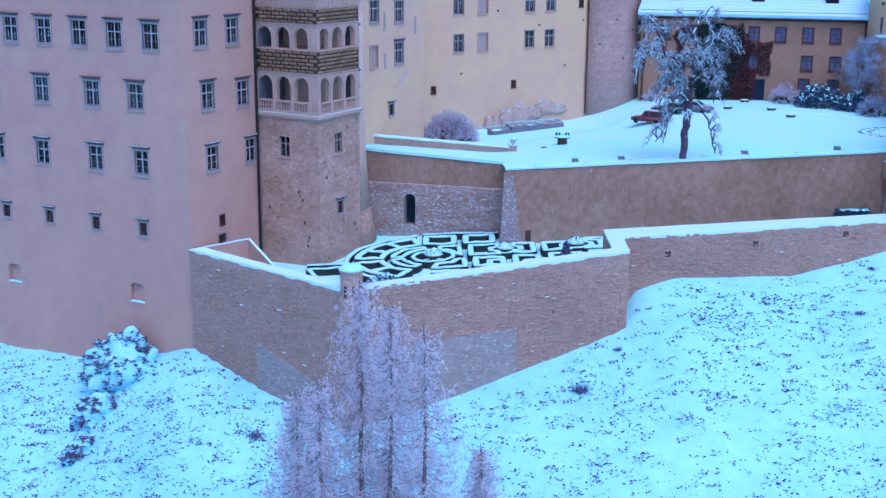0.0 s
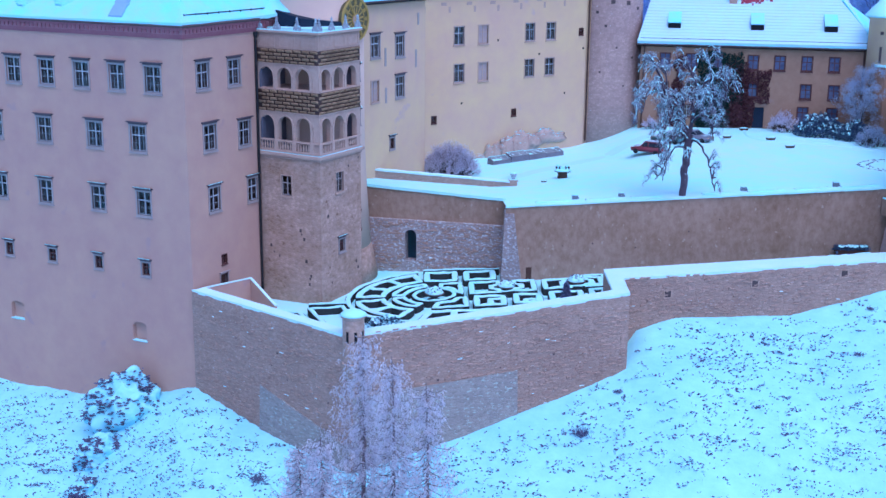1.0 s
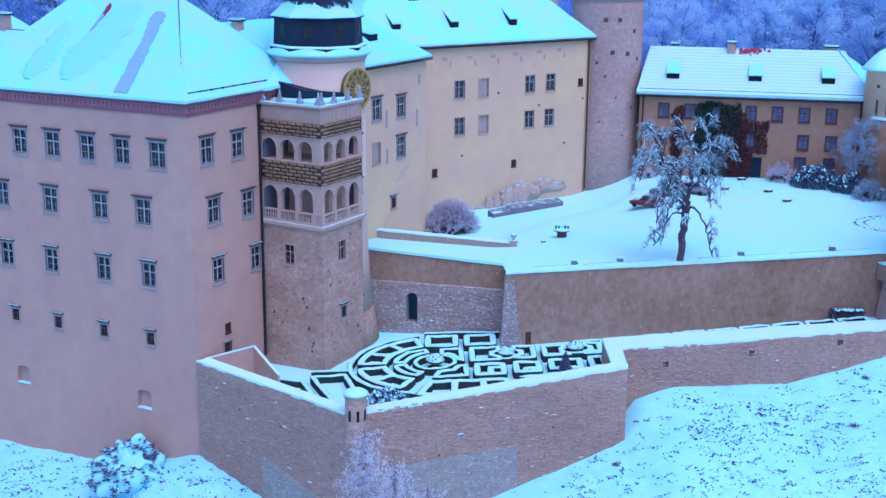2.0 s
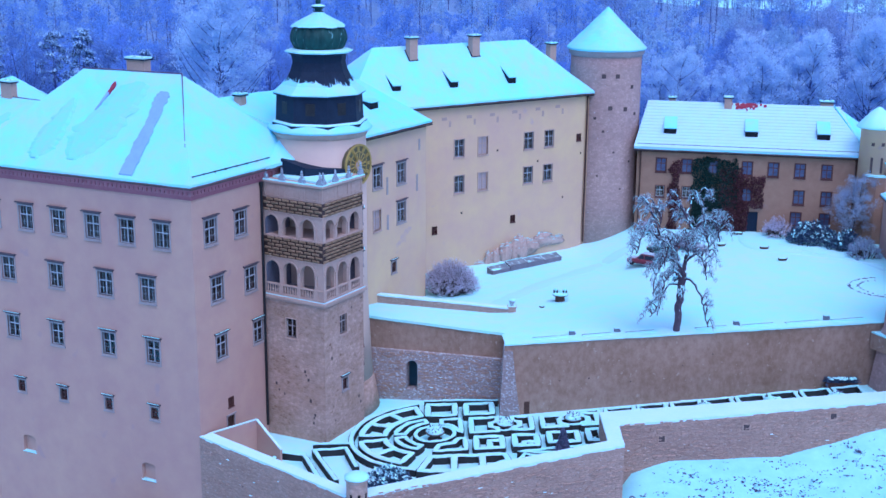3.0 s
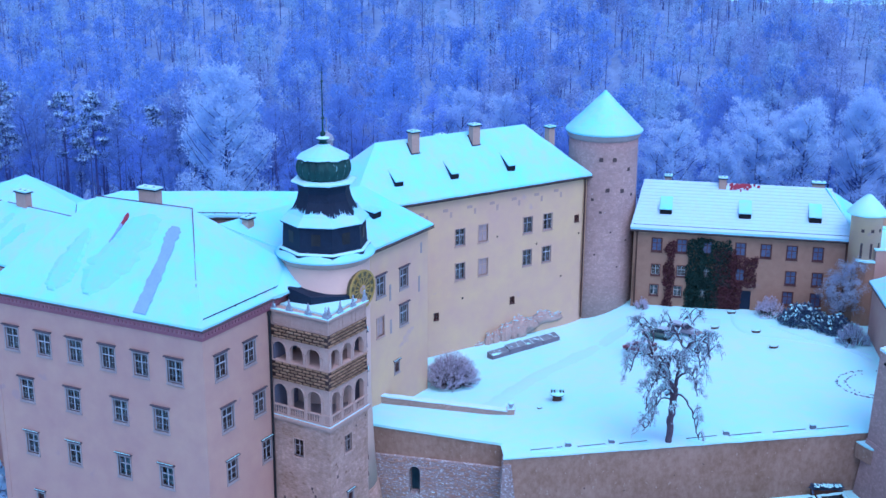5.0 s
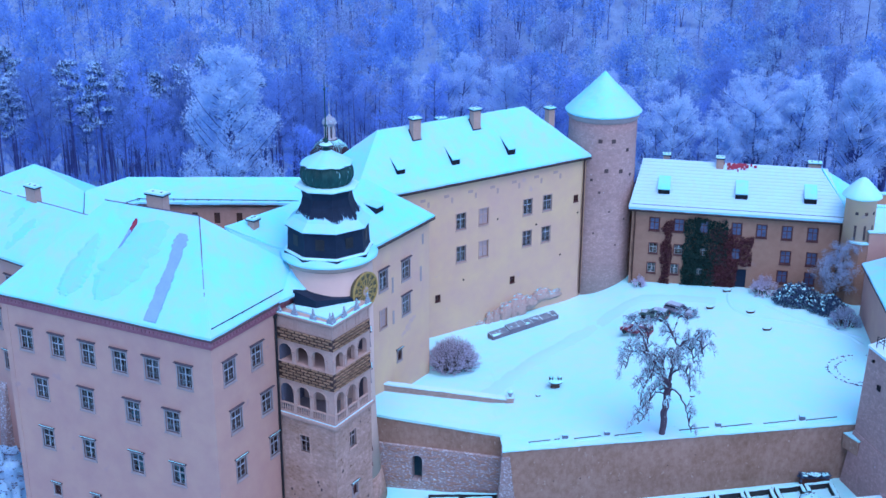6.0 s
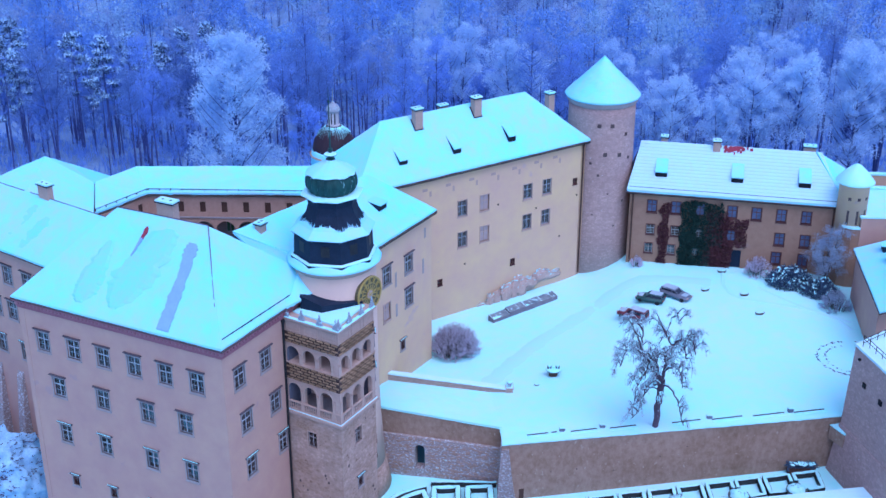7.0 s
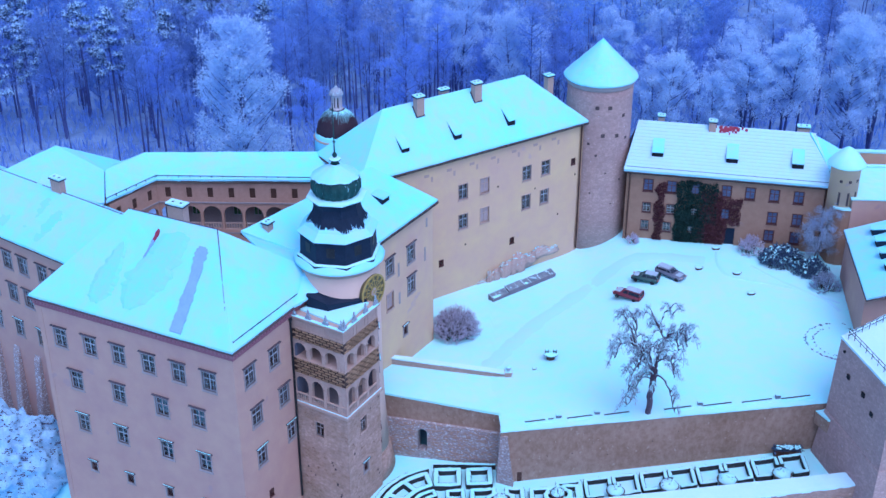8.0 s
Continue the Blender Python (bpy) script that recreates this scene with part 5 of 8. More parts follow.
# ---- saplings and brush under the trees
random.seed(14)
brush = Soup()
for i in range(8500):
    y = 195 + 330 * random.random() ** 1.9
    x = random.uniform(-0.45, 0.45) * y
    p = Vector((x, y, ground_z(x, y)))
    for k in range(4):
        brush.blade(p + rand_dir() * 0.6, Vector((random.uniform(-1, 1), random.uniform(-1, 1), random.uniform(1.2, 3.2))), random.uniform(0.05, 0.16))
o = tagged(new("undergrowth", brush.mesh("undergrowth", HAZY_FROST)), "frosted brushwood on the forest floor", "undergrowth", kind="stuff")
random.seed(16)
poles = Soup()
for i in range(110):
    y = random.uniform(200, 300)
    x = random.uniform(-0.43, 0.43) * y
    p = Vector((x, y, ground_z(x, y) - 0.3))
    h, lean = random.uniform(11, 24), Vector((random.uniform(-0.8, 0.8), random.uniform(-0.8, 0.8), 0))
    r = random.uniform(0.09, 0.24)
    poles.tube([p, p + lean * 0.4 + Vector((0, 0, h * 0.5)), p + lean + Vector((0, 0, h))], [r, r * 0.75, r * 0.2], 4)
    for j in range(9):
        b = p + lean * 0.8 + Vector((0, 0, h * random.uniform(0.55, 0.97)))
        d = rand_dir(0.5) * random.uniform(1.0, 2.6)
        poles.tube([b, b + d * 0.6, b + d], [r * 0.25, r * 0.16, r * 0.05], 3)
o = tagged(new("tree_trunks", poles.mesh("tree_trunks", HAZY_BARK)), "thin dark bare trunks crowded in the wood", "tree trunks", kind="stuff")

# ---- pines with snow on their crowns
random.seed(15)


def pine(h):
    wood, dark, snow = Soup(), Soup(), Soup()
    wood.tube([Vector((0, 0, 0)), Vector((0.2, 0, h * 0.5)), Vector((0, 0.2, h * 0.95))], [0.28, 0.2, 0.06], 5)
    for i in range(22):
        z = h * (0.5 + 0.5 * i / 22)
        a, r = i * 2.4, h * 0.15 * (1.15 - 0.8 * (i / 22)) * random.uniform(0.7, 1.1)
        tip = Vector((math.cos(a) * r, math.sin(a) * r, z + 0.3))
        wood.tube([Vector((0, 0, z)), tip], [0.07, 0.02], 3)
        for j in range(4):
            c = Vector((0, 0, z)).lerp(tip, 0.45 + 0.6 * random.random()) + rand_dir() * 0.5
            for _ in range(20):
                dark.blade(c + rand_dir() * 0.35, rand_dir(0.2) * random.uniform(0.5, 0.9), 0.07)
            if random.random() < 0.85:
                for _ in range(20):
                    snow.blade(c + Vector((random.uniform(-0.55, 0.55), random.uniform(-0.55, 0.55), random.uniform(0.2, 0.5))), rand_dir() * random.uniform(0.3, 0.7), 0.12)
    return wood, dark, snow


pw, pd, ps = pine(25)
pine_tree = thing("pine_tree", (0, 0, 0), "tall dark pine with snow clumps on its boughs", "tree", "pines in the wood")
for n, s, mt_ in (("trunk", pw, HAZY_BARK), ("needles", pd, PINE), ("snow", ps, PINE_SNOW)):
    o = new(n, s.mesh(n, mt_))
    o.parent = pine_tree
pine_at = [(-72, 232), (-80, 224), (-86, 240), (-57, 240), (-66, 250), (-92, 262), (-50, 254), (-100, 270), (-41, 266), (-76, 262), (-60, 274), (-84, 213), (-64, 224), (-47, 238), (-90, 228), (-70, 270)]
for i, (x, y) in enumerate(pine_at):
    m = Matrix.Translation((x, y, ground_z(x, y) - 0.3)) @ Matrix.Rotation(i * 1.7, 4, "Z") @ Matrix.Scale((1.0, 0.86, 1.12, 0.94)[i % 4], 4)
    if i == 0:
        pine_tree.matrix_basis = m
    else:
        loc, rot, sc = m.decompose()
        copy_thing(pine_tree, Matrix.LocRotScale(loc, rot, None)).scale = sc

# ---- larches on the slope below the bastion
random.seed(21)


def larch(h, r):
    wood, frost = Soup(), Soup()
    wood.tube([Vector((0, 0, h * k / 6)) + Vector((0.1 * math.sin(k * 1.7), 0.1 * math.cos(k * 1.1), 0)) for k in range(7)], [0.34 * (1 - 0.93 * k / 6) for k in range(7)], 7)
    n = 230
    for i in range(n):
        t = 0.22 + 0.77 * i / n
        z = h * t
        a = i * 2.4 + random.uniform(-0.5, 0.5) + x * 0.0016
        reach = 1.08 * r * (1.06 - t) ** 0.75 * random.uniform(0.4, 1.2) + 0.3
        pts = [Vector((math.cos(a) * reach * s, math.sin(a) * reach * s, z - reach * 0.25 * math.sin(s * 2.6) + reach * 0.18 * s * s)) for s in (0, 0.35, 0.7, 1.0)]
        wood.tube(pts, [0.035, 0.028, 0.018, 0.008], 3)
        for j in range(int(3 + reach * 2.9)):
            s = 0.12 + 0.88 * random.random()
            k = min(2, int(s * 3))
            b = pts[k].lerp(pts[k + 1], s * 3 - k)
            hang = random.uniform(0.35, 1.0) * (0.5 + 0.2 * reach)
            side = rand_dir() * 0.25
            for q in range(6):
                frost.blade(b + side * q * 0.25 - Vector((0, 0, hang * q * 0.2)), Vector((random.uniform(-0.28, 0.28), random.uniform(-0.28, 0.28), -random.uniform(0.12, 0.42))), random.uniform(0.016, 0.04))
            frost.blade(b, rand_dir(0.1) * 0.35, 0.04)
    return wood, frost


for i, (x, y, top, r) in enumerate(((-6.0, 85.2, 8.3, 5.3), (-3.7, 80.3, 8.2, 4.4), (-1.35, 77.8, 7.3, 5.2), (-8.6, 80.0, 2.6, 5.6), (2.6, 80.5, -2.4, 4.2), (-10.6, 84.0, 0.2, 4.6))):
    z = ground_z(x, y) - 0.5
    w, f = larch(top - z, r)
    t = tree_thing("larch", w, f, LARCH_BARK, FROST_PINK, "slender bare larch hung with pinkish hoar frost", "tree", "larches below the bastion")
    t.matrix_basis = Matrix.Translation((x, y, z))

# ---- the old weeping tree in the yard
random.seed(5)
wood, frost, snow = Soup(), Soup(), Soup()


def bough(base, a, reach, rise, fall, r0, depth):
    pts = []
    for k in range(7):
        s = k / 6
        pts.append(base + Vector((math.cos(a) * reach * s, math.sin(a) * reach * s, rise * math.sin(min(1, s * 1.5) * math.pi / 2) - fall * max(0, s - 0.45) ** 1.5)) + rand_dir() * 0.06 * reach * s)
        a += random.uniform(-0.22, 0.22)
    wood.tube(pts, [r0 * (1 - 0.86 * k / 6) for k in range(7)], 6 if depth else 4)
    for p, q in zip(pts, pts[1:]):
        if abs((q - p).normalized().z) < 0.88 and r0 > 0.025:
            up = Vector((0, 0, r0 * 0.95))
            snow.tube([p + up, (p + q) / 2 + up * 0.9, q + up * 0.7], [r0 * 0.54, r0 * 0.5, r0 * 0.34], 4)
    if depth:
        for j in range(6):
            s = 0.25 + 0.75 * random.random()
            k = min(5, int(s * 6))
            bough(pts[k].lerp(pts[k + 1], s * 6 - k), a + random.uniform(-1.3, 1.3), reach * random.uniform(0.25, 0.5), rise * random.uniform(0.0, 0.6), fall * random.uniform(0.15, 0.55), r0 * 0.5, depth - 1)
    else:
        for j in range(7):
            k = random.randrange(6)
            b = pts[k].lerp(pts[k + 1], random.random())
            for q in range(3):
                frost.blade(b, Vector((random.uniform(-0.5, 0.5), random.uniform(-0.5, 0.5), random.uniform(-0.45, 0.4))), random.uniform(0.008, 0.018))


def limb(pts, r0, r1, n, reach=2.2, fall=5.0, first=0.35):
    """A crooked main limb through pts, snow along its upper side, hung with drooping boughs."""
    pts = [Vector(p) for p in pts]
    fine = []
    for i in range(len(pts) - 1):
        p0, p1, p2, p3 = (pts[min(max(j, 0), len(pts) - 1)] for j in (i - 1, i, i + 1, i + 2))
        for k in range(5):
            u = k / 5
            fine.append(0.5 * (2 * p1 + (p2 - p0) * u + (2 * p0 - 5 * p1 + 4 * p2 - p3) * u * u + (3 * p1 - p0 - 3 * p2 + p3) * u ** 3) + rand_dir() * 0.11)
    fine.append(pts[-1])
    m = len(fine) - 1
    radii = [0.85 * (r0 + (r1 * 1.5 - r0) * i / m) for i in range(m + 1)]
    wood.tube(fine, radii, 8)
    for i in range(m):
        if abs((fine[i + 1] - fine[i]).normalized().z) < 0.8:
            up = Vector((0, 0, radii[i] * 0.85))
            snow.tube([fine[i] + up, fine[i + 1] + up], [radii[i] * 0.8, radii[i + 1] * 0.8], 5)
    n = round(n * 0.85)
    for j in range(n):
        k = int(m * (first + (1 - first) * (j + random.random()) / n))
        k = min(m - 1, k)
        d = fine[min(m, k + 2)] - fine[max(0, k - 2)]
        a = math.atan2(d.y, d.x) + random.choice((-1, 1)) * random.uniform(0.3, 1.5)
        bough(fine[k], a, reach * random.uniform(0.6, 1.2), random.uniform(0.4, 1.4), fall * random.uniform(0.4, 1.15), max(0.095, radii[k] * 0.55), 1)


limb([(0, 0, -0.4), (0.1, 0, 2.2), (0.3, 0, 4.6), (0.45, 0.1, 6.8)], 0.52, 0.4, 5, 1.6, 3.0, 0.6)
limb([(0.42, 0.1, 6.6), (0.8, 0.2, 8.6), (1.3, 0.1, 10.4), (1.45, 0.0, 11.6), (0.5, 0.4, 13.4), (-0.6, 0.7, 15.2)], 0.33, 0.09, 17, 2.3, 4.2, 0.3)
limb([(1.42, 0.0, 11.3), (2.1, -0.5, 12.6), (3.2, -0.9, 13.2), (4.3, -0.7, 12.4), (4.8, -0.5, 10.6)], 0.22, 0.06, 16, 1.8, 5.0, 0.2)
limb([(1.35, 0.1, 10.6), (2.4, 0.9, 11.4), (3.6, 1.6, 10.6), (4.2, 1.8, 8.8)], 0.19, 0.06, 11, 1.6, 5.5)
limb([(0.5, 0.4, 13.2), (1.2, 0.9, 14.8), (2.0, 1.3, 15.2), (2.9, 1.5, 14.2)], 0.15, 0.05, 6, 1.5, 3.0)
limb([(0.3, 0.0, 6.4), (-0.5, 0.0, 8.2), (-1.6, 0.1, 9.6), (-2.7, 0.0, 10.8), (-3.5, 0.2, 13.0), (-4.6, 0.1, 14.9)], 0.31, 0.08, 19, 2.1, 4.8, 0.25)
limb([(-2.7, 0.0, 10.7), (-4.0, -0.7, 11.6), (-5.2, -1.0, 11.2), (-5.9, -0.9, 9.2)], 0.19, 0.05, 15, 1.6, 5.0, 0.2)
limb([(-1.9, 0.1, 9.8), (-2.6, 1.1, 11.2), (-2.5, 1.6, 13.2), (-3.2, 1.9, 14.2)], 0.17, 0.06, 11, 1.8, 4.5)
limb([(0.2, 0.0, 7.0), (-0.5, -0.3, 9.2), (-0.6, -0.3, 10.9)], 0.25, 0.16, 13, 2.2, 5.5, 0.2)
limb([(0.35, 0.0, 6.2), (-0.9, -0.9, 7.2), (-2.1, -1.5, 6.2), (-2.8, -1.7, 3.6), (-3.9, -1.8, 2.2)], 0.19, 0.05, 11, 1.5, 4.0, 0.3)
limb([(0.4, 0.0, 6.0), (1.4, -0.7, 6.2), (2.7, -1.0, 4.4), (3.3, -1.1, 2.6), (3.9, -1.1, 0.8)], 0.19, 0.05, 5, 1.2, 3.0, 0.55)
limb([(0.3, 0.0, 5.2), (-0.9, 0.7, 5.4), (-1.9, 0.9, 4.0), (-2.4, 0.9, 1.6)], 0.14, 0.04, 4, 1.2, 3.0, 0.5)
limb([(0.3, 0.0, 7.2), (-1.2, -1.0, 8.6), (-2.6, -1.5, 8.2), (-3.4, -1.6, 6.4), (-3.5, -1.6, 4.6)], 0.17, 0.05, 12, 1.6, 5.0, 0.25)
limb([(0.7, 0.1, 8.0), (1.7, -1.0, 9.2), (2.7, -1.4, 8.6), (3.2, -1.4, 6.4)], 0.17, 0.05, 9, 1.5, 5.0, 0.3)
limb([(-0.6, -0.3, 9.4), (-1.3, -1.2, 10.6), (-2.0, -1.8, 10.2), (-2.3, -1.9, 8.0)], 0.15, 0.05, 9, 1.6, 5.0, 0.25)
limb([(0.9, 0.2, 9.2), (0.2, -1.0, 10.8), (0.3, -1.7, 11.4), (0.5, -2.0, 9.6)], 0.14, 0.05, 9, 1.6, 4.6, 0.25)
OAK_BARK = surface("oak_bark", (0.05, 0.038, 0.06), (0.12, 0.095, 0.13), 0.8, 6.0, 0.9, 0.6, (0.42, 0.48, 0.58), 0.66, 3.5)
OAK_FROST = frosty(surface("oak_frost", (0.38, 0.38, 0.50), (0.50, 0.54, 0.66), 0.3, 1.5, 0.8, 0))
oak = tree_thing("old_tree", wood, frost, OAK_BARK, OAK_FROST, "old gnarled bare tree with drooping snow-lined boughs", "tree")
o = new("snow", snow.mesh("snow", SNOW))
o.parent = oak
oak.matrix_basis = Matrix.Translation((25.4, 131.0, 8.5)) @ Matrix.Diagonal((0.84, 0.84, 0.97, 1))

# ---- shrubs
random.seed(6)


def shrub(name, at_, r, h, n, frosting, label, blade=0.55, width=0.035, group=""):
    w, f = Soup(), Soup()
    for i in range(n):
        a, q = random.random() * 6.28, math.sqrt(random.random())
        base = Vector((math.cos(a) * r * 0.6 * q, math.sin(a) * r * 0.6 * q, 0))
        tip = Vector((math.cos(a) * r * q, math.sin(a) * r * q, h * math.sqrt(max(0.02, 1 - q * q * 0.97)) * random.uniform(0.55, 1.05)))
        mid = (base + tip) / 2 + Vector((0, 0, h * 0.05))
        w.tube([base, mid, tip], [0.035, 0.025, 0.008], 3)
        for k in range(16):
            b = mid.lerp(tip, random.random() ** 0.6)
            f.blade(b, (rand_dir(0.3) + (tip - base).normalized() * 0.4) * blade * random.uniform(0.4, 1.0), width)
    t = tree_thing(name, w, f, BARK, frosting, label, "shrub", group)
    t.matrix_basis = Matrix.Translation(at_)
    return t


shrub("shrub", (0.9, 154.5, yard_z(0.9, 154.5) - 0.1), 3.8, 4.5, 950, FROST_LILAC, "wide rounded leafless shrub with greyish frost", 0.42, 0.022)
shrub("shrub", (48.0, 174.6, 8.4), 2.3, 3.0, 120, FROST_LILAC, "frosted leafless shrub by the ochre house")
shrub("shrub", (56.6, 163.0, 8.3), 2.3, 3.0, 140, FROST_TREE, "frosted rounded shrub at the edge of the yard")
shrub("shrub", (29.6, 178.6, 8.2), 1.0, 1.6, 50, FROST_LILAC, "small frosted shrub at the tower foot")
w, f = plumed(10.5, 2.9, 34, 4, 0.75, 110, 0.028, 0.2, 2, 0.9, thick=0.013)
t = tree_thing("frosted_tree", w, f, BARK, FROST_TREE, "small bare tree white with frost by the house corner", "tree")
t.matrix_basis = Matrix.Translation((57.2, 170.5, 8.2))


def evergreen(at_, r, h, n, label, snowy=0.27):
    g, s = Soup(), Soup()
    for i in range(n):
        a, q = random.random() * 6.28, math.sqrt(random.random())
        p = Vector((math.cos(a) * r * q, math.sin(a) * r * q * 0.8, h * (1 - 0.6 * q * q) * random.uniform(0.35, 1.0)))
        for k in range(12):
            g.blade(p + rand_dir() * 0.3, rand_dir(0.1) * random.uniform(0.25, 0.5), 0.09)
        if random.random() < snowy and p.z > h * 0.35:
            if snowy > 0.5:
                s.clump(p + Vector((0, 0, 0.2)), random.uniform(0.25, 0.4), 0.5)
            for k in range(5):
                s.blade(p + Vector((random.uniform(-0.3, 0.3), random.uniform(-0.3, 0.3), 0.3)), rand_dir() * 0.38, 0.15)
    t = thing("evergreen_shrub", (0, 0, 0), label, "shrub")
    for nme, sp, mt_ in (("leaves", g, PINE), ("snow", s, SNOW)):
        o = tagged(new(nme, sp.mesh(nme, mt_)), kind="stuff")
        o.parent = t
    t.matrix_basis = Matrix.Translation(at_)


evergreen((52.0, 171.2, 8.2), 3.4, 3.4, 330, "broad dark evergreen shrub dusted with snow")
evergreen((55.6, 167.6, 8.2), 2.6, 2.9, 220, "dark evergreen shrub with snow clumps")
# ---------------------------------------------------------------- garden terrace: clipped box hedges under snow
random.seed(31)
HEDGE_H = 0.68


def hedge(paths, label, group="hedges of the knot garden"):
    """One hedge: strips of box along paths of plan points, dark clipped sides, uneven snow on top."""
    dark, snow = Soup(), Soup()
    for pts, closed, w in paths:
        line = [Vector((x, y, 0)) for x, y in pts]
        fine = []
        n = len(line)
        for i in range(n if closed else n - 1):
            p, q = line[i], line[(i + 1) % n]
            k = max(1, int((q - p).length / 0.55))
            fine += [p.lerp(q, j / k) for j in range(k)]
        if not closed:
            fine.append(line[-1])
        m = len(fine)
        rings = []
        for i, p in enumerate(fine):
            a = fine[(i - 1) % m] if closed or i else p
            b = fine[(i + 1) % m] if closed or i < m - 1 else p
            d = (b - a).normalized()
            s = Vector((d.y, -d.x, 0))
            g = GARDEN_Z(p.x, p.y)
            h = HEDGE_H * (1 + 0.14 * noise.noise(p * 0.9))
            e = w * (0.5 + 0.06 * noise.noise(p * 2.1))
            rings.append([(p - s * e, g - 0.1, h), (p + s * e, g - 0.1, h), s])
        for soup, z0, z1, grow in ((dark, 0.0, 1.0, 1.0), (snow, 0.96, 1.0, 0.93)):
            base = len(soup.v)
            for (l, g, h), (r, _, _), s in rings:
                c = (l + r) / 2
                lo, hi = (g, g + 0.1 + h) if soup is dark else (g + 0.1 + h * 0.93, g + 0.1 + h + random.uniform(0.03, 0.12))
                le, re = c + (l - c) * grow, c + (r - c) * grow
                inn = 0.0 if soup is dark else 0.12
                soup.v += [Vector((le.x, le.y, lo)), Vector((re.x, re.y, lo)), Vector((re.x + (c.x - re.x) * inn * 2, re.y + (c.y - re.y) * inn * 2, hi)), Vector((le.x + (c.x - le.x) * inn * 2, le.y + (c.y - le.y) * inn * 2, hi))]
            for i in range(m if closed else m - 1):
                j = (i + 1) % m
                for k in range(4):
                    soup.f.append((base + 4 * i + k, base + 4 * i + (k + 1) % 4, base + 4 * j + (k + 1) % 4, base + 4 * j + k))
            if not closed:
                soup.f += [(base, base + 1, base + 2, base + 3), tuple(base + 4 * (m - 1) + k for k in (3, 2, 1, 0))]
    x, y = paths[0][0][0]
    h = tagged(new("box_hedge", dark.mesh("box_hedge", HEDGE)), label, "hedge", group)
    c = new("snow_cover", snow.mesh("snow_cover", SNOW))
    c.parent = h
    return h


def rect(x0, y0, x1, y1):
    return [(x0, y0), (x1, y0), (x1, y1), (x0, y1)]


RC = (-1.0, 122.2)


def arc(r, a0, a1, n=14, c=RC):
    return [(c[0] + r * math.cos(radians(a0 + (a1 - a0) * k / (n - 1))), c[1] + r * math.sin(radians(a0 + (a1 - a0) * k / (n - 1)))) for k in range(n)]


def sector(r0, r1, a0, a1):
    return arc(r0, a0, a1, 8) + arc(r1, a1, a0, 9)


W = 0.78
IN = W / 2
ROUND_BED = "curved clipped box bed round the stone bowl, snow-topped"
hedge([(arc(2.05, 0, 345, 24), True, 0.5)], "small ring of clipped box round the stone bowl, snow-topped")
for a0, a1, cross in ((106, 177, (130, 153)), (190, 244, (218,))):
    paths = [(sector(5.25, 7.75, a0, a1), True, W)]
    for a in cross:
        paths.append(([arc(5.4, a, a, 2)[0], arc(7.6, a, a, 2)[0]], False, W))
    hedge(paths, ROUND_BED)
    hedge([(sector(3.05, 4.15, a0, a1), True, 0.62)], ROUND_BED)
hedge([(arc(8.75, 102, 258, 40), False, 0.6)], "long curved outer hedge edging the round garden")
# square beds, bitten where a bowl stands between two of them
SQUARE = "square clipped box bed topped with snow"
for x0, y0, x1, y1 in ((-2.2, 126.8, 1.55, 130.7), (2.0, 126.8, 5.6, 130.5), (10.4, 118.3, 14.05, 121.6), (14.45, 118.4, 16.5, 121.9)):
    hedge([(rect(x0 + IN, y0 + IN, x1 - IN, y1 - IN), True, W)], SQUARE)
for x0, y0, x1, y1, xm, ym in ((2.85, 117.55, 6.3, 121.2, 4.6, 119.8), (6.8, 117.8, 9.85, 121.2, 8.1, 119.0)):
    hedge([(rect(x0 + IN, y0 + IN, x1 - IN, y1 - IN), True, W), ([(xm, y0 + 0.4), (xm, ym), (x1 - 0.5, ym)], False, W)], "clipped box bed with a stepped inner hedge, snow-topped")
for x0, y0, x1, y1, side in ((2.45, 121.75, 6.0, 126.25, 1), (6.85, 121.95, 9.6, 126.2, -1), (10.0, 122.2, 13.3, 126.0, 1), (14.15, 122.5, 16.6, 126.3, -1)):
    x0, y0, x1, y1 = x0 + IN, y0 + IN, x1 - IN, y1 - IN
    ym = (y0 + y1) / 2 - 0.2
    if side > 0:
        plan = [(x0, y0), (x1, y0), (x1, ym - 0.9), (x1 - 0.75, ym - 0.5), (x1 - 0.75, ym + 0.6), (x1, ym + 1.0), (x1, y1), (x0, y1)]
    else:
        plan = [(x0, y0), (x1, y0), (x1, y1), (x0, y1), (x0, ym + 1.0), (x0 + 0.75, ym + 0.6), (x0 + 0.75, ym - 0.5), (x0, ym - 0.9)]
    hedge([(plan, True, 0.7)], "clipped box bed bitten by the round of a bowl, snow-topped")
for x, y in ((6.4, 123.8), (13.65, 124.4)):
    hedge([(arc(1.45, 0, 345, 18, (x, y)), True, 0.42)], "low ring of clipped box round a stone bowl")
hedge([([(-0.3, 125.85), (1.65, 125.9), (1.8, 122.2), (1.5, 122.6), (0.9, 124.0), (-0.3, 124.8)], True, 0.62)], "cornered box bed beside the round garden")
hedge([([(-1.0, 117.8), (2.2, 117.9), (2.1, 120.7), (1.5, 120.7), (0.9, 119.7), (-0.6, 119.1)], True, 0.66)], "cornered box bed beside the round garden")
hedge([([(-2.5, 113.2), (-1.4, 116.3), (6.0, 116.3), (6.3, 114.8), (4.6, 113.7), (0.9, 112.9)], True, W), ([(0.9, 113.2), (0.95, 116.1)], False, W), ([(3.75, 113.6), (3.75, 116.1)], False, W)], "long clipped box bed in three compartments along the bastion")
hedge([([(7.5, 116.7), (14.4, 117.6), (11.9, 116.0)], True, 0.5)], "three-cornered box bed topped with snow")
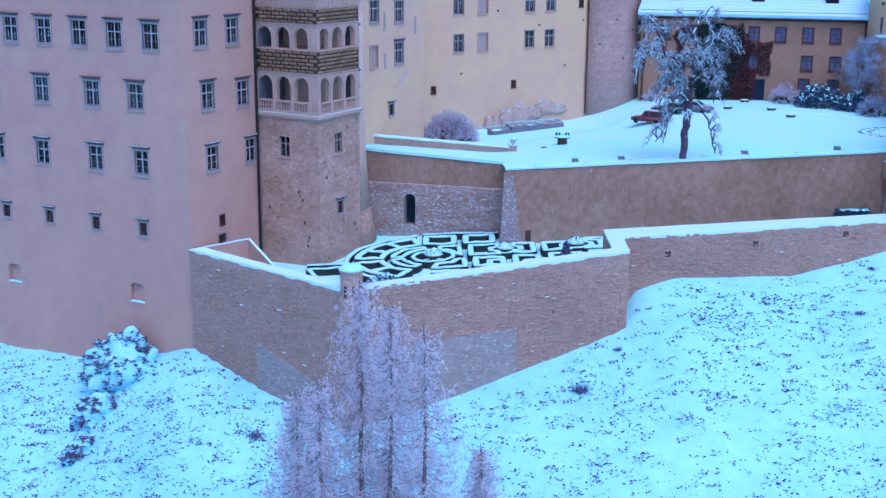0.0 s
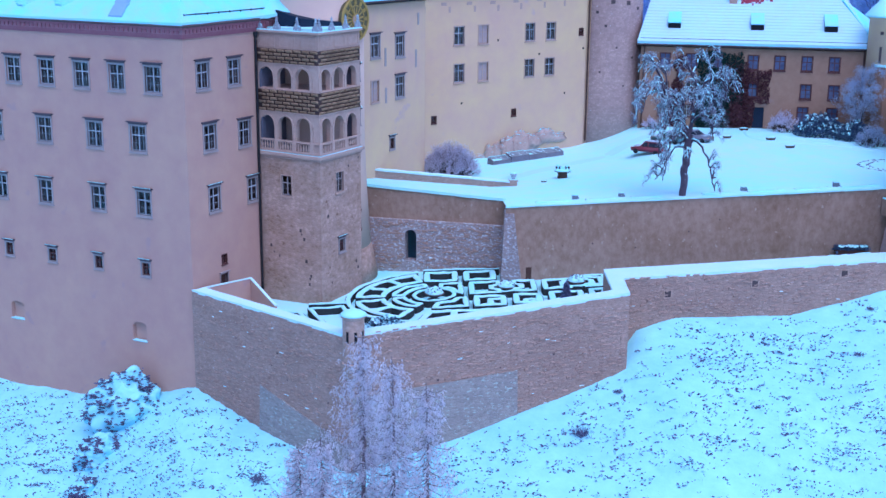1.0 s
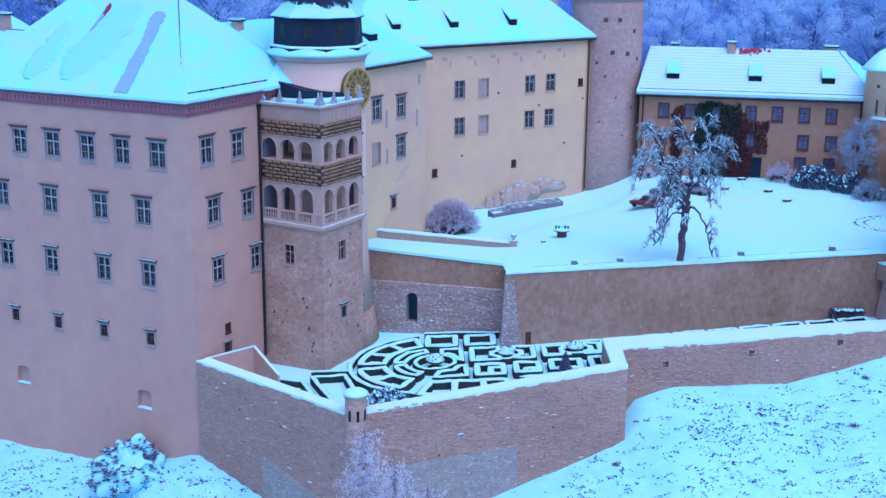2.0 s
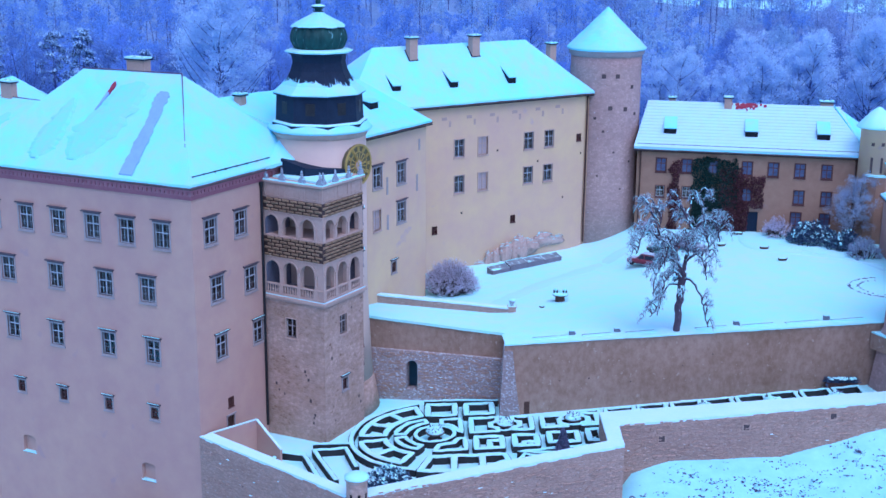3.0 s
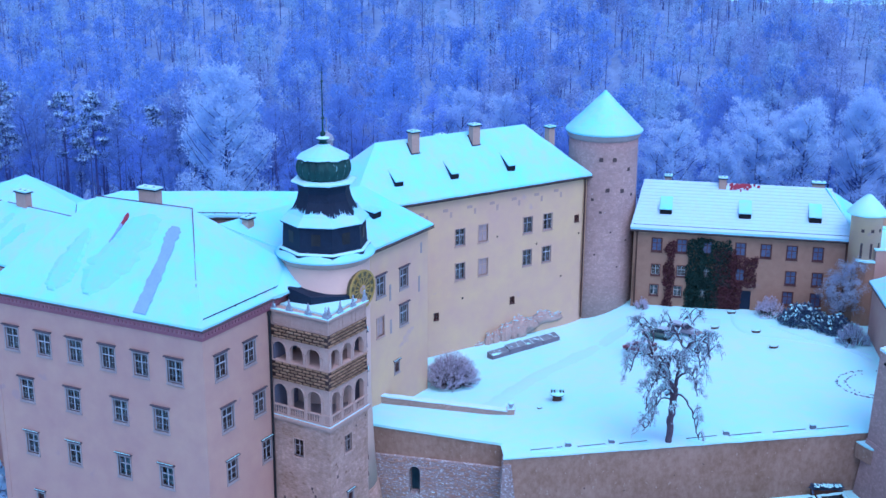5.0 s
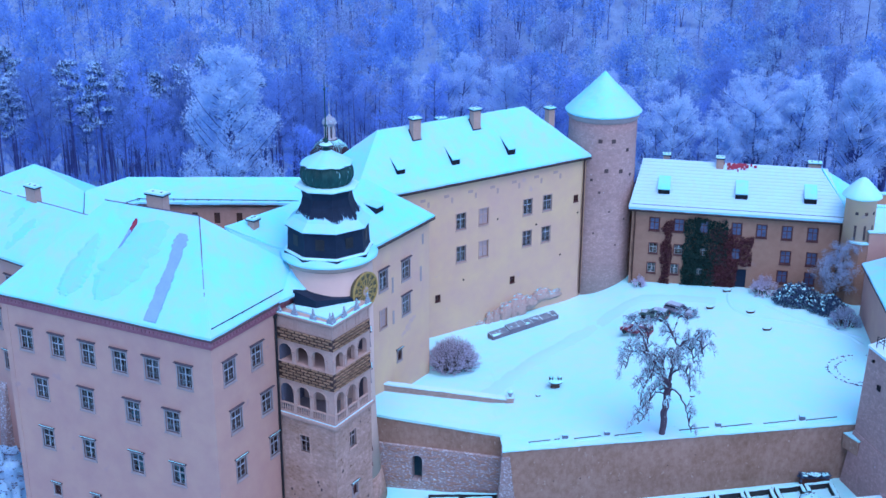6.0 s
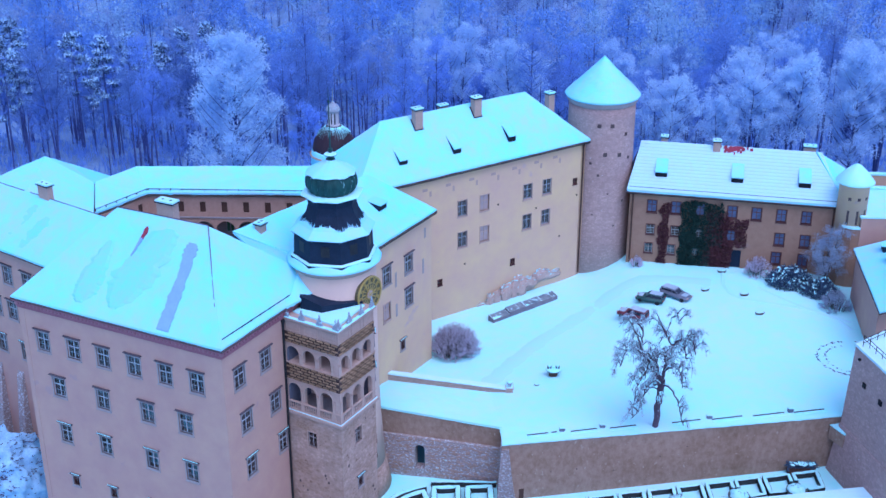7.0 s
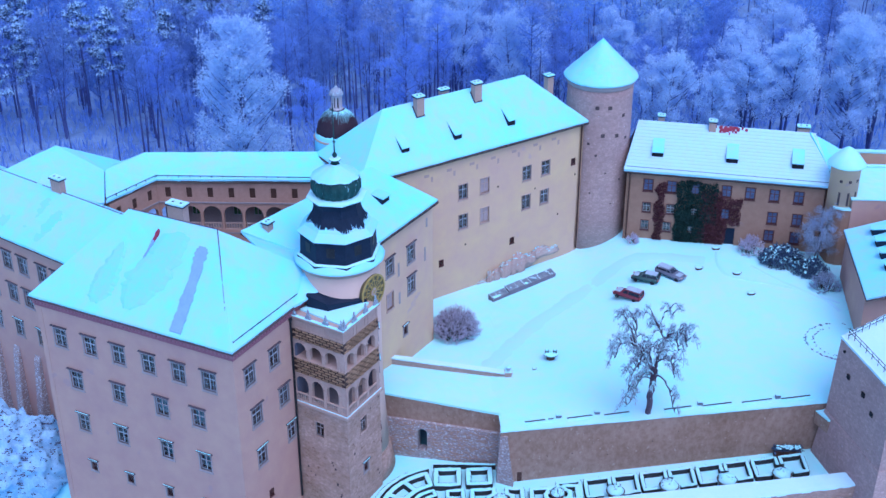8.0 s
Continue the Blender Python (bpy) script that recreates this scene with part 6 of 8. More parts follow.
hedge([([(7.4, 114.9), (8.0, 116.1), (10.2, 115.0)], True, 0.5)], "three-cornered box bed topped with snow")
hedge([([(-1.6, 111.3), (1.4, 111.6), (5.0, 112.6)], False, 0.45)], "straight low hedge along the bastion parapet")
hedge([([(-17.6, 117.1), (-16.8, 119.2), (-14.3, 118.4), (-12.1, 112.3)], False, 0.55)], "angular low box hedge near the tower foot, snow-topped")
hedge([([(-10.5, 111.9), (-13.4, 119.4), (-10.1, 119.5), (-8.7, 114.8)], False, 0.55)], "angular low box hedge near the tower foot, snow-topped")
hedge([([(-13.6, 120.9), (-9.6, 120.6)], False, 0.5)], "short straight box hedge near the tower foot")
hedge([([(-2.2, 131.7), (6.0, 130.9)], False, 0.45)], "thin hedge along the frosted wall")
# paired beds in the narrow strip below the yard wall, open towards their bowl
for k in range(5):
    x, y = 10.1 + 7.27 * k, 126.05 + 0.86 * k
    for x0, x1, gap in ((x, x + 3.05, 1), (x + 3.65, x + 6.55, -1)):
        if x0 > 13:
            xs = (x1, x0) if gap > 0 else (x0, x1)
            back = [y + 0.118 * (q - x) for q in xs]
            front = [q - 3.35 for q in back]
            hedge([([(xs[0], back[0] - 1.5), (xs[0], back[0]), (xs[1], back[1]), (xs[1], front[1]), (xs[0] - gap * 1.0, front[0])], False, 0.56)], "clipped box bed in the garden strip, snow-topped", "hedges of the garden strip")
for x in (22.9, 29.9, 37.1):
    y = 123.0 + 0.077 * (x - 17.6)
    hedge([([(x, y), (x + 3.3, y + 0.25)], False, 0.3)], "short thin low hedge along the garden strip", "hedges of the garden strip")


BOWL_STONE = surface("bowl_stone", (0.06, 0.05, 0.055), (0.16, 0.13, 0.13), 0.8, 5.0, 0.9, 0.4)


def bowl(x, y, s, label):
    """A stone bowl on a foot, heaped with snow."""
    t = thing("stone_bowl", (0, 0, 0), label, "planter", "stone bowls of the garden")
    bm = bmesh.new()
    lathe(bm, [(0.75, 0), (0.75, 0.15), (0.4, 0.25), (0.32, 0.4), (0.7, 0.6), (1.0, 0.8), (1.05, 0.9), (0.8, 0.9)], 18)
    part("basin", bm, BOWL_STONE, t, smooth=True)
    bm = bmesh.new()
    lathe(bm, [(0.9, 0.86), (0.92, 0.94), (0.8, 1.12), (0.6, 1.28), (0.32, 1.4), (0.05, 1.45)], 24)
    for v in bm.verts:
        v.co *= 1 + 0.16 * noise.noise(v.co * 2.6 + Vector((x, y, 0)))
    part("snow_cover", bm, SNOW, t, smooth=True)
    sprigs = Soup()
    for i in range(45 if x < 17 else 12):
        a, q = random.random() * 6.28, random.uniform(0.15, 0.95)
        sprigs.blade(Vector((math.cos(a) * q, math.sin(a) * q, 0.85 + 0.58 * math.sqrt(1 - q * q * 0.95))), rand_dir(0.3) * 0.26, 0.07)
    o = tagged(new("plants", sprigs.mesh("plants", TUFT)), "dark frosted sprigs poking out of the snow", kind="stuff")
    o.parent = t
    t.matrix_basis = Matrix.Translation((x, y, GARDEN_Z(x, y))) @ Matrix.Scale(s, 4)


for x, y, s in ((-1.0, 122.2, 1.0), (6.4, 123.8, 0.9), (13.65, 124.4, 0.95), (20.9, 124.1, 1.15), (27.7, 124.6, 1.22), (35.1, 125.3, 1.24), (42.2, 126.0, 1.2)):
    bowl(x, y, s, "round stone bowl heaped with snow among box hedges")
# clipped cone and low round plants
random.seed(32)
cone = Soup()
for i in range(1500):
    t = random.random() ** 0.7
    a = random.random() * 6.28
    z = 3.0 * (1 - t)
    r = 0.78 * t + 0.05
    cone.blade(Vector((math.cos(a) * r, math.sin(a) * r, z)), rand_dir(0.6) * 0.3, 0.06)
c = thing("clipped_cone", (11.7, 116.6, 0), "tall clipped conical evergreen in the garden", "shrub")
o = new("needles", cone.mesh("needles", TUFT))
o.parent = c
c.matrix_basis = Matrix.Translation((11.8, 116.4, GARDEN_Z(11.8, 116.4)))
# rows of dark planters by the yard wall
tub = thing("plant_tub", (44, 131.0, 1.7), "row of dark tubs with snowy plants against the wall", "planter")
bm = bmesh.new()
box(bm, (42.4, 130.5, 1.7), (45.8, 131.5, 2.75))
part("box", bm, WOOD, tub)
s = Soup()
for i in range(420):
    s.blade(Vector((random.uniform(42.4, 45.8), random.uniform(130.5, 131.5), 2.75)), rand_dir(0.7) * 0.6, 0.07)
o = new("plants", s.mesh("plants", PINE))
o.parent = tub
o.matrix_parent_inverse = world_of(tub).inverted()
s = Soup()
for i in range(50):
    s.clump(Vector((random.uniform(42.5, 45.7), random.uniform(130.6, 131.4), 3.1)), random.uniform(0.12, 0.25))
o = new("snow", s.mesh("snow", SNOW))
o.parent = tub
o.matrix_parent_inverse = world_of(tub).inverted()

# turret at the bastion's point
turret = thing("corner_turret", (-8.1, 103.2, 0), "small round watch turret on the bastion with snowy cap", "turret")
TC = (-7.9, 103.0)
bm = bmesh.new()
lathe(bm, [(0.3, -3.0), (0.8, -1.6), (1.0, -0.6), (1.05, -0.4), (0.95, -0.3), (0.95, 3.6), (1.08, 3.75), (1.08, 3.9), (0.8, 3.95)], 24, TC)
part("shaft", bm, STONE, turret, smooth=False)
bm = bmesh.new()
lathe(bm, [(1.1, 3.9), (1.12, 4.02), (0.8, 4.24), (0.4, 4.36), (0.05, 4.4)], 24, TC)
part("snow_cover", bm, SNOW, turret, smooth=True)
bm = bmesh.new()
for a in (-75, -120, -30):
    box(bm, (0.85, -0.12, 1.6), (0.965, 0.12, 2.6), Matrix.Translation((*TC, 0)) @ Matrix.Rotation(radians(a), 4, "Z"))
parts("slit", bm, DARK, turret, "dark window slit")

# low stair wall below the main block
stair = thing("stair_wall", (-20, 119, -1), "low plastered wall sheltering steps, snow on top", "wall", kind="structure")
for p, q, za, zb in (((-23.7, 117.1), (-19.4, 121.0), 1.95, 1.95), ((-19.4, 121.0), (-16.5, 117.6), 1.95, 0.1)):
    m = along(p, q)
    L = math.hypot(q[0] - p[0], q[1] - p[1])
    for name_, lo_, hi_, mt_, w_ in (("wall", -3.0, 0.0, PLASTER, 0.12), ("snow_cover", -0.02, 0.07, SNOW_LEDGE, 0.13)):
        bm = bmesh.new()
        v = [bm.verts.new(m @ Vector((u, y, (za if u == 0 else zb) + d))) for d in ((lo_ if name_ == "snow_cover" else -3.5), hi_) for u, y in ((0, -w_), (L, -w_), (L, w_), (0, w_))]
        for f in ((0, 1, 2, 3), (4, 5, 6, 7), (0, 1, 5, 4), (1, 2, 6, 5), (2, 3, 7, 6), (3, 0, 4, 7)):
            bm.faces.new([v[i] for i in f])
        part(name_, bm, mt_, stair)
door = thing("door", (*at(C0, ONE_B, 4.75), 0), "dark red wooden door with a stone lintel", "door")
m = along(C0, C3)
bm = bmesh.new()
box(bm, (4.2, 0.3, -0.2), (5.3, 0.38, 2.5), m)
part("leaf", bm, WOOD, door)
bm = bmesh.new()
rect_frame(bm, 1.1, 2.7, 0.14, -0.06, 0.3, 4.75, -0.2)
box(bm, (4.0, -0.2, 2.65), (5.5, 0.1, 2.75))
bm.transform(m)
part("surround", bm, TRIM, door)

# iron-dark openings, embrasures and putlog holes in the bastion and the retaining walls
emb = thing("embrasures", (30, 118, 2), "small square gun openings in the bastion wall", "opening", kind="structure")
# Blocks on the uncut wall, coloured dark for the shade of a recess.
bm = bmesh.new()
for u, z in ((4.5, 1.75), (13.4, 2.5), (22.7, 3.15)):
    mm = along(B3, B4)
    box(bm, (u - 0.32, -0.03, z - 0.32), (u + 0.32, 0.3, z + 0.32), mm)
parts("dark_recess", bm, TILE, emb)
bm = bmesh.new()
for u, z in ((4.5, 1.75), (13.4, 2.5), (22.7, 3.15)):
    rect_frame(bm, 0.64, 0.64, 0.12, -0.08, 0.1, u, z - 0.32)
bm.transform(along(B3, B4))
part("frame", bm, STONE, emb)
# Putlog holes as small blocks, the shade inside given by their dark colour.
bm = bmesh.new()
random.seed(33)
for p, q, n, za, zb in ((B0, B1, 7, -6, 1), (B1, B2, 9, -4, 1.5), ((6.5, 127.85), (49.2, 132.4), 5, 3, 7)):
    mm = along(p, q)
    L = math.hypot(q[0] - p[0], q[1] - p[1])
    for k in range(n):
        u, z, s_ = random.uniform(1, L - 1), random.uniform(za, zb), random.uniform(0.05, 0.1)
        box(bm, (u - s_, -0.012, z - s_), (u + s_, 0.2, z + s_), mm)
parts("putlog_hole", bm, TILE, emb)
bm = bmesh.new()
box(bm, (2.2, -0.02, -0.2), (2.8, 0.3, 1.3), along((6.5, 127.85), (49.2, 132.4)))
part("cellar_door", bm, WOOD, emb)
# frosted patches of newer masonry at the bastion's foot, and the buttress by the walkway
patch = thing("masonry_patch", (2, 106, -6), "paler repaired masonry with frost in its joints", "wall", kind="structure")
for p, q, pts in ((B0, B1, [(9.2, -13), (9.6, -5.2), (15.0, -6.6), (21.0, -8.3), (21.0, -13)]), (B1, B2, [(0.2, -13), (0.2, -3.5), (9, -3.1), (15.7, -2.75), (15.9, -13)])):
    mm = along(p, q)
    bm = bmesh.new()
    f0 = [bm.verts.new(mm @ Vector((u, -0.14, z))) for u, z in pts]
    f1 = [bm.verts.new(mm @ Vector((u, 0.3, z))) for u, z in pts]
    bm.faces.new(f0), bm.faces.new(f1)
    for i in range(5):
        bm.faces.new((f0[i], f0[(i + 1) % 5], f1[(i + 1) % 5], f1[i]))
    part("facing", bm, PATCHED, patch)
bm = bmesh.new()
v = [bm.verts.new(p) for p in ((5.9, 128.0, -3), (8.5, 126.7, -3), (8.9, 129.5, -3), (6.0, 131.0, -3), (6.35, 127.75, 7.2), (7.3, 127.6, 7.2), (7.3, 129, 7.2), (6.4, 130, 7.2))]
for f in ((0, 1, 2, 3), (4, 5, 6, 7), (0, 1, 5, 4), (1, 2, 6, 5), (2, 3, 7, 6), (3, 0, 4, 7)):
    bm.faces.new([v[i] for i in f])
part("buttress", bm, FROSTED, patch)

evergreen((-5.5, 111.9, GARDEN_Z(-5.5, 111.9)), 2.0, 1.5, 190, "spreading dark conifer heaped with snow by the turret", 0.45)

# single stones standing proud of the rubble walls, some with snow on their heads
random.seed(36)
proud, capped = Soup(), Soup()
STONE_MESH, singles = [], 0
for k in range(3):
    bm = bmesh.new()
    v = [bm.verts.new((x * random.uniform(0.85, 1.0), y, z * random.uniform(0.85, 1.0))) for x, y, z in ((-1, 0.3, -1), (1, 0.3, -1), (1, 0.3, 1), (-1, 0.3, 1), (-0.75, -1, -0.6), (0.7, -1, -0.6), (0.75, -1, 0.7), (-0.7, -1, 0.6))]
    for f in ((4, 5, 6, 7), (0, 1, 5, 4), (1, 2, 6, 5), (2, 3, 7, 6), (3, 0, 4, 7)):
        bm.faces.new([v[i] for i in f])
    STONE_MESH.append(mesh_of("stone", bm, RUBBLE))
for p, q, za, zb, n in ((B0, B1, -9.5, 1.7, 950), (B1, B2, -9.0, 2.4, 1500), (B3, B4, -2.0, 3.6, 900), (F0, F1, -0.6, 4.9, 480)):
    mm = along(p, q)
    L = math.hypot(q[0] - p[0], q[1] - p[1])
    for k in range(n):
        u, z = random.uniform(0.3, L - 0.3), random.uniform(za, zb)
        w, h, o_ = random.uniform(0.12, 0.38), random.uniform(0.05, 0.12), random.uniform(0.03, 0.09)
        if p == F0 and 4.6 < u < 6.4 and z < 4.2:
            continue
        if singles < 300 and ((p == B0 and u > 13) or (p == B1 and u < 13)) and random.random() < 0.5:
            singles += 1
            share("stone", STONE_MESH[singles % 3], bastion, mm @ Matrix.Translation((u, 0, z)) @ Matrix.Diagonal((w, o_, h, 1)))
            continue
        n0 = len(proud.v)
        proud.v += [mm @ Vector(c) for c in ((u - w, 0.02, z - h), (u + w, 0.02, z - h * 0.8), (u + w * 0.9, 0.02, z + h), (u - w * 0.9, 0.02, z + h * 0.9), (u - w * 0.8, -o_, z - h * 0.6), (u + w * 0.7, -o_, z - h * 0.6), (u + w * 0.75, -o_, z + h * 0.7), (u - w * 0.7, -o_, z + h * 0.6))]
        proud.f += [tuple(n0 + i for i in f) for f in ((4, 5, 6, 7), (0, 1, 5, 4), (1, 2, 6, 5), (2, 3, 7, 6), (3, 0, 4, 7))]
        if random.random() < 0.014:
            w *= 1.1
            n1 = len(capped.v)
            capped.v += [mm @ Vector(c) for c in ((u - w * 0.8, 0.01, z + h * 0.9), (u + w * 0.7, 0.01, z + h), (u + w * 0.6, -o_ - 0.01, z + h * 0.75), (u - w * 0.7, -o_ - 0.01, z + h * 0.65), (u - w * 0.4, 0.0, z + h + 0.03), (u + w * 0.5, 0.0, z + h + 0.025))]
            capped.f += [tuple(n1 + i for i in f) for f in ((3, 2, 5, 4), (0, 3, 4), (1, 5, 2))]
for nm, sp, mt_ in (("stones", proud, RUBBLE), ("snow", capped, SNOW_LEDGE)):
    o = tagged(new(nm, sp.mesh(nm, mt_)), kind="stuff")
    o.parent = bastion
    o.matrix_parent_inverse = world_of(bastion).inverted()
# ---------------------------------------------------------------- on the roofs


def chimney(parent, x, y, top, w, d, h, turn, material=None):
    """A plastered stack with a capping slab and snow on it."""
    r = Matrix.Translation((x, y, top)) @ Matrix.Rotation(radians(turn), 4, "Z")
    bm = bmesh.new()
    box(bm, (-w / 2, -d / 2, -h), (w / 2, d / 2, -0.25), r)
    st = part("chimney", bm, material or CHIMNEY, parent, "plastered chimney stack")
    bm = bmesh.new()
    box(bm, (-w / 2 - 0.16, -d / 2 - 0.16, -0.25), (w / 2 + 0.16, d / 2 + 0.16, -0.1), r)
    part("cap", bm, SLATE, st)
    bm = bmesh.new()
    box(bm, (-w / 2 - 0.12, -d / 2 - 0.12, -0.1), (w / 2 + 0.12, d / 2 + 0.12, 0.08), r)
    part("snow_cover", bm, SNOW, st)
    bm = bmesh.new()
    for k in (-0.25, 0.25):
        box(bm, (w * k - 0.12, -0.14, 0.0), (w * k + 0.12, 0.14, 0.1), r)
    parts("flue", bm, DARK, st)


RIDGE = surface("ridge_tile", (0.10, 0.07, 0.11), (0.18, 0.13, 0.18), 0.8, 5.0, 0.85, 0.2)
CHIMNEY = surface("chimney_plaster", (0.42, 0.285, 0.23), (0.52, 0.37, 0.30), 0.5, 4.0, 0.85, 0.2)
PT = math.degrees(math.atan2(ONE_P[1], ONE_P[0]))
AT = math.degrees(math.atan2(-ONE_A[1], -ONE_A[0]))
OT = math.degrees(math.atan2(ONE_O[1], ONE_O[0]))
WT = math.degrees(math.atan2(ONE_W[1], ONE_W[0]))
for x, y, z, w, d, h in ((-4.5, 170.0, 36.95, 1.25, 1.05, 5.2), (4.05, 175.8, 36.85, 1.25, 1.05, 5.2), (15.5, 183.6, 35.15, 1.1, 1.05, 4.5), (-0.9, 178.5, 34.8, 1.4, 0.8, 2.0)):
    chimney(range_, x, y, z, w, d, h, PT)
for x, y in ((-4.5, 170.0), (4.05, 175.8)):
    # dark sheet added for the shadow in the melted gap round a stack's foot
    v = (Vector((x, y)) - Vector(P0)).dot(Vector(IN_P))
    z = 28.1 + (v + 0.6) * 7.3 / 6.5 + 0.36
    bm = bmesh.new()
    box(bm, (-0.8, -0.95, -0.12), (0.72, 0.95, 0.0), Matrix.Translation((x, y, z)) @ Matrix.Rotation(radians(PT), 4, "Z") @ Matrix.Rotation(math.atan2(7.3, 6.5), 4, "X"))
    part("flashing", bm, SLATE, range_, "dark sheet for the shadow gap in the snow round a chimney foot")
chimney(palace, -32.4, 132.6, 37.8, 2.3, 1.1, 3.2, AT)
chimney(clock_wing, -22.4, 136.0, 33.65, 1.0, 0.9, 2.6, WT)
chimney(west, -52.2, 149.9, 33.15, 1.9, 0.9, 3.6, AT - 9)
for x, y, z, w in ((34.3, 187.4, 26.9, 1.0), (41.8, 183.5, 27.5, 1.1), (55.9, 182.2, 27.1, 1.8)):
    chimney(outbuilding, x, y, z, w, 1.0, 2.6, OT)


def dormer(parent, front, along_dir, up_dir, w, run, h, drop):
    """A shed dormer: dark front, cheeks, a slab of snow running back into the roof. front: middle of its sill."""
    f, a, u = Vector(front), Vector((*along_dir, 0)).normalized(), Vector((*up_dir, 0)).normalized()
    up = Vector((0, 0, 1))
    bm = bmesh.new()
    p = [f - a * w / 2, f + a * w / 2, f + a * w / 2 + up * h, f - a * w / 2 + up * h]
    b = [f - a * w / 2 + u * run + up * (h + drop), f + a * w / 2 + u * run + up * (h + drop)]
    q = [bm.verts.new(v) for v in p + b]
    bm.faces.new(q[:4]), bm.faces.new((q[0], q[3], q[4])), bm.faces.new((q[1], q[5], q[2])), bm.faces.new((q[0], q[4], q[5], q[1])), bm.faces.new((q[3], q[2], q[5], q[4]))
    d = part("dormer", bm, SLATE, parent, "small dark dormer under a slab of snow")
    bm = bmesh.new()
    o = 0.03
    lo = [f - a * (w / 2 + o) - u * 0.25 + up * (h - 0.03), f + a * (w / 2 + o) - u * 0.25 + up * (h - 0.03), b[1] + a * o + u * 0.1, b[0] - a * o + u * 0.1]
    va = [bm.verts.new(v + up * 0.02) for v in lo] + [bm.verts.new(v + up * (0.15 if i < 2 else 0.1)) for i, v in enumerate(lo)]
    for fc in ((0, 1, 2, 3), (4, 5, 6, 7), (0, 1, 5, 4), (1, 2, 6, 5), (2, 3, 7, 6), (3, 0, 4, 7)):
        bm.faces.new([va[i] for i in fc])
    part("snow_cover", bm, SNOW_ROOF, d)
    bm = bmesh.new()
    fm = f - u * 0.03
    vs = [bm.verts.new(fm + a * s * (w / 2 - 0.1) + up * z) for s, z in ((-1, 0.12), (1, 0.12), (1, h - 0.1), (-1, h - 0.1))]
    bm.faces.new(vs)
    part("window", bm, DARK, d)


for x, y, z in ((-6.35, 164.5, 29.85), (1.25, 169.5, 29.85), (9.4, 174.95, 29.85)):
    dormer(range_, (x, y, z + 0.05), ONE_P, IN_P, 1.35, 2.9, 1.15, 2.1)
dormer(clock_wing, (-8.5, 148.0, 30.0), ONE_W, IN_W, 1.8, 2.9, 1.15, 0.45)
for x, y, z in ((33.0, 181.3, 22.1), (44.3, 178.9, 22.1), (54.1, 176.8, 22.1)):
    dormer(outbuilding, (x, y - 0.3, z - 0.6), ONE_O, IN_O, 1.8, 5.2, 1.6, 2.75)

# snow guards: thin rails above the eaves
def guard(parent, p, q, z, off):
    m = along(p, q)
    L = math.hypot(q[0] - p[0], q[1] - p[1])
    bm = bmesh.new()
    n = int(L / 1.6)
    for k in range(n + 1):
        box(bm, (L * k / n - 0.05, off - 0.04, z - 0.3), (L * k / n + 0.05, off + 0.04, z + 0.2), m)
    box(bm, (0, off - 0.03, z + 0.08), (L, off + 0.03, z + 0.16), m)
    part("snow_guard", bm, IRON, parent, "dark metal snow guard rail")


guard(palace, at(C0, ONE_B, 0.5), at(C0, ONE_B, 15.5), 28.05, 0.08)
guard(clock_wing, at(E0, ONE_W, 5.5), E1, 28.6, 0.3)
guard(outbuilding, OA, OB, 20.86, -0.15)
guard(north, (-42.7, 164.4), (-18.5, 163.6), 26.55, 0.2)
guard(north, (-48.0, 156.8), (-42.7, 164.4), 26.55, 0.2)
# gutters: a dark line under the snow
for parent, p, q, z in ((clock_wing, E0, E1, 27.7), (range_, PL, PR, 27.8), (outbuilding, OA, OB, 19.95)):
    m = along(p, q)
    L = math.hypot(q[0] - p[0], q[1] - p[1])
    bm = bmesh.new()
    box(bm, (-0.5, -0.68, z + 0.02), (L + 0.5, -0.58, z + 0.12), m)
    part("gutter", bm, IRON, parent)

# tracks where snow has slid off the main roof, and a red scrap of bare tile
THIN_SNOW = surface("thin_snow", (0.235, 0.385, 0.78), (0.285, 0.47, 0.86), 0.6, 3.0, 0.6, 0.2)
FAINT_SNOW = surface("faint_snow", (0.35, 0.68, 0.93), (0.225, 0.79, 0.93), 0.35, 1.6, 0.55, 0.3)
RED_TILE = surface("red_tile", (0.20, 0.03, 0.055), (0.31, 0.05, 0.085), 0.8, 5.0, 0.85, 0.3)
E_A = Vector((0.9, -0.436, 0))
N_A = Vector((0.436, 0.9, 0))
TOP_A = 36.3 - 27.22


def roof_point(u, s, lift=0.335):
    """A point on the main roof's great slope: u metres along the eaves from the south-west, s from eaves (0) to ridge (1)."""
    return Vector((*C1, 27.22)) + E_A * u - N_A * 0.6 + N_A * (9.75 * s) + Vector((0, 0, TOP_A * s + lift))


def west_point(u, s, lift=0.335):
    """A point on the west wing's long slope: u metres along the eaves, s from eaves (0) to ridge (1)."""
    d = Vector((QB[0] - QA[0], QB[1] - QA[1], 0)).normalized()
    n = Vector((-d.y, d.x, 0))
    run = (Vector((-41.5, 142.3, 0)) - Vector((*QB, 0))).dot(n) + 0.6
    return Vector((*QA, 26.0)) + d * u - n * 0.6 + n * run * s + Vector((0, 0, 5.0 * s + lift))


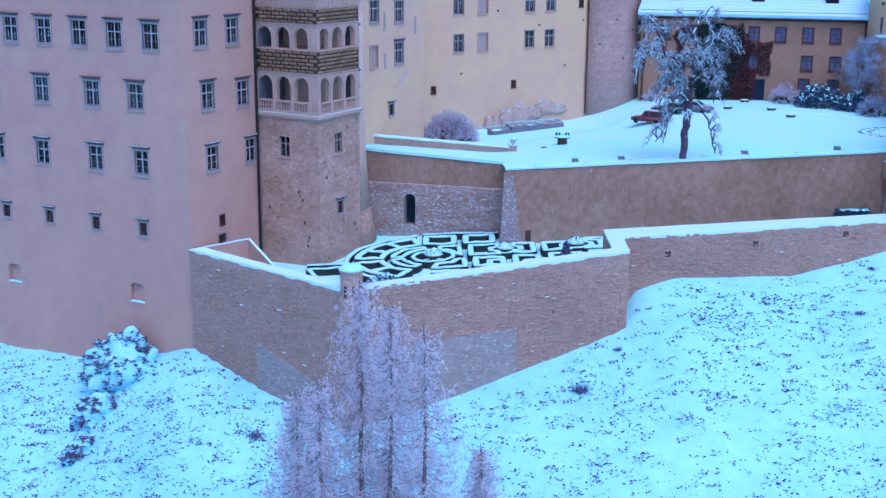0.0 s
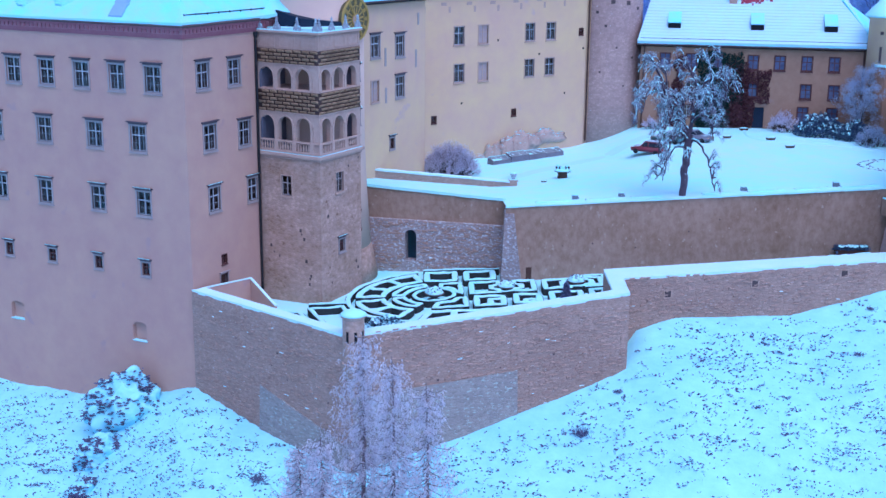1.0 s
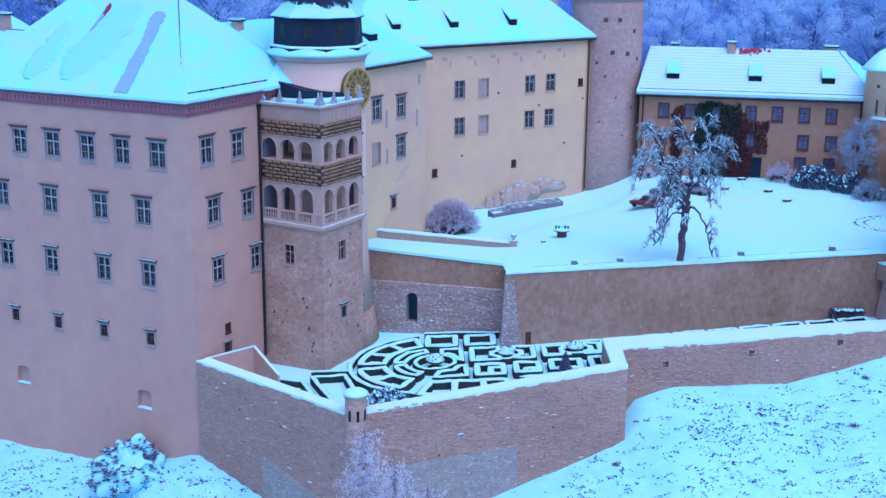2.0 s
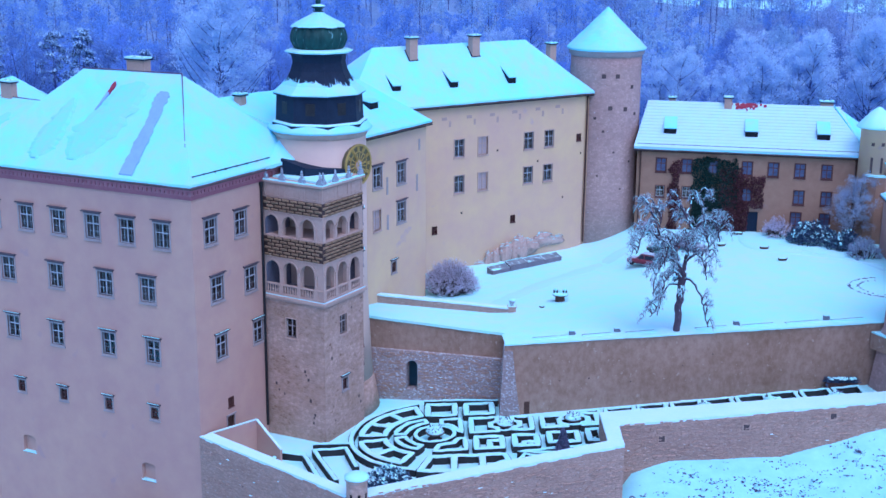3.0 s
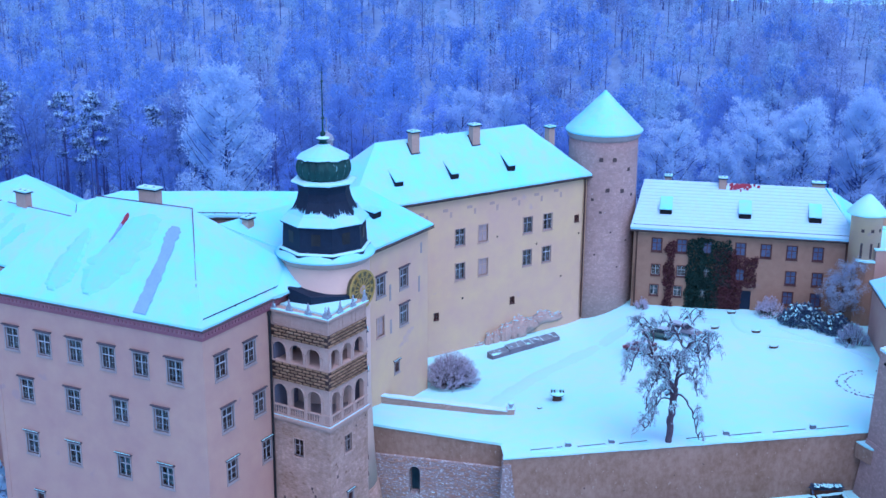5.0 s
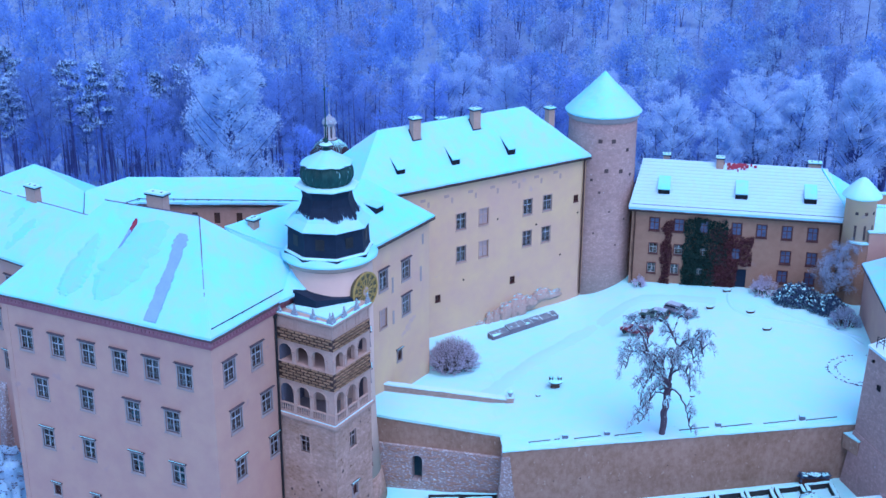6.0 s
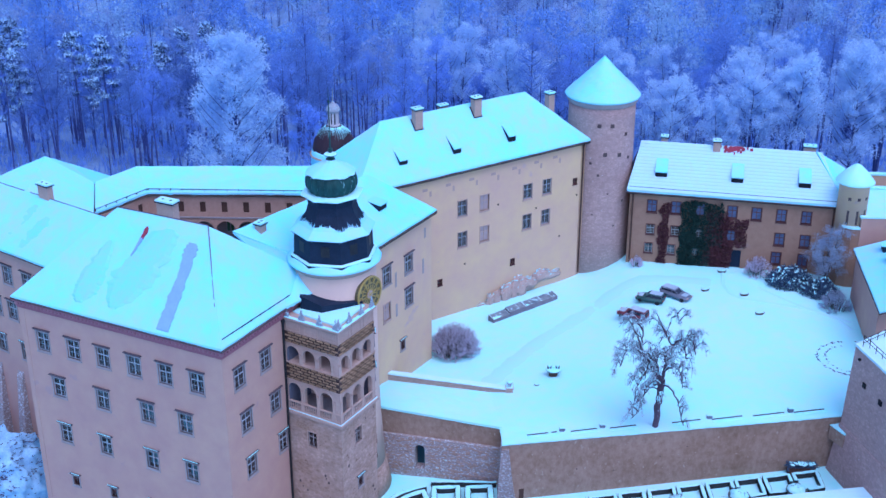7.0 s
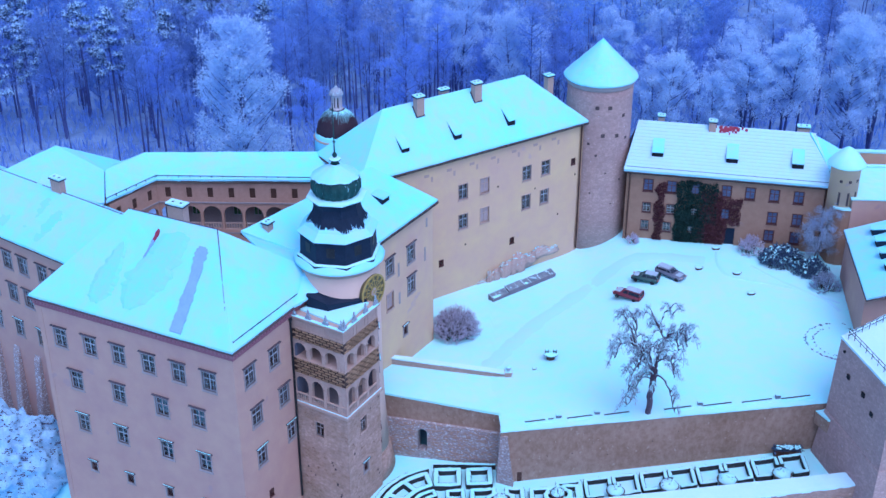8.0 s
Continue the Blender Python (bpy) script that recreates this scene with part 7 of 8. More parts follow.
def streak(parent, pts, mt_, label, lift=0.335, soft=False, place=roof_point):
    """A shallow tongue lying on the roof snow: centre line of (u, s, half width)."""
    bm = bmesh.new()
    rows = []
    fine = []
    for (u0, s0, w0), (u1, s1, w1) in zip(pts, pts[1:]):
        for k in range(8):
            fine.append(tuple(a + (b - a) * k / 8 for a, b in zip((u0, s0, w0), (u1, s1, w1))))
    fine.append(pts[-1])
    for i, (u, s, w) in enumerate(fine):
        wl, wr = (w * (1 + 0.35 * noise.noise(Vector((i * 0.5, k, u)))) for k in (0.0, 9.0))
        sides = ((-wl * 1.25, 0.16), (-wl * 0.8, 0.0), (wr * 0.8, 0.0), (wr * 1.25, 0.16)) if soft else ((-wl, 0.0), (wr, 0.0))
        rows.append([bm.verts.new(place(u + q, s, lift - low)) for q, low in sides])
    for a, b in zip(rows, rows[1:]):
        for k in range(len(a) - 1):
            bm.faces.new((a[k], a[k + 1], b[k + 1], b[k]))
    if not soft:
        ext = bmesh.ops.extrude_face_region(bm, geom=bm.faces[:])
        for v in ext["geom"]:
            if isinstance(v, bmesh.types.BMVert):
                v.co.z -= 0.25
    part("slide_track", bm, mt_, parent, label)


streak(palace, [(20.15, 0.82, 0.45), (20.3, 0.78, 0.85), (20.4, 0.66, 0.72), (20.75, 0.45, 0.72), (20.85, 0.25, 0.76), (21.0, 0.04, 0.8)], THIN_SNOW, "bluish strip where the snow slid off")
streak(palace, [(13.5, 0.88, 0.14), (13.5, 0.84, 0.24), (13.4, 0.77, 0.14)], RED_TILE, "red scrap of bare roof tile")
streak(palace, [(13.35, 0.77, 0.18), (13.2, 0.68, 0.1), (13.0, 0.6, 0.05)], THIN_SNOW, "bluish strip where the snow slid off")
streak(palace, [(9.5, 0.69, 0.2), (9.4, 0.64, 0.6), (9.4, 0.5, 1.0), (9.2, 0.3, 1.5), (8.9, 0.16, 1.1), (8.8, 0.1, 0.3)], FAINT_SNOW, "faint tongue of thinner snow", 0.315, True)
streak(palace, [(16.6, 0.9, 0.6), (16.2, 0.86, 1.6), (15.6, 0.65, 1.9), (14.4, 0.4, 2.2), (13.9, 0.22, 1.5), (13.6, 0.12, 0.4)], FAINT_SNOW, "faint tongue of thinner snow", 0.315, True)
for u, top, low, w in ((13.5, 0.8, 0.2, 0.7), (17.6, 0.7, 0.1, 1.1), (20.6, 0.86, 0.3, 0.8), (24.0, 0.75, 0.15, 1.3), (28.2, 0.82, 0.25, 0.9), (31.5, 0.7, 0.12, 1.0)):
    streak(west, [(u + 0.4, top, w * 0.4), (u + 0.3, top - 0.1, w), (u, (top + low) / 2, w * 1.1), (u - 0.3, low + 0.1, w * 0.8), (u - 0.3, low, w * 0.3)], FAINT_SNOW, "faint tongue of thinner snow", 0.38, True, west_point)

# thin courses of snow on the outbuilding's tiles
SNOW_COURSE = surface("course_snow", (0.48, 0.68, 0.86), (0.46, 0.78, 0.91), 0.3, 1.5, 0.6, 0.3)
mo = along(OA, OB)
LO = math.hypot(OB[0] - OA[0], OB[1] - OA[1])
for k in range(15):
    s0 = k / 15
    y0, z0 = -0.6 + 6.6 * s0, 20.2 + 5.95 * s0
    y1, z1 = -0.6 + 6.6 * (s0 + 1 / 15), 20.2 + 5.95 * (s0 + 1 / 15)
    x0 = -0.5 + 1.5 * s0
    x1 = LO + 0.5 - 3.4 * s0
    bm = bmesh.new()
    vs = [bm.verts.new(mo @ Vector(p)) for p in ((x0, y0, z0 + 0.42), (x1, y0, z0 + 0.42), (x1, y1, z1 + 0.37), (x0, y1, z1 + 0.37), (x0, y0, z0 + 0.3), (x1, y0, z0 + 0.3))]
    bm.faces.new(vs[:4]), bm.faces.new((vs[4], vs[5], vs[1], vs[0]))
    part("snow_course", bm, SNOW_COURSE, outbuilding)
random.seed(23)
s = Soup()
for k in range(46):
    u, d = random.gauss(15.3, 1.2), abs(random.gauss(0.1, 0.3))
    w = random.uniform(0.1, 0.24)
    y0, z0 = 5.85 - d, 26.46 - d * 0.9
    n0 = len(s.v)
    s.v += [mo @ Vector(q) for q in ((u - w, y0 - 0.18, z0 - 0.18), (u + w, y0 - 0.18, z0 - 0.18), (u + w, y0 + 0.18, z0 + 0.14), (u - w, y0 + 0.18, z0 + 0.14), (u - w, y0 + 0.18, z0 - 0.3), (u + w, y0 + 0.18, z0 - 0.3))]
    s.f += [(n0, n0 + 1, n0 + 2, n0 + 3), (n0 + 3, n0 + 2, n0 + 5, n0 + 4), (n0, n0 + 3, n0 + 4), (n0 + 1, n0 + 5, n0 + 2)]
o = tagged(new("bare_tiles", s.mesh("bare_tiles", RED_TILE)), "patch of bare red ridge tiles", kind="stuff")
o.parent = outbuilding
o.matrix_parent_inverse = world_of(outbuilding).inverted()

# small round turret and the walls beyond the outbuilding
ST = (60.4, 172.9)
side_turret = thing("side_turret", (*ST, 10), "small round plastered turret with a snowy cone", "turret")
bm = bmesh.new()
lathe(bm, [(2.2, 14.5), (2.2, 24.6), (2.5, 24.9)], 28, ST)
part("shaft", bm, PLASTER_WARM, side_turret, smooth=True)
bm = bmesh.new()
lathe(bm, [(2.7, 24.7), (2.85, 24.8), (2.8, 25.0), (1.8, 26.15), (0.75, 27.2), (0.3, 27.5), (0.03, 27.6)], 40, ST)
for v in bm.verts:
    v.co += Vector((v.co.x - ST[0], v.co.y - ST[1], 2.0)).normalized() * 0.09 * (noise.noise(v.co * 0.9) + 0.6 * noise.noise(v.co * 2.6))
part("snow_cover", bm, SNOW, side_turret, smooth=True)
# Slits are dark-coloured blocks in place of shaded openings.
bm = bmesh.new()
for a in (-120, -85, -50):
    r = Matrix.Translation((*ST, 0)) @ Matrix.Rotation(radians(a), 4, "Z")
    box(bm, (2.0, -0.16, 18.6), (2.23, 0.16, 20.8), r)
    box(bm, (2.0, -0.22, 22.4), (2.23, 0.22, 22.85), r)
parts("slit", bm, TILE, side_turret)
end_wall = thing("castle_wall", (64, 172, 6), "high plastered curtain wall capped with snow", "wall", kind="structure")
bm = bmesh.new()
prism(bm, [(58.6, 174.0), (58.9, 171.0), (60.0, 170.3), (61.2, 170.2), (61.2, 176.0), (58.9, 178.0)], 5, 18.1)
part("turret_base", bm, PLASTER_OCHRE, end_wall, "broad plastered base under the turret")
bm = bmesh.new()
prism(bm, [(58.5, 174.0), (58.8, 170.9), (60.0, 170.15), (61.2, 170.05), (61.2, 173.0), (59.5, 174.0)], 18.1, 18.4)
part("snow_cover", ruffle(bm, 0.5, 0.05), SNOW, end_wall)
bm = bmesh.new()
prism(bm, [(61.2, 170.1), (80, 168.8), (80, 184), (62.2, 184)], 5, 19.4)
prism(bm, [(61.2, 170.1), (80, 168.8), (80, 169.3), (61.2, 170.6)], 19.4, 20.0)
part("wall", bm, PLASTER, end_wall)
bm = bmesh.new()
prism(bm, [(61.25, 170.65), (80, 169.35), (80, 183), (62.2, 183)], 19.4, 19.66)
prism(bm, [(61.0, 169.95), (80, 168.65), (80, 169.4), (61.0, 170.7)], 20.0, 20.22)
part("snow_cover", ruffle(bm), SNOW, end_wall)
for y0, y1, z0, z1, mt_ in ((183.0, 183.5, 19.0, 19.75, PLASTER), (187.2, 188.0, 12.0, 20.4, PLASTER_WARM)):
    bm = bmesh.new()
    prism(bm, [(63.0, y0), (92, y0 - 2.0), (92, y1 - 2.0), (63.0, y1)], z0, z1)
    part("wall", bm, mt_, end_wall)
    bm = bmesh.new()
    prism(bm, [(62.9, y0 - 0.15), (92, y0 - 2.15), (92, y1 - 1.8), (62.9, y1 + 0.15)], z1, z1 + 0.25)
    part("snow_cover", ruffle(bm), SNOW, end_wall)
# rear slope of the outbuilding's roof running on behind the turret
snow_roof(outbuilding, [[(56.5, 180.6, 26.45), (59.7, 173.9, 20.6), (62.0, 178.6, 21.4), (61.7, 182.0, 23.2)]], 4.6, thick=0.12, inset=0.0)

# dark lean-to dormers of the gatehouse
for k in range(4):
    y = 152.6 + k * 3.6
    x = 60.6 + (y - 149.5) * 0.126
    dormer(gate, (x, y, 17.65), (0.12, 0.99), (0.99, -0.12), 1.5, 3.0, 1.0, 0.35)
# railing on the great tower
rail = thing("railing", (55, 130, 20), "thin iron railing round the tower terrace", "railing")
bm = bmesh.new()
for p, q in ((T0, T1), (T2, T0)):
    mr = along(p, q)
    L = math.hypot(q[0] - p[0], q[1] - p[1])
    n = int(L / 1.3)
    for k in range(n + 1):
        box(bm, (L * k / n - 0.03, 0.9, 20.0), (L * k / n + 0.03, 0.96, 21.0), mr)
    for z in (20.5, 20.95):
        box(bm, (0, 0.9, z), (L, 0.96, z + 0.06), mr)
part("rails", bm, IRON, rail)
# chapel dome behind the palace range
DM = (-17.3, 178.4)
WHITE_STONE = surface("white_render", (0.50, 0.46, 0.48), (0.62, 0.58, 0.60), 0.6, 4.0, 0.85, 0.2)
CUPOLA = surface("cupola_metal", (0.022, 0.012, 0.02), (0.05, 0.028, 0.038), 0.8, 6.0, 0.6, 0.3)
dome = thing("chapel_dome", (*DM, 20), "dark chapel dome with a white lantern", "dome")
bm = bmesh.new()
lathe(bm, [(3.6, 20), (3.6, 27.6), (3.8, 27.9)], 24, DM)
part("drum", bm, PLASTER_WARM, dome, smooth=True)
bm = bmesh.new()
lathe(bm, [(3.4, 27.7), (3.35, 28.6), (3.05, 30.0), (2.3, 31.3), (1.3, 32.1), (0.9, 32.3)], 24, DM)
cup = part("cupola", bm, CUPOLA, dome, "dark brown metal cupola", smooth=True)
bm = bmesh.new()
for k in range(40):
    r = Matrix.Translation((*DM, 0)) @ Matrix.Rotation(k * 2 * math.pi / 40, 4, "Z")
    w = random.uniform(0.04, 0.12)
    bm.faces.new([bm.verts.new(r @ Vector(v)) for v in ((1.2, -w, 32.22), (1.2, w, 32.22), (2.32, w * 0.8, 31.36), (2.75 + random.uniform(-0.35, 0.1), 0, 30.7))])
part("snow_streaks", bm, SNOW, cup)
bm = bmesh.new()
for k in range(8):
    r = Matrix.Translation((*DM, 0)) @ Matrix.Rotation(k * math.pi / 4, 4, "Z")
    box(bm, (0.62, -0.16, 32.2), (0.84, 0.16, 34.5), r)
lathe(bm, [(1.0, 32.2), (1.0, 32.45), (0.7, 32.5)], 8, DM)
lathe(bm, [(0.9, 34.3), (1.02, 34.55), (0.8, 34.65)], 8, DM)
part("lantern", bm, WHITE_STONE, dome, "white open lantern")
bm = bmesh.new()
lathe(bm, [(0.52, 32.4), (0.52, 34.4)], 8, DM)
part("lantern_glass", bm, DARK, dome)
bm = bmesh.new()
lathe(bm, [(1.1, 34.6), (1.12, 34.75), (0.85, 35.3), (0.3, 35.7), (0.1, 36.0), (0.05, 38.0)], 16, DM)
part("cap", bm, CREST_STONE, dome, "frosted metal cap with a thin spike")
bm = bmesh.new()
lathe(bm, [(3.7, 24.0), (3.65, 27.2), (3.5, 28.3), (3.3, 28.7), (2.9, 28.6)], 32, DM)
for v in bm.verts:
    v.co.z += 0.25 * noise.noise(v.co * 0.9)
part("snow_cover", bm, SNOW_ROOF, dome, "snow banked round the dome", smooth=True)

dome.matrix_basis = Matrix.Translation((*DM, 19.3))

# higher roof of the north-west corner
nw = thing("castle_range", (-56, 163, 20), "north-west roof of the castle deep in snow", "castle")
bm = bmesh.new()
prism(bm, [(-66, 158), (-50, 153), (-47, 166), (-60, 172)], 8, 25.5)
part("wall", bm, PLASTER, nw)
snow_roof(nw, [[(-62.9, 157.6, 30.1), (-56.5, 153.3, 29.6), (-56.0, 162.8, 32.0)], [(-56.5, 153.3, 29.6), (-49.6, 163.0, 27.95), (-56.0, 162.8, 32.0)], [(-56.5, 153.3, 29.6), (-48.3, 156.5, 25.9), (-49.6, 163.0, 27.95)], [(-56.5, 153.3, 29.6), (-49.5, 148.6, 29.0), (-48.3, 156.5, 25.9)], [(-56.0, 162.8, 32.0), (-49.6, 163.0, 27.95), (-48, 174, 24), (-62, 175, 24.0)], [(-62.9, 157.6, 30.1), (-56.0, 162.8, 32.0), (-62, 175, 24.0), (-72, 166, 24)]], 9.0)
# bare ridge tiles that show as thin dark lines
for parent, p, q in ((palace, (-38.6, 133.75, 36.55), (-26.95, 128.0, 36.65)), (palace, (-26.95, 128.0, 36.65), (-25.0, 118.5, 29.25)), (west, (-75.0, 165.4, 31.3), (-41.5, 142.3, 31.3))):
    p, q = Vector(p), Vector(q)
    random.seed(19)
    s = Soup()
    n = int((q - p).length / 0.4)
    for k in range(n):
        if noise.noise(Vector((k * 0.11, p.x, 0))) > -0.6:
            c = p.lerp(q, k / n)
            s.tube([c, p.lerp(q, (k + 0.97) / n)], [0.06, 0.06], 5)
    o = tagged(new("ridge_tiles", s.mesh("ridge_tiles", RIDGE)), "row of half-bare ridge tiles", kind="stuff")
    o.parent = parent
    o.matrix_parent_inverse = world_of(parent).inverted()

# buttresses below the west wing
bm = bmesh.new()
mq = along(QA, QB)
for u in (18.5, 23.0, 27.6):
    v = [bm.verts.new(mq @ Vector(p)) for p in ((u - 0.7, -2.2, -10), (u + 0.7, -2.2, -10), (u + 0.7, 0.2, -10), (u - 0.7, 0.2, -10), (u - 0.6, -0.35, 7.0), (u + 0.6, -0.35, 7.0), (u + 0.6, 0.2, 8.6), (u - 0.6, 0.2, 8.6))]
    for f in ((0, 1, 2, 3), (4, 5, 6, 7), (0, 1, 5, 4), (1, 2, 6, 5), (2, 3, 7, 6), (3, 0, 4, 7)):
        bm.faces.new([v[i] for i in f])
parts("buttress", bm, FROSTED, west)
for u in (18.5, 23.0, 27.6):
    bm = bmesh.new()
    rows_ = []
    for k in range(25):
        z = -8.0 + k * 15.0 / 24
        y = -2.2 + 1.85 * (z + 10) / 17
        a, b = 0.5 + 0.16 * noise.noise(Vector((u, z * 0.9, 0))), 0.5 + 0.16 * noise.noise(Vector((u, z * 0.9, 9)))
        rows_.append([bm.verts.new(mq @ Vector(p)) for p in ((u - a, y, z), (u - a * 0.8, y - 0.07, z), (u + b * 0.8, y - 0.07, z), (u + b, y, z))])
    for p, q in zip(rows_, rows_[1:]):
        for i in range(3):
            bm.faces.new((p[i], p[i + 1], q[i + 1], q[i]))
    bm.faces.new(rows_[-1])
    part("snow_crust", bm, FROSTED, west, "frosted snow clinging to the buttress face")

# stones showing in the round tower, and eaves corbels of the palace range
# Loopholes here are dark blocks; their inner shade is only colour.
bm = bmesh.new()
random.seed(41)
for a, z, s_ in ((-100, 30.6, 0.3), (-78, 30.6, 0.3), (-118, 28.0, 0.26), (-50, 29.0, 0.26), (-88, 26.0, 0.3), (-62, 25.8, 0.3), (-40, 25.0, 0.22), (-98, 22.6, 0.18), (-80, 19.5, 0.14), (-105, 16.0, 0.14), (-66, 14.0, 0.14), (-90, 11.0, 0.12), (-50, 18.0, 0.16), (-112, 24.5, 0.2)):
    a = radians(a)
    r = Matrix.Translation((*RT, 0)) @ Matrix.Rotation(a, 4, "Z")
    box(bm, (5.0, -s_, z - s_), (5.28, s_, z + s_), r)
parts("loophole", bm, TILE, round_tower, "small dark loophole")
PATCH = surface("old_plaster", (0.40, 0.28, 0.25), (0.50, 0.36, 0.31), 0.6, 4.0, 0.9, 0.3)
bm = bmesh.new()
for u, z in ((19.1, 26.3), (23.0, 26.3), (26.9, 26.4), (31.0, 26.5), (34.6, 26.6), (15.0, 26.3), (11.0, 26.3)):
    box(bm, (u - 0.42, -0.03, z - 0.22), (u + 0.42, 0.1, z + 0.2))
    box(bm, (u + 0.75, -0.025, z - 1.15), (u + 1.1, 0.1, z - 0.35))
bm.transform(along(PL, PR))
parts("plaster_patch", bm, PATCH, range_)
bm = bmesh.new()
for u, z in ((36.0, 13.2), (18.0, 13.0), (24.0, 21.2), (39.2, 19.4), (31.2, 19.0)):
    box(bm, (u - 0.14, -0.01, z - 0.14), (u + 0.14, 0.2, z + 0.14))
bm.transform(along(PL, PR))
parts("vent_hole", bm, DARK, range_)
# tall shallow strips of patched plaster on the wing
bm = bmesh.new()
for u, z0, z1 in ((u0 + 3.4, 20.5, 22.6), (u0 + 3.5, 16.2, 18.0), (u0 + 10.1, 19.8, 21.9), (u0 + 10.6, 24.8, 26.2)):
    box(bm, (u - 0.2, -0.03, z0), (u + 0.2, 0.1, z1))
bm.transform(along(E0, E1))
parts("plaster_patch", bm, TRIM, clock_wing)
# ---------------------------------------------------------------- things in the yard
CAR_RED = surface("car_paint_red", (0.13, 0.025, 0.045), (0.19, 0.04, 0.06), 1, 6, 0.35, 0, (0.42, 0.52, 0.62), 0.68, 2.2)
CAR_GREEN = surface("car_paint_green", (0.03, 0.08, 0.08), (0.05, 0.11, 0.11), 1, 6, 0.35, 0, (0.36, 0.48, 0.56), 0.66, 2.2)
CAR_BLUE = surface("car_paint_grey", (0.12, 0.14, 0.19), (0.18, 0.20, 0.26), 1, 6, 0.35, 0, (0.42, 0.52, 0.62), 0.66, 2.2)
RUBBER = surface("tyre_rubber", (0.012, 0.012, 0.014), (0.03, 0.03, 0.032), 1, 8, 0.8, 0)
CAR_GLASS = surface("car_glass", (0.02, 0.028, 0.045), (0.05, 0.06, 0.085), 1, 4, 0.12, 0)
CAR_FROST = surface("car_frost", (0.33, 0.42, 0.50), (0.48, 0.62, 0.72), 0.7, 3.0, 0.6, 0.3)
LAMP_RED = surface("tail_lamp", (0.35, 0.02, 0.02), (0.45, 0.03, 0.03), 1, 6, 0.3, 0)


def car(at_, turn, paint, label, length=4.1, width=1.75, height=1.65, van=0.0):
    """A parked car: body with wheel arches, glazed cabin, wheels, lamps, snow on roof and bonnet. Its nose points to +x."""
    t = thing("car", (0, 0, 0), label, "car", "parked cars")
    L, w, h = length / 2, width / 2, height
    bm = bmesh.new()
    side = [(-L + 0.06, 0.32), (-L, 0.55), (-L + 0.03, 0.9), (-L + 0.18, 1.0), (0.0, 1.0), (L * 0.34, 0.96), (L * 0.7, 0.87), (L - 0.16, 0.74), (L, 0.55), (L - 0.04, 0.32)]
    a = [bm.verts.new((x, -w, z)) for x, z in side]
    b = [bm.verts.new((x, w, z)) for x, z in side]
    bm.faces.new(a), bm.faces.new(b[::-1])
    for i in range(len(side)):
        j = (i + 1) % len(side)
        bm.faces.new((a[i], a[j], b[j], b[i]))
    bmesh.ops.bevel(bm, geom=bm.edges[:], offset=0.1, segments=3, affect="EDGES")
    body = part("body", bm, paint, t, smooth=True)
    bm = bmesh.new()
    lo = [(-L + 0.06, -w + 0.06), (L * 0.34, -w + 0.06), (L * 0.34, w - 0.06), (-L + 0.06, w - 0.06)]
    hi = [(-L + 0.25 - van * 0.15, -w + 0.24), (L * 0.02 + van * 0.2, -w + 0.24), (L * 0.02 + van * 0.2, w - 0.24), (-L + 0.25 - van * 0.15, w - 0.24)]
    v = [bm.verts.new((*p, 0.96)) for p in lo] + [bm.verts.new((*p, h - 0.06)) for p in hi]
    for f in ((3, 2, 1, 0), (4, 5, 6, 7), (0, 1, 5, 4), (1, 2, 6, 5), (2, 3, 7, 6), (3, 0, 4, 7)):
        bm.faces.new([v[i] for i in f])
    bmesh.ops.bevel(bm, geom=bm.edges[:], offset=0.12, segments=3, affect="EDGES")
    part("windows", bm, CAR_GLASS, t, "dark car windows")
    bm = bmesh.new()
    for p, q in zip(lo, hi):
        d = Vector((q[0] - p[0], q[1] - p[1], h - 1.02))
        base = Vector((*p, 0.96))
        vv = [bm.verts.new(base + d * k + Vector((dx, dy, 0))) for k in (0, 1) for dx, dy in ((-0.06, -0.04), (0.06, -0.04), (0.06, 0.04), (-0.06, 0.04))]
        for f in ((0, 1, 2, 3), (4, 5, 6, 7), (0, 1, 5, 4), (1, 2, 6, 5), (2, 3, 7, 6), (3, 0, 4, 7)):
            bm.faces.new([vv[i] for i in f])
    for s in (-1, 1):
        box(bm, (-0.35, s * (w - 0.15) - 0.07, 0.96), (-0.25, s * (w - 0.15) + 0.07, h - 0.06))
    cap = bmesh.new()
    prism(cap, eaves(hi, 0.1), h - 0.14, h)
    bmesh.ops.bevel(cap, geom=[e for e in cap.edges if all(v.co.z > h - 0.01 for v in e.verts)], offset=0.1, segments=3, affect="EDGES")
    top = bpy.data.meshes.new("roof")
    cap.to_mesh(top), cap.free()
    bm.from_mesh(top)
    part("roof", bm, paint, t)
    bm = bmesh.new()
    box(bm, (L * 0.5, -w + 0.3, 0.9), (L - 0.35, w - 0.35, 0.97))
    prism(bm, eaves(hi, -0.04), h, h + 0.04)
    part("snow", bm, CAR_FROST, t, "thin grey frost on roof and bonnet")
    wb = bmesh.new()
    lathe(wb, [(0.2, -0.1), (0.31, -0.11), (0.33, -0.06), (0.33, 0.06), (0.31, 0.11), (0.2, 0.1)], 16)
    wm = mesh_of("wheel", wb, RUBBER)
    rb = bmesh.new()
    lathe(rb, [(0.2, -0.115), (0.2, 0.115)], 12)
    rm = mesh_of("rim", rb, IRON)
    for x in (-L * 0.62, L * 0.64):
        for s in (-1, 1):
            m = Matrix.Translation((x, s * (w - 0.08), 0.33)) @ Matrix.Rotation(radians(90), 4, "X")
            share("rim", rm, share("wheel", wm, t, m), m)
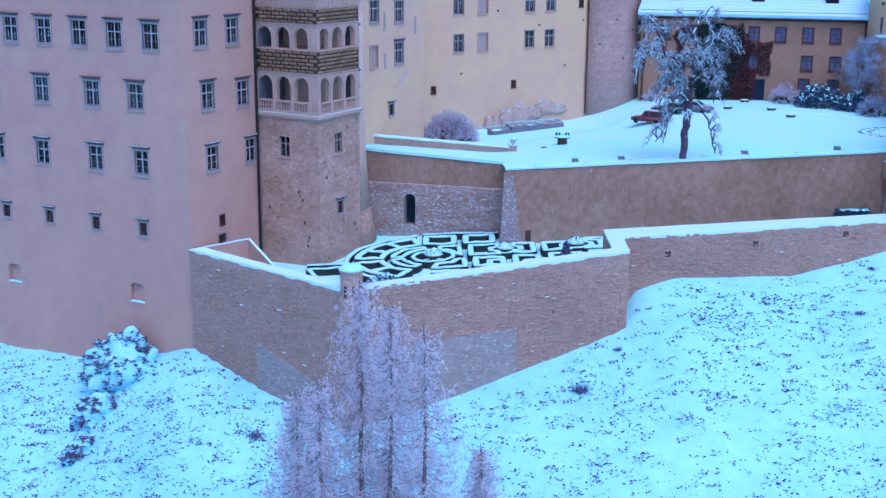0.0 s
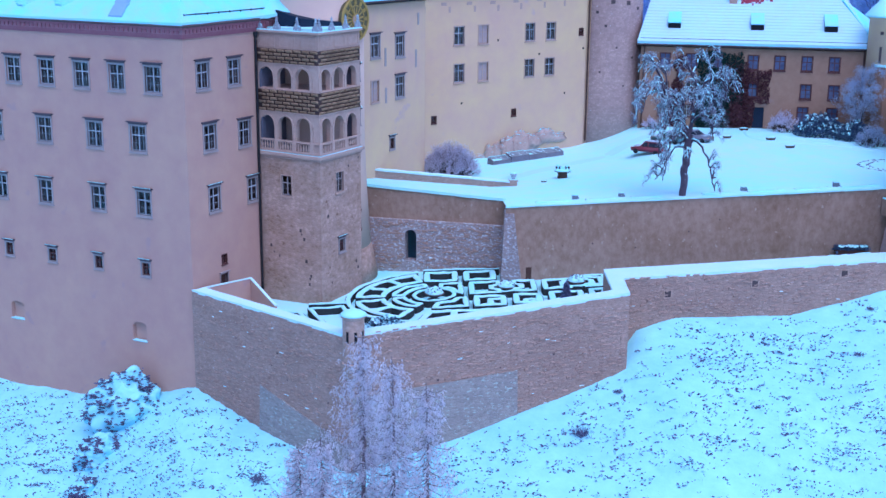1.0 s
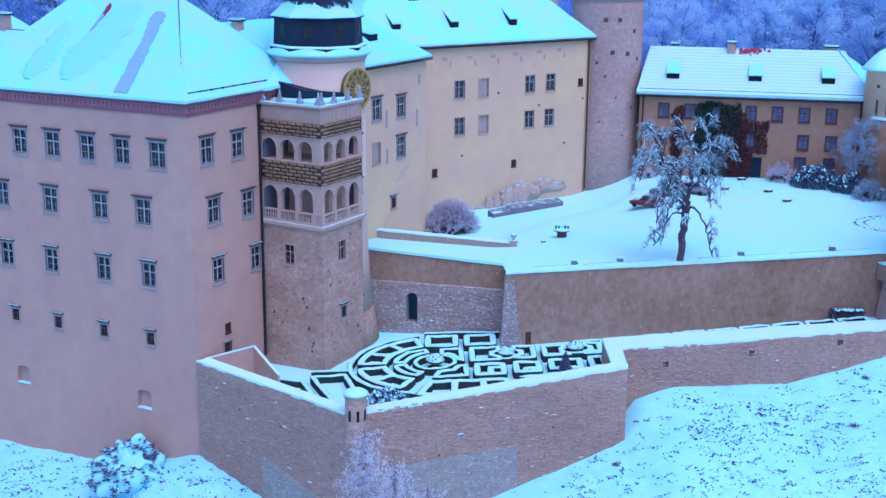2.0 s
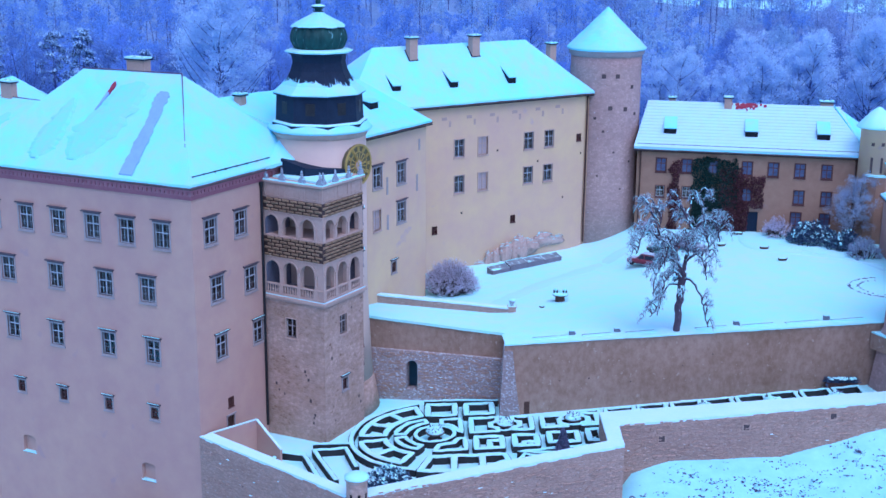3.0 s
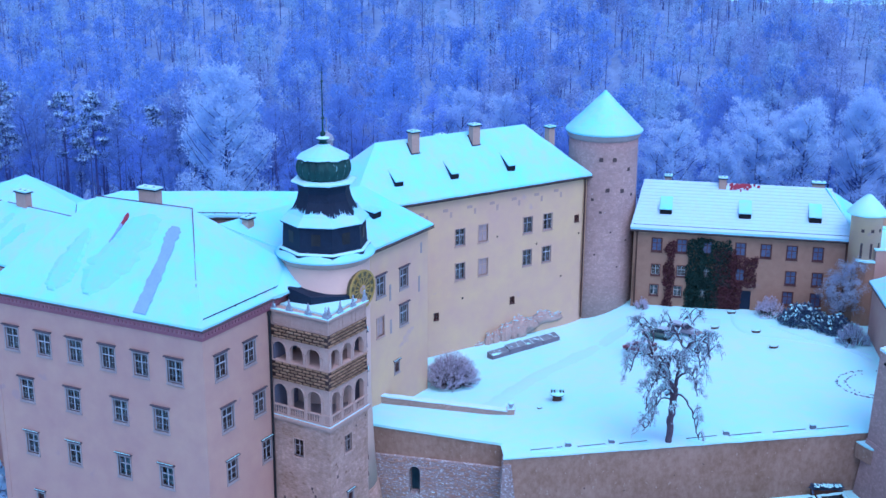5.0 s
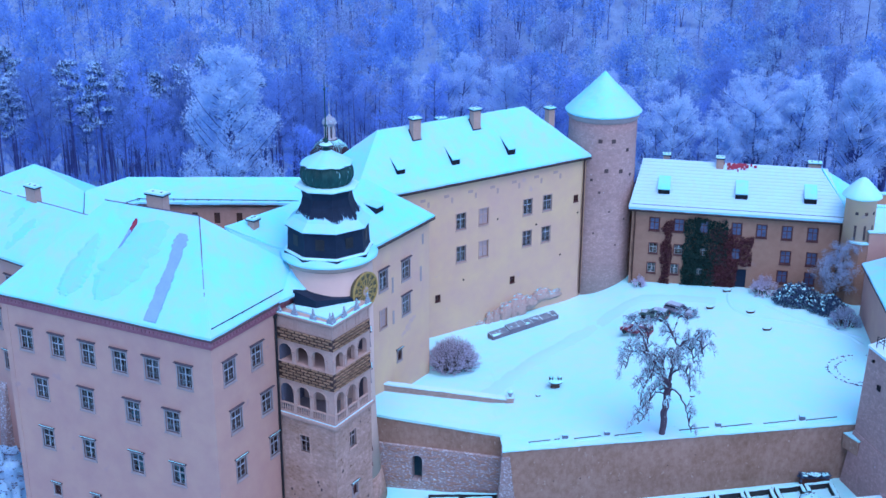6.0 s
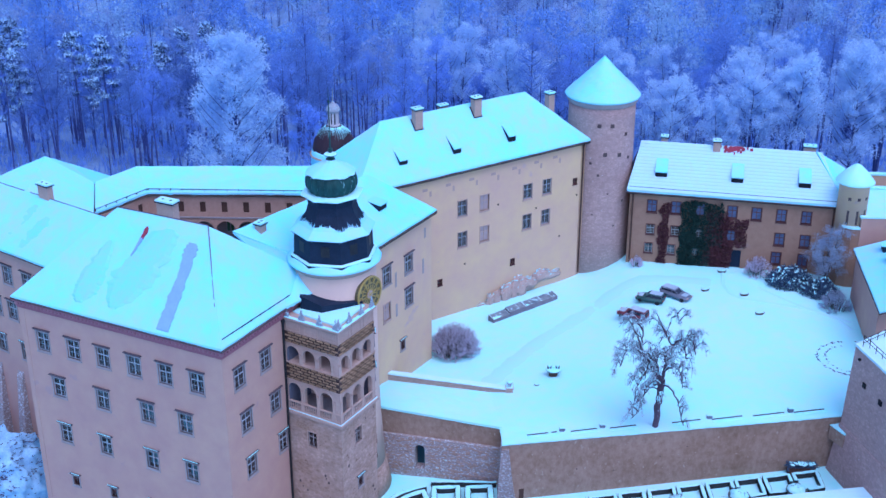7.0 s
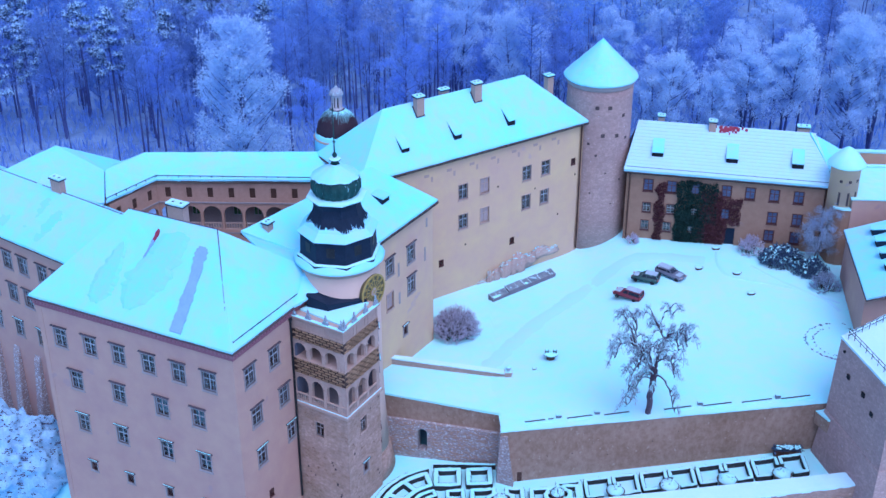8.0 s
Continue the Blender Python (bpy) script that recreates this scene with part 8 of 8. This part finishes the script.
    for s in (-1, 1):
        bm = bmesh.new()
        box(bm, (-L - 0.02, s * (w - 0.2) - 0.12, 0.7), (-L + 0.06, s * (w - 0.2) + 0.12, 0.95))
        part("tail_lamp", bm, LAMP_RED, t)
        bm = bmesh.new()
        box(bm, (L - 0.14, s * (w - 0.3) - 0.16, 0.62), (L + 0.02, s * (w - 0.3) + 0.16, 0.78))
        part("headlight", bm, LOGGIA_STONE, t)
    bm = bmesh.new()
    box(bm, (-L - 0.03, -0.26, 0.5), (-L + 0.04, 0.26, 0.62))
    part("plate", bm, LOGGIA_STONE, t)
    t.matrix_basis = Matrix.Translation(at_) @ Matrix.Rotation(radians(turn), 4, "Z")


for (x, y), turn, paint, label, size in (((26.9, 162.0), 145, CAR_RED, "red estate van with a snowy roof parked in the yard", (4.5, 1.8, 1.7, 1.0)),
                                         ((30.0, 165.9), 155, CAR_GREEN, "dark green hatchback with snow on its roof", (4.2, 1.8, 1.55)),
                                         ((34.0, 167.0), -41, CAR_BLUE, "grey saloon with snow on its bonnet", (4.7, 1.8, 1.5))):
    car((x, y, yard_z(x, y)), turn, paint, label, *size)

# stone well table with snowy ornaments
wz = yard_z(14.0, 145.2)
well = thing("stone_well", (14.0, 145.2, wz), "low round stone well head with snowy fittings", "well")
bm = bmesh.new()
lathe(bm, [(0.6, wz - 0.2), (0.55, wz + 0.7), (0.95, wz + 0.8), (0.95, wz + 0.92)], 16, (14.0, 145.2))
part("drum", bm, WOOD, well)
bm = bmesh.new()
lathe(bm, [(1.0, wz + 0.92), (1.0, wz + 1.05), (0.6, wz + 1.12)], 16, (14.0, 145.2))
for x, z in ((-0.55, 0.5), (0.55, 0.45), (0.05, 0.3)):
    lathe(bm, [(0.24, wz + 1.05), (0.2, wz + 1.1 + z), (0.05, wz + 1.15 + z)], 8, (14.0 + x, 145.2))
part("snow_cover", bm, SNOW, well)
bm = bmesh.new()
for x in (-0.55, 0.55):
    box(bm, (14.0 + x - 0.26, 145.0, wz + 0.95), (14.0 + x + 0.26, 145.4, wz + 1.4))
parts("pulley_block", bm, IRON, well)

# flower tubs, half buried
for x, y, turn in ((38.8, 169.2, 20), (44.3, 167.4, 5), (45.2, 161.2, 10), (11.6, 142.5, 0), (30.8, 140.5, 0), (42.6, 175.6, 0)):
    z = yard_z(x, y)
    s = 0.72 if y > 155 else 0.35
    t = thing("stone_trough", (0, 0, 0), "low dark stone trough filled with snow", "planter", "stone troughs in the yard")
    bm = bmesh.new()
    lathe(bm, [(0.5, -0.1), (0.62, 0.3), (0.66, 0.42), (0.5, 0.42)], 14)
    part("basin", bm, WOOD, t)
    bm = bmesh.new()
    lathe(bm, [(0.6, 0.4), (0.5, 0.52), (0.1, 0.58)], 14)
    part("snow_cover", bm, SNOW, t)
    t.matrix_basis = Matrix.Translation((x, y, z)) @ Matrix.Rotation(radians(turn), 4, "Z") @ Matrix.Diagonal((s * 1.5, s * 0.8, s, 1))

# cold frames by the palace foot
FRAME_SOIL = surface("frame_soil", (0.10, 0.13, 0.16), (0.28, 0.36, 0.40), 0.8, 2.5, 0.9, 0.4)
FRAME_BOARD = surface("frame_board", (0.13, 0.12, 0.15), (0.23, 0.21, 0.25), 0.8, 5.0, 0.85, 0.3)
FRAME_GLASS = surface("cold_frame_glass", (0.06, 0.10, 0.15), (0.30, 0.33, 0.36), 0.9, 2.2, 0.3, 0.1, (0.45, 0.68, 0.80), 0.6, 1.5)
mc = along((6.7, 164.3), (16.9, 172.5))
Lc = math.hypot(10.2, 8.2)
for k in range(4):
    t = thing("cold_frame", (0, 0, 0), "weathered glass cold frame with snow in its corners", "cold frame", "cold frames by the palace wall")
    bm = bmesh.new()
    box(bm, (0.02, 0, -0.3), (Lc / 4 - 0.06, 0.12, 0.45))
    box(bm, (0.02, 1.1, -0.3), (Lc / 4 - 0.06, 1.22, 0.85))
    for x in (0.02, Lc / 4 - 0.18):
        v = [bm.verts.new(p) for xx in (x, x + 0.12) for p in ((xx, 0.1, -0.3), (xx, 1.12, -0.3), (xx, 1.12, 0.85), (xx, 0.1, 0.45))]
        for f in ((0, 1, 2, 3), (7, 6, 5, 4), (0, 1, 5, 4), (1, 2, 6, 5), (2, 3, 7, 6), (3, 0, 4, 7)):
            bm.faces.new([v[i] for i in f])
    part("box", bm, FRAME_BOARD, t)
    bm = bmesh.new()
    box(bm, (0.15, 0.13, -0.2), (Lc / 4 - 0.2, 1.09, 0.3))
    part("soil", bm, FRAME_SOIL, t, "dark frosty soil under the glass")
    bm = bmesh.new()
    bm.faces.new([bm.verts.new(p) for p in ((0.1, 0.05, 0.47), (Lc / 4 - 0.14, 0.05, 0.47), (Lc / 4 - 0.14, 1.18, 0.87), (0.1, 1.18, 0.87))])
    part("pane", bm, FRAME_GLASS, t)
    bm = bmesh.new()
    for x in (0.06, (1.1, 1.9, 1.3, 2.2)[k], Lc / 4 - 0.1):
        v = [bm.verts.new(p) for p in ((x - 0.03, 0.03, 0.5), (x + 0.03, 0.03, 0.5), (x + 0.03, 1.2, 0.91), (x - 0.03, 1.2, 0.91))]
        bm.faces.new(v)
    parts("glazing_bar", bm, SNOW_LEDGE, t, "frosty pale glazing bars")
    bm = bmesh.new()
    box(bm, (0.0, 1.14, 0.87), (Lc / 4, 1.24, 0.92))
    if k == 0:
        bm.faces.new([bm.verts.new(p) for p in ((0.2, 0.06, 0.5), (1.4, 0.06, 0.5), (1.9, 0.3, 0.58), (1.2, 0.45, 0.64), (0.2, 0.5, 0.66))])
    elif k == 2:
        bm.faces.new([bm.verts.new(p) for p in ((0.2, 0.1, 0.53), (0.9, 0.12, 0.53), (0.7, 0.4, 0.63), (0.3, 0.5, 0.66))])
    part("snow", bm, SNOW, t)
    t.matrix_basis = mc @ Matrix.Translation((k * Lc / 4, 0, yard_z(*at((6.7, 164.3), (0.779, 0.627), k * Lc / 4 + 1)) + (0.02, 0.3, 0.2, 0.12)[k]))

# rock left standing at the foot of the palace range
BEDROCK = surface("pale_bedrock", (0.40, 0.285, 0.255), (0.58, 0.44, 0.39), 0.6, 3.0, 0.9, 0.9)


def rock(name, at_, size, mt_, label, seed, snowy=0.2, turn=0.0, detail=4):
    """A weathered boulder: a noisy rounded block, with snow lying on its upper faces."""
    bm = bmesh.new()
    bmesh.ops.create_icosphere(bm, subdivisions=detail, radius=1.0)
    for v in bm.verts:
        n = v.co.normalized()
        k = 1 + 0.34 * noise.noise(n * 1.6 + Vector((seed, 0, 0))) + 0.2 * noise.noise(n * 4.0 + Vector((0, seed, 0))) + 0.2 * noise.noise(n * 7 + Vector((seed, 2, 0))) + 0.12 * noise.noise(n * 15)
        v.co = Vector((n.x * size[0] * k, n.y * size[1] * k, n.z * size[2] * k))
    r = Matrix.Translation(at_) @ Matrix.Rotation(radians(turn), 4, "Z")
    bm.transform(r)
    top = bmesh.new()
    if snowy:
        bm.normal_update()
        for f in bm.faces:
            if f.normal.z > snowy + 0.5 * noise.noise(f.calc_center_median() * 1.7):
                top.faces.new([top.verts.new(v.co + v.normal * 0.05 + Vector((0, 0, 0.04))) for v in f.verts])
        bmesh.ops.remove_doubles(top, verts=top.verts, dist=0.001)
    t = thing(name, at_, label, "rock")
    part("stone", bm, mt_, t, smooth=True)
    if snowy:
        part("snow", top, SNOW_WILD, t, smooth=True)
    else:
        top.free()
    return t


for u, v, s, z, k in ((6.2, -0.35, (1.6, 0.7, 1.1), 6.3, 1.0), (8.2, -0.45, (1.4, 0.9, 1.8), 6.9, 2.3), (10.3, -0.45, (1.5, 0.9, 2.2), 7.2, 3.1), (12.6, -0.4, (1.6, 0.8, 1.5), 7.2, 4.7), (15.0, -0.35, (1.7, 0.7, 1.4), 7.8, 5.9), (17.3, -0.3, (1.5, 0.6, 1.0), 7.4, 6.2), (4.0, -0.2, (1.3, 0.5, 0.8), 5.6, 7.7), (5.0, -0.55, (0.55, 0.6, 1.9), 6.0, 8.4), (6.3, -0.6, (0.6, 0.6, 2.2), 6.1, 9.6), (8.0, -0.65, (0.7, 0.7, 2.6), 6.3, 11.2), (9.4, -0.65, (0.6, 0.7, 2.7), 6.4, 12.7), (10.9, -0.65, (0.8, 0.7, 2.5), 6.5, 13.3)):
    x, y = at(at(P0, ONE_P, u), IN_P, v + 0.25)
    rock("bedrock", (x, y, z - 0.5), (s[0] * 1.1, s[1] * 0.6, s[2] * 0.72), BEDROCK, "weathered limestone outcrop at the palace wall foot", k, 0.72, PT, 4)

# parapet's end pillar with its urn
pil = thing("gate_pillar", (8.0, 141.3, 6.5), "squat stone pillar with a snowy urn at the parapet end", "pillar")
bm = bmesh.new()
box(bm, (7.55, 140.8, 5.5), (8.4, 141.7, 8.0))
box(bm, (7.45, 140.7, 8.0), (8.5, 141.8, 8.14))
part("shaft", bm, STONE, pil)
bm = bmesh.new()
lathe(bm, [(0.24, 8.14), (0.16, 8.3), (0.34, 8.6), (0.38, 8.8), (0.3, 8.86)], 12, (7.98, 141.25))
part("urn", bm, CREST_STONE, pil, "small grey stone urn", smooth=True)
bm = bmesh.new()
lathe(bm, [(0.37, 8.82), (0.34, 8.95), (0.1, 9.05)], 12, (7.98, 141.25))
box(bm, (7.5, 140.75, 8.14), (8.45, 141.75, 8.2))
part("snow_cover", bm, SNOW, pil)

# flat dark strips and floodlights along the yard's edge
HOUSING = surface("lamp_housing", (0.10, 0.12, 0.17), (0.17, 0.20, 0.26), 1, 6, 0.5, 0.1)
edge = [(9.6, 13.3), (15.0, 18.4), (19.8, 23.1), (27.6, 31.2), (32.6, 36.5), (37.8, 41.8), (43.0, 46.9)]
for a, b in edge:
    y0, y1 = yard_front(a) + 1.3, yard_front(b) + 1.5
    z = yard_z(a, y0)
    t = thing("low_rail", (a, y0, z), "flat dark strip lying in the snow behind a low berm", "rail", "low rails along the yard wall")
    d = Vector((b - a, y1 - y0)).normalized()
    side = Vector((-d.y, d.x))
    # The snow berm is shaped to hide the strip from low camera heights.
    for name_, lo_, hi_, off_, w_, mt_ in (("beam", -0.2, 0.1, 0.0, 0.17, IRON), ("snow", -0.2, 0.18, -0.42, 0.22, SNOW)):
        line = [Vector((a, y0)).lerp(Vector((b, y1)), k / 4) for k in range(5)]
        plan = [q + side * (off_ - w_) for q in line] + [q + side * (off_ + w_) for q in reversed(line)]
        bm = bmesh.new()
        prism(bm, [tuple(q) for q in plan], lambda x_, y_: yard_z(x_, y_) + lo_, lambda x_, y_: yard_z(x_, y_) + hi_)
        part(name_, bm, mt_, t)
for x in (13.9, 18.9, 32.3, 42.6):
    y = yard_front(x) + 1.7
    z = yard_z(x, y)
    t = thing("floodlight", (x, y, z), "grey boxed floodlight standing in the snow", "lamp", "floodlights along the yard wall")
    bm = bmesh.new()
    box(bm, (x - 0.3, y - 0.22, z - 0.1), (x + 0.3, y + 0.22, z + 0.5))
    box(bm, (x + 0.3, y - 0.06, z + 0.1), (x + 0.42, y + 0.06, z + 0.3))
    part("housing", bm, HOUSING, t)
    bm = bmesh.new()
    box(bm, (x - 0.29, y - 0.21, z + 0.5), (x + 0.29, y + 0.21, z + 0.62))
    part("snow", bm, SNOW, t)

# round flower bed with stubbly edging
random.seed(44)
bedc = (55.2, 147.5)
s = Soup()
for i in range(130):
    a = radians(random.choice((random.uniform(100, 260), random.uniform(100, 260), random.uniform(0, 360))))
    r = random.choice((5.2, 5.3, 4.2)) + random.uniform(-0.15, 0.15)
    x, y = bedc[0] + r * math.cos(a), bedc[1] + r * math.sin(a)
    s.clump(Vector((x, y, yard_z(x, y) + 0.05)), random.uniform(0.06, 0.15))
o = tagged(new("bed_edging", s.mesh("bed_edging", TUFT)), "broken ring of dark stubble round a flower bed", "flower bed", kind="stuff")

# ivy and creeper on the outbuilding
random.seed(45)
IVY = surface("ivy_leaves", (0.008, 0.028, 0.027), (0.022, 0.06, 0.048), 0.6, 5.0, 0.8, 0)
CREEPER = surface("red_creeper", (0.075, 0.028, 0.036), (0.125, 0.047, 0.055), 0.5, 4.0, 0.85, 0)
ivy = thing("ivy", (*at(OA, ONE_O, 11), 8), "dark green ivy climbing the ochre house wall", "ivy")
creeper = thing("creeper", (*at(OA, ONE_O, 6), 8), "wine-red bare creeper on the ochre house wall", "creeper")
holes_o = [window_hole(k, u, z) for k, u, z in wins_o] + [(16.1, 17.7, 8.3, 11.6)]


def climb(soup, blobs, n, size, keep=0.5):
    k = 0
    while k < n:
        u0_, u1_, z0_, z1_ = random.choice(blobs)
        u, z = random.uniform(u0_, u1_), random.uniform(z0_, z1_)
        edge_ = min(u - u0_, u1_ - u, z1_ - z) / 0.9
        if noise.noise(Vector((u * 0.9, z * 0.6, 2))) * 0.8 + edge_ < 0.15:
            continue
        if any(a + 0.12 < u < b - 0.12 and c + 0.1 < z < d - 0.1 for a, b, c, d in holes_o) and keep:
            continue
        p = mo @ Vector((u, -0.08 - 0.3 * random.random() ** 2, z))
        soup.blade(p, rand_dir(-0.3) * size * random.uniform(0.6, 1.3), size * 0.4)
        k += 1


s = Soup()
climb(s, [(7.9, 11.0, 8.4, 19.2), (9.5, 14.6, 12.0, 19.4), (8.2, 13.0, 8.4, 14.0)], 10500, 0.28)
o = new("leaves", s.mesh("leaves", IVY))
o.parent = ivy
o.matrix_parent_inverse = world_of(ivy).inverted()
s = Soup()
climb(s, [(4.6, 6.4, 8.4, 18.8), (12.6, 16.4, 8.4, 13.0), (13.6, 18.4, 12.2, 17.0), (11.8, 15.6, 9.0, 18.0)], 8500, 0.26)
o = new("foliage", s.mesh("foliage", CREEPER))
o.parent = creeper
o.matrix_parent_inverse = world_of(creeper).inverted()
door2 = thing("door", (*at(OA, ONE_O, 16.9), 8.3), "dark blue panelled house door", "door")
bm = bmesh.new()
box(bm, (16.1, 0.25, 8.2), (17.7, 0.33, 11.6), mo)
part("leaf", bm, SLATE, door2)

# ---------------------------------------------------------------- the slope below: grass tufts, rocks, low bushes
random.seed(51)
s = Soup()
n = 0
while n < 9500:
    x, y = random.uniform(-58, 56), random.uniform(72, 128)
    d = float(np.interp(x, FX, FY)) - y
    if d < 0.6:
        continue
    dens = 0.45 + 0.5 * noise.noise(Vector((x * 0.13, y * 0.13, 9))) + 0.45 * noise.noise(Vector((x * 0.5, y * 0.5, 4))) + (0.25 if x < -10 else 0.0) - (0.25 if d < 3 else 0)
    if random.random() > dens:
        continue
    z = ground_z(x, y)
    big = random.random() ** 3
    for k in range(2 + int(big * 7)):
        p = Vector((x + random.gauss(0, 0.22 + 0.35 * big), y + random.gauss(0, 0.12), z - 0.02))
        p.z = ground_z(p.x, p.y) - 0.02
        s.blade(p, Vector((random.uniform(-0.32, 0.32), random.uniform(-0.3, 0.1), random.uniform(0.06, 0.2))) * (0.8 + 0.7 * big), random.uniform(0.05, 0.11))
    n += 1
tagged(new("grass_tufts", s.mesh("grass_tufts", TUFT)), "dark dry grass tufts poking through the snow", "grass", kind="stuff")


# Snow of the bank below the wing, with its shade painted in as darker blue.
SHADED_SNOW = surface("shaded_bank_snow", (0.24, 0.43, 0.72), (0.46, 0.74, 0.95), 0.9, 5.0, 0.7, 0.8)
SPECK = surface("bare_stone", (0.06, 0.07, 0.14), (0.14, 0.145, 0.25), 0.6, 4.0, 0.9, 0.2)


def outcrop(at_, size, label, seed, turn, n):
    """A rounded outcrop buried in snow, with dark stone and stubble showing through."""
    random.seed(int(seed))
    bm = bmesh.new()
    bmesh.ops.create_icosphere(bm, subdivisions=5, radius=1.0)
    for v in bm.verts:
        d = v.co.normalized()
        k = 1 + 0.3 * noise.noise(d * 1.5 + Vector((seed, 0, 0))) + 0.2 * noise.noise(d * 3.6 + Vector((0, seed, 0))) + (0.16 if n > 1000 else 0.05) * noise.noise(d * 8) + (0.09 if n > 1000 else 0.025) * noise.noise(d * 20)
        v.co = Vector((d.x * size[0], d.y * size[1], d.z * size[2])) * k
    bm.transform(Matrix.Translation(at_) @ Matrix.Rotation(radians(turn), 4, "Z"))
    bm.normal_update()
    bm.faces.ensure_lookup_table()
    dark = Soup()
    k = 0
    while k < n:
        f = random.choice(bm.faces)
        c = f.calc_center_median()
        if f.normal.z < -0.2 or noise.noise(c * 0.8 + Vector((seed, 3, 0))) + 0.5 * noise.noise(c * 2.3) + 0.45 * (0.5 - f.normal.z) < random.uniform(-0.25, 0.5):
            continue
        for _ in range(random.randrange(2, 6)):
            dark.clump(c + Vector((random.gauss(0, 0.16), random.gauss(0, 0.1), random.gauss(0, 0.05))), random.uniform(0.07, 0.2) * (0.75 if n > 1000 else 1), 0.5)
        k += 1
    t = thing("outcrop", at_, label, "rock", "snowy outcrops at the castle foot")
    part("snow", bm, SHADED_SNOW if n > 1000 else SNOW_WILD, t, smooth=True)
    o = tagged(new("stone", dark.mesh("stone", SPECK)), "dark stone showing through", kind="stuff")
    o.parent = t
    o.matrix_parent_inverse = world_of(t).inverted()


outcrop((-31.6, 117.0, -10.4), (3.5, 2.2, 3.6), "big rounded outcrop under speckled snow at the wall foot", 11.0, 10, 620)
outcrop((-33.1, 112.6, -13.9), (2.3, 1.6, 2.3), "small craggy outcrop on the snowy slope", 12.5, 30, 480)
outcrop((-33.7, 108.6, -16.2), (1.7, 1.3, 2.0), "small craggy outcrop lower on the slope", 13.9, 60, 380)
outcrop((-61.0, 139.0, -5.2), (7.5, 5.0, 8.4), "broad snowy bank speckled with stubble below the wing", 21.0, 0, 1600)
random.seed(52)
for x, y, r in ((12.3, 104.4, 1.1), (39.2, 112.2, 0.6), (-16.5, 103.0, 0.9), (16.0, 108.5, 0.5), (46.5, 117.0, 0.5), (42.0, 117.8, 0.5)):
    sp, sn = Soup(), Soup()
    z = ground_z(x, y)
    for k in range(int(240 * r)):
        d = rand_dir(0.5) * r * random.uniform(0.4, 0.9)
        sp.blade(Vector((x, y, z)) + Vector((random.gauss(0, 0.4 * r), random.gauss(0, 0.25 * r), 0)), d * Vector((1, 1, 0.55)).length * 0.6, 0.03)
    t = thing("low_bush", (x, y, z), "low dark leafless bush in the snow", "bush", "low bushes on the slope")
    o = new("twigs", sp.mesh("twigs", TUFT))
    o.parent = t
    o.matrix_parent_inverse = world_of(t).inverted()

# trodden and driven tracks in the yard
TRACK = surface("trodden_snow", (0.50, 0.80, 0.94), (0.40, 0.86, 0.945), 0.15, 0.8, 0.55, 0.35)


def track(pts, w, label):
    """A shallow worn line in the snow along plan points, with ragged edges."""
    fine = []
    for i in range(len(pts) - 1):
        p0, p1, p2, p3 = (Vector(pts[min(max(j, 0), len(pts) - 1)]) for j in (i - 1, i, i + 1, i + 2))
        for k in range(14):
            u = k / 14
            fine.append(0.5 * (2 * p1 + (p2 - p0) * u + (2 * p0 - 5 * p1 + 4 * p2 - p3) * u * u + (3 * p1 - p0 - 3 * p2 + p3) * u ** 3))
    bm = bmesh.new()
    rows = []
    for i, p in enumerate(fine):
        d = (fine[min(i + 1, len(fine) - 1)] - fine[max(i - 1, 0)]).normalized()
        s = Vector((-d.y, d.x))
        half = w * (0.5 + 0.16 * noise.noise(Vector((p.x * 0.7, p.y * 0.7, w))))
        rows.append([bm.verts.new((*(p + s * half * q), yard_z(*(p + s * half * q)) + 0.095 - 0.13 * q * q)) for q in (-1.0, -0.55, 0.0, 0.55, 1.0)])
    for a, b in zip(rows, rows[1:]):
        for k in range(4):
            bm.faces.new((a[k], a[k + 1], b[k + 1], b[k]))
    tagged(part("snow_track", bm, TRACK, smooth=True), label, "track", kind="structure")


for off, w in ((0.0, 3.0),):
    track([(4.5 + off, 142.5), (9.0 + off, 150.4), (13.4 + off, 157.3), (18.0 + off, 163.1), (22.8, 169.0 - off), (27.7, 172.8 - off), (33.0, 173.6 - off), (40.5, 171.8 - off)], w, "worn wheel track curving through the yard snow")
track([(42.9, 176.6), (42.0, 170.4), (43.8, 166.4), (51.6, 163.0), (58.0, 158.4)], 0.6, "narrow trodden path across the yard snow")
track([(47.0, 170.0), (51.0, 164.5), (55.5, 160.0), (57.2, 156.0)], 0.7, "narrow trodden path towards the gate")
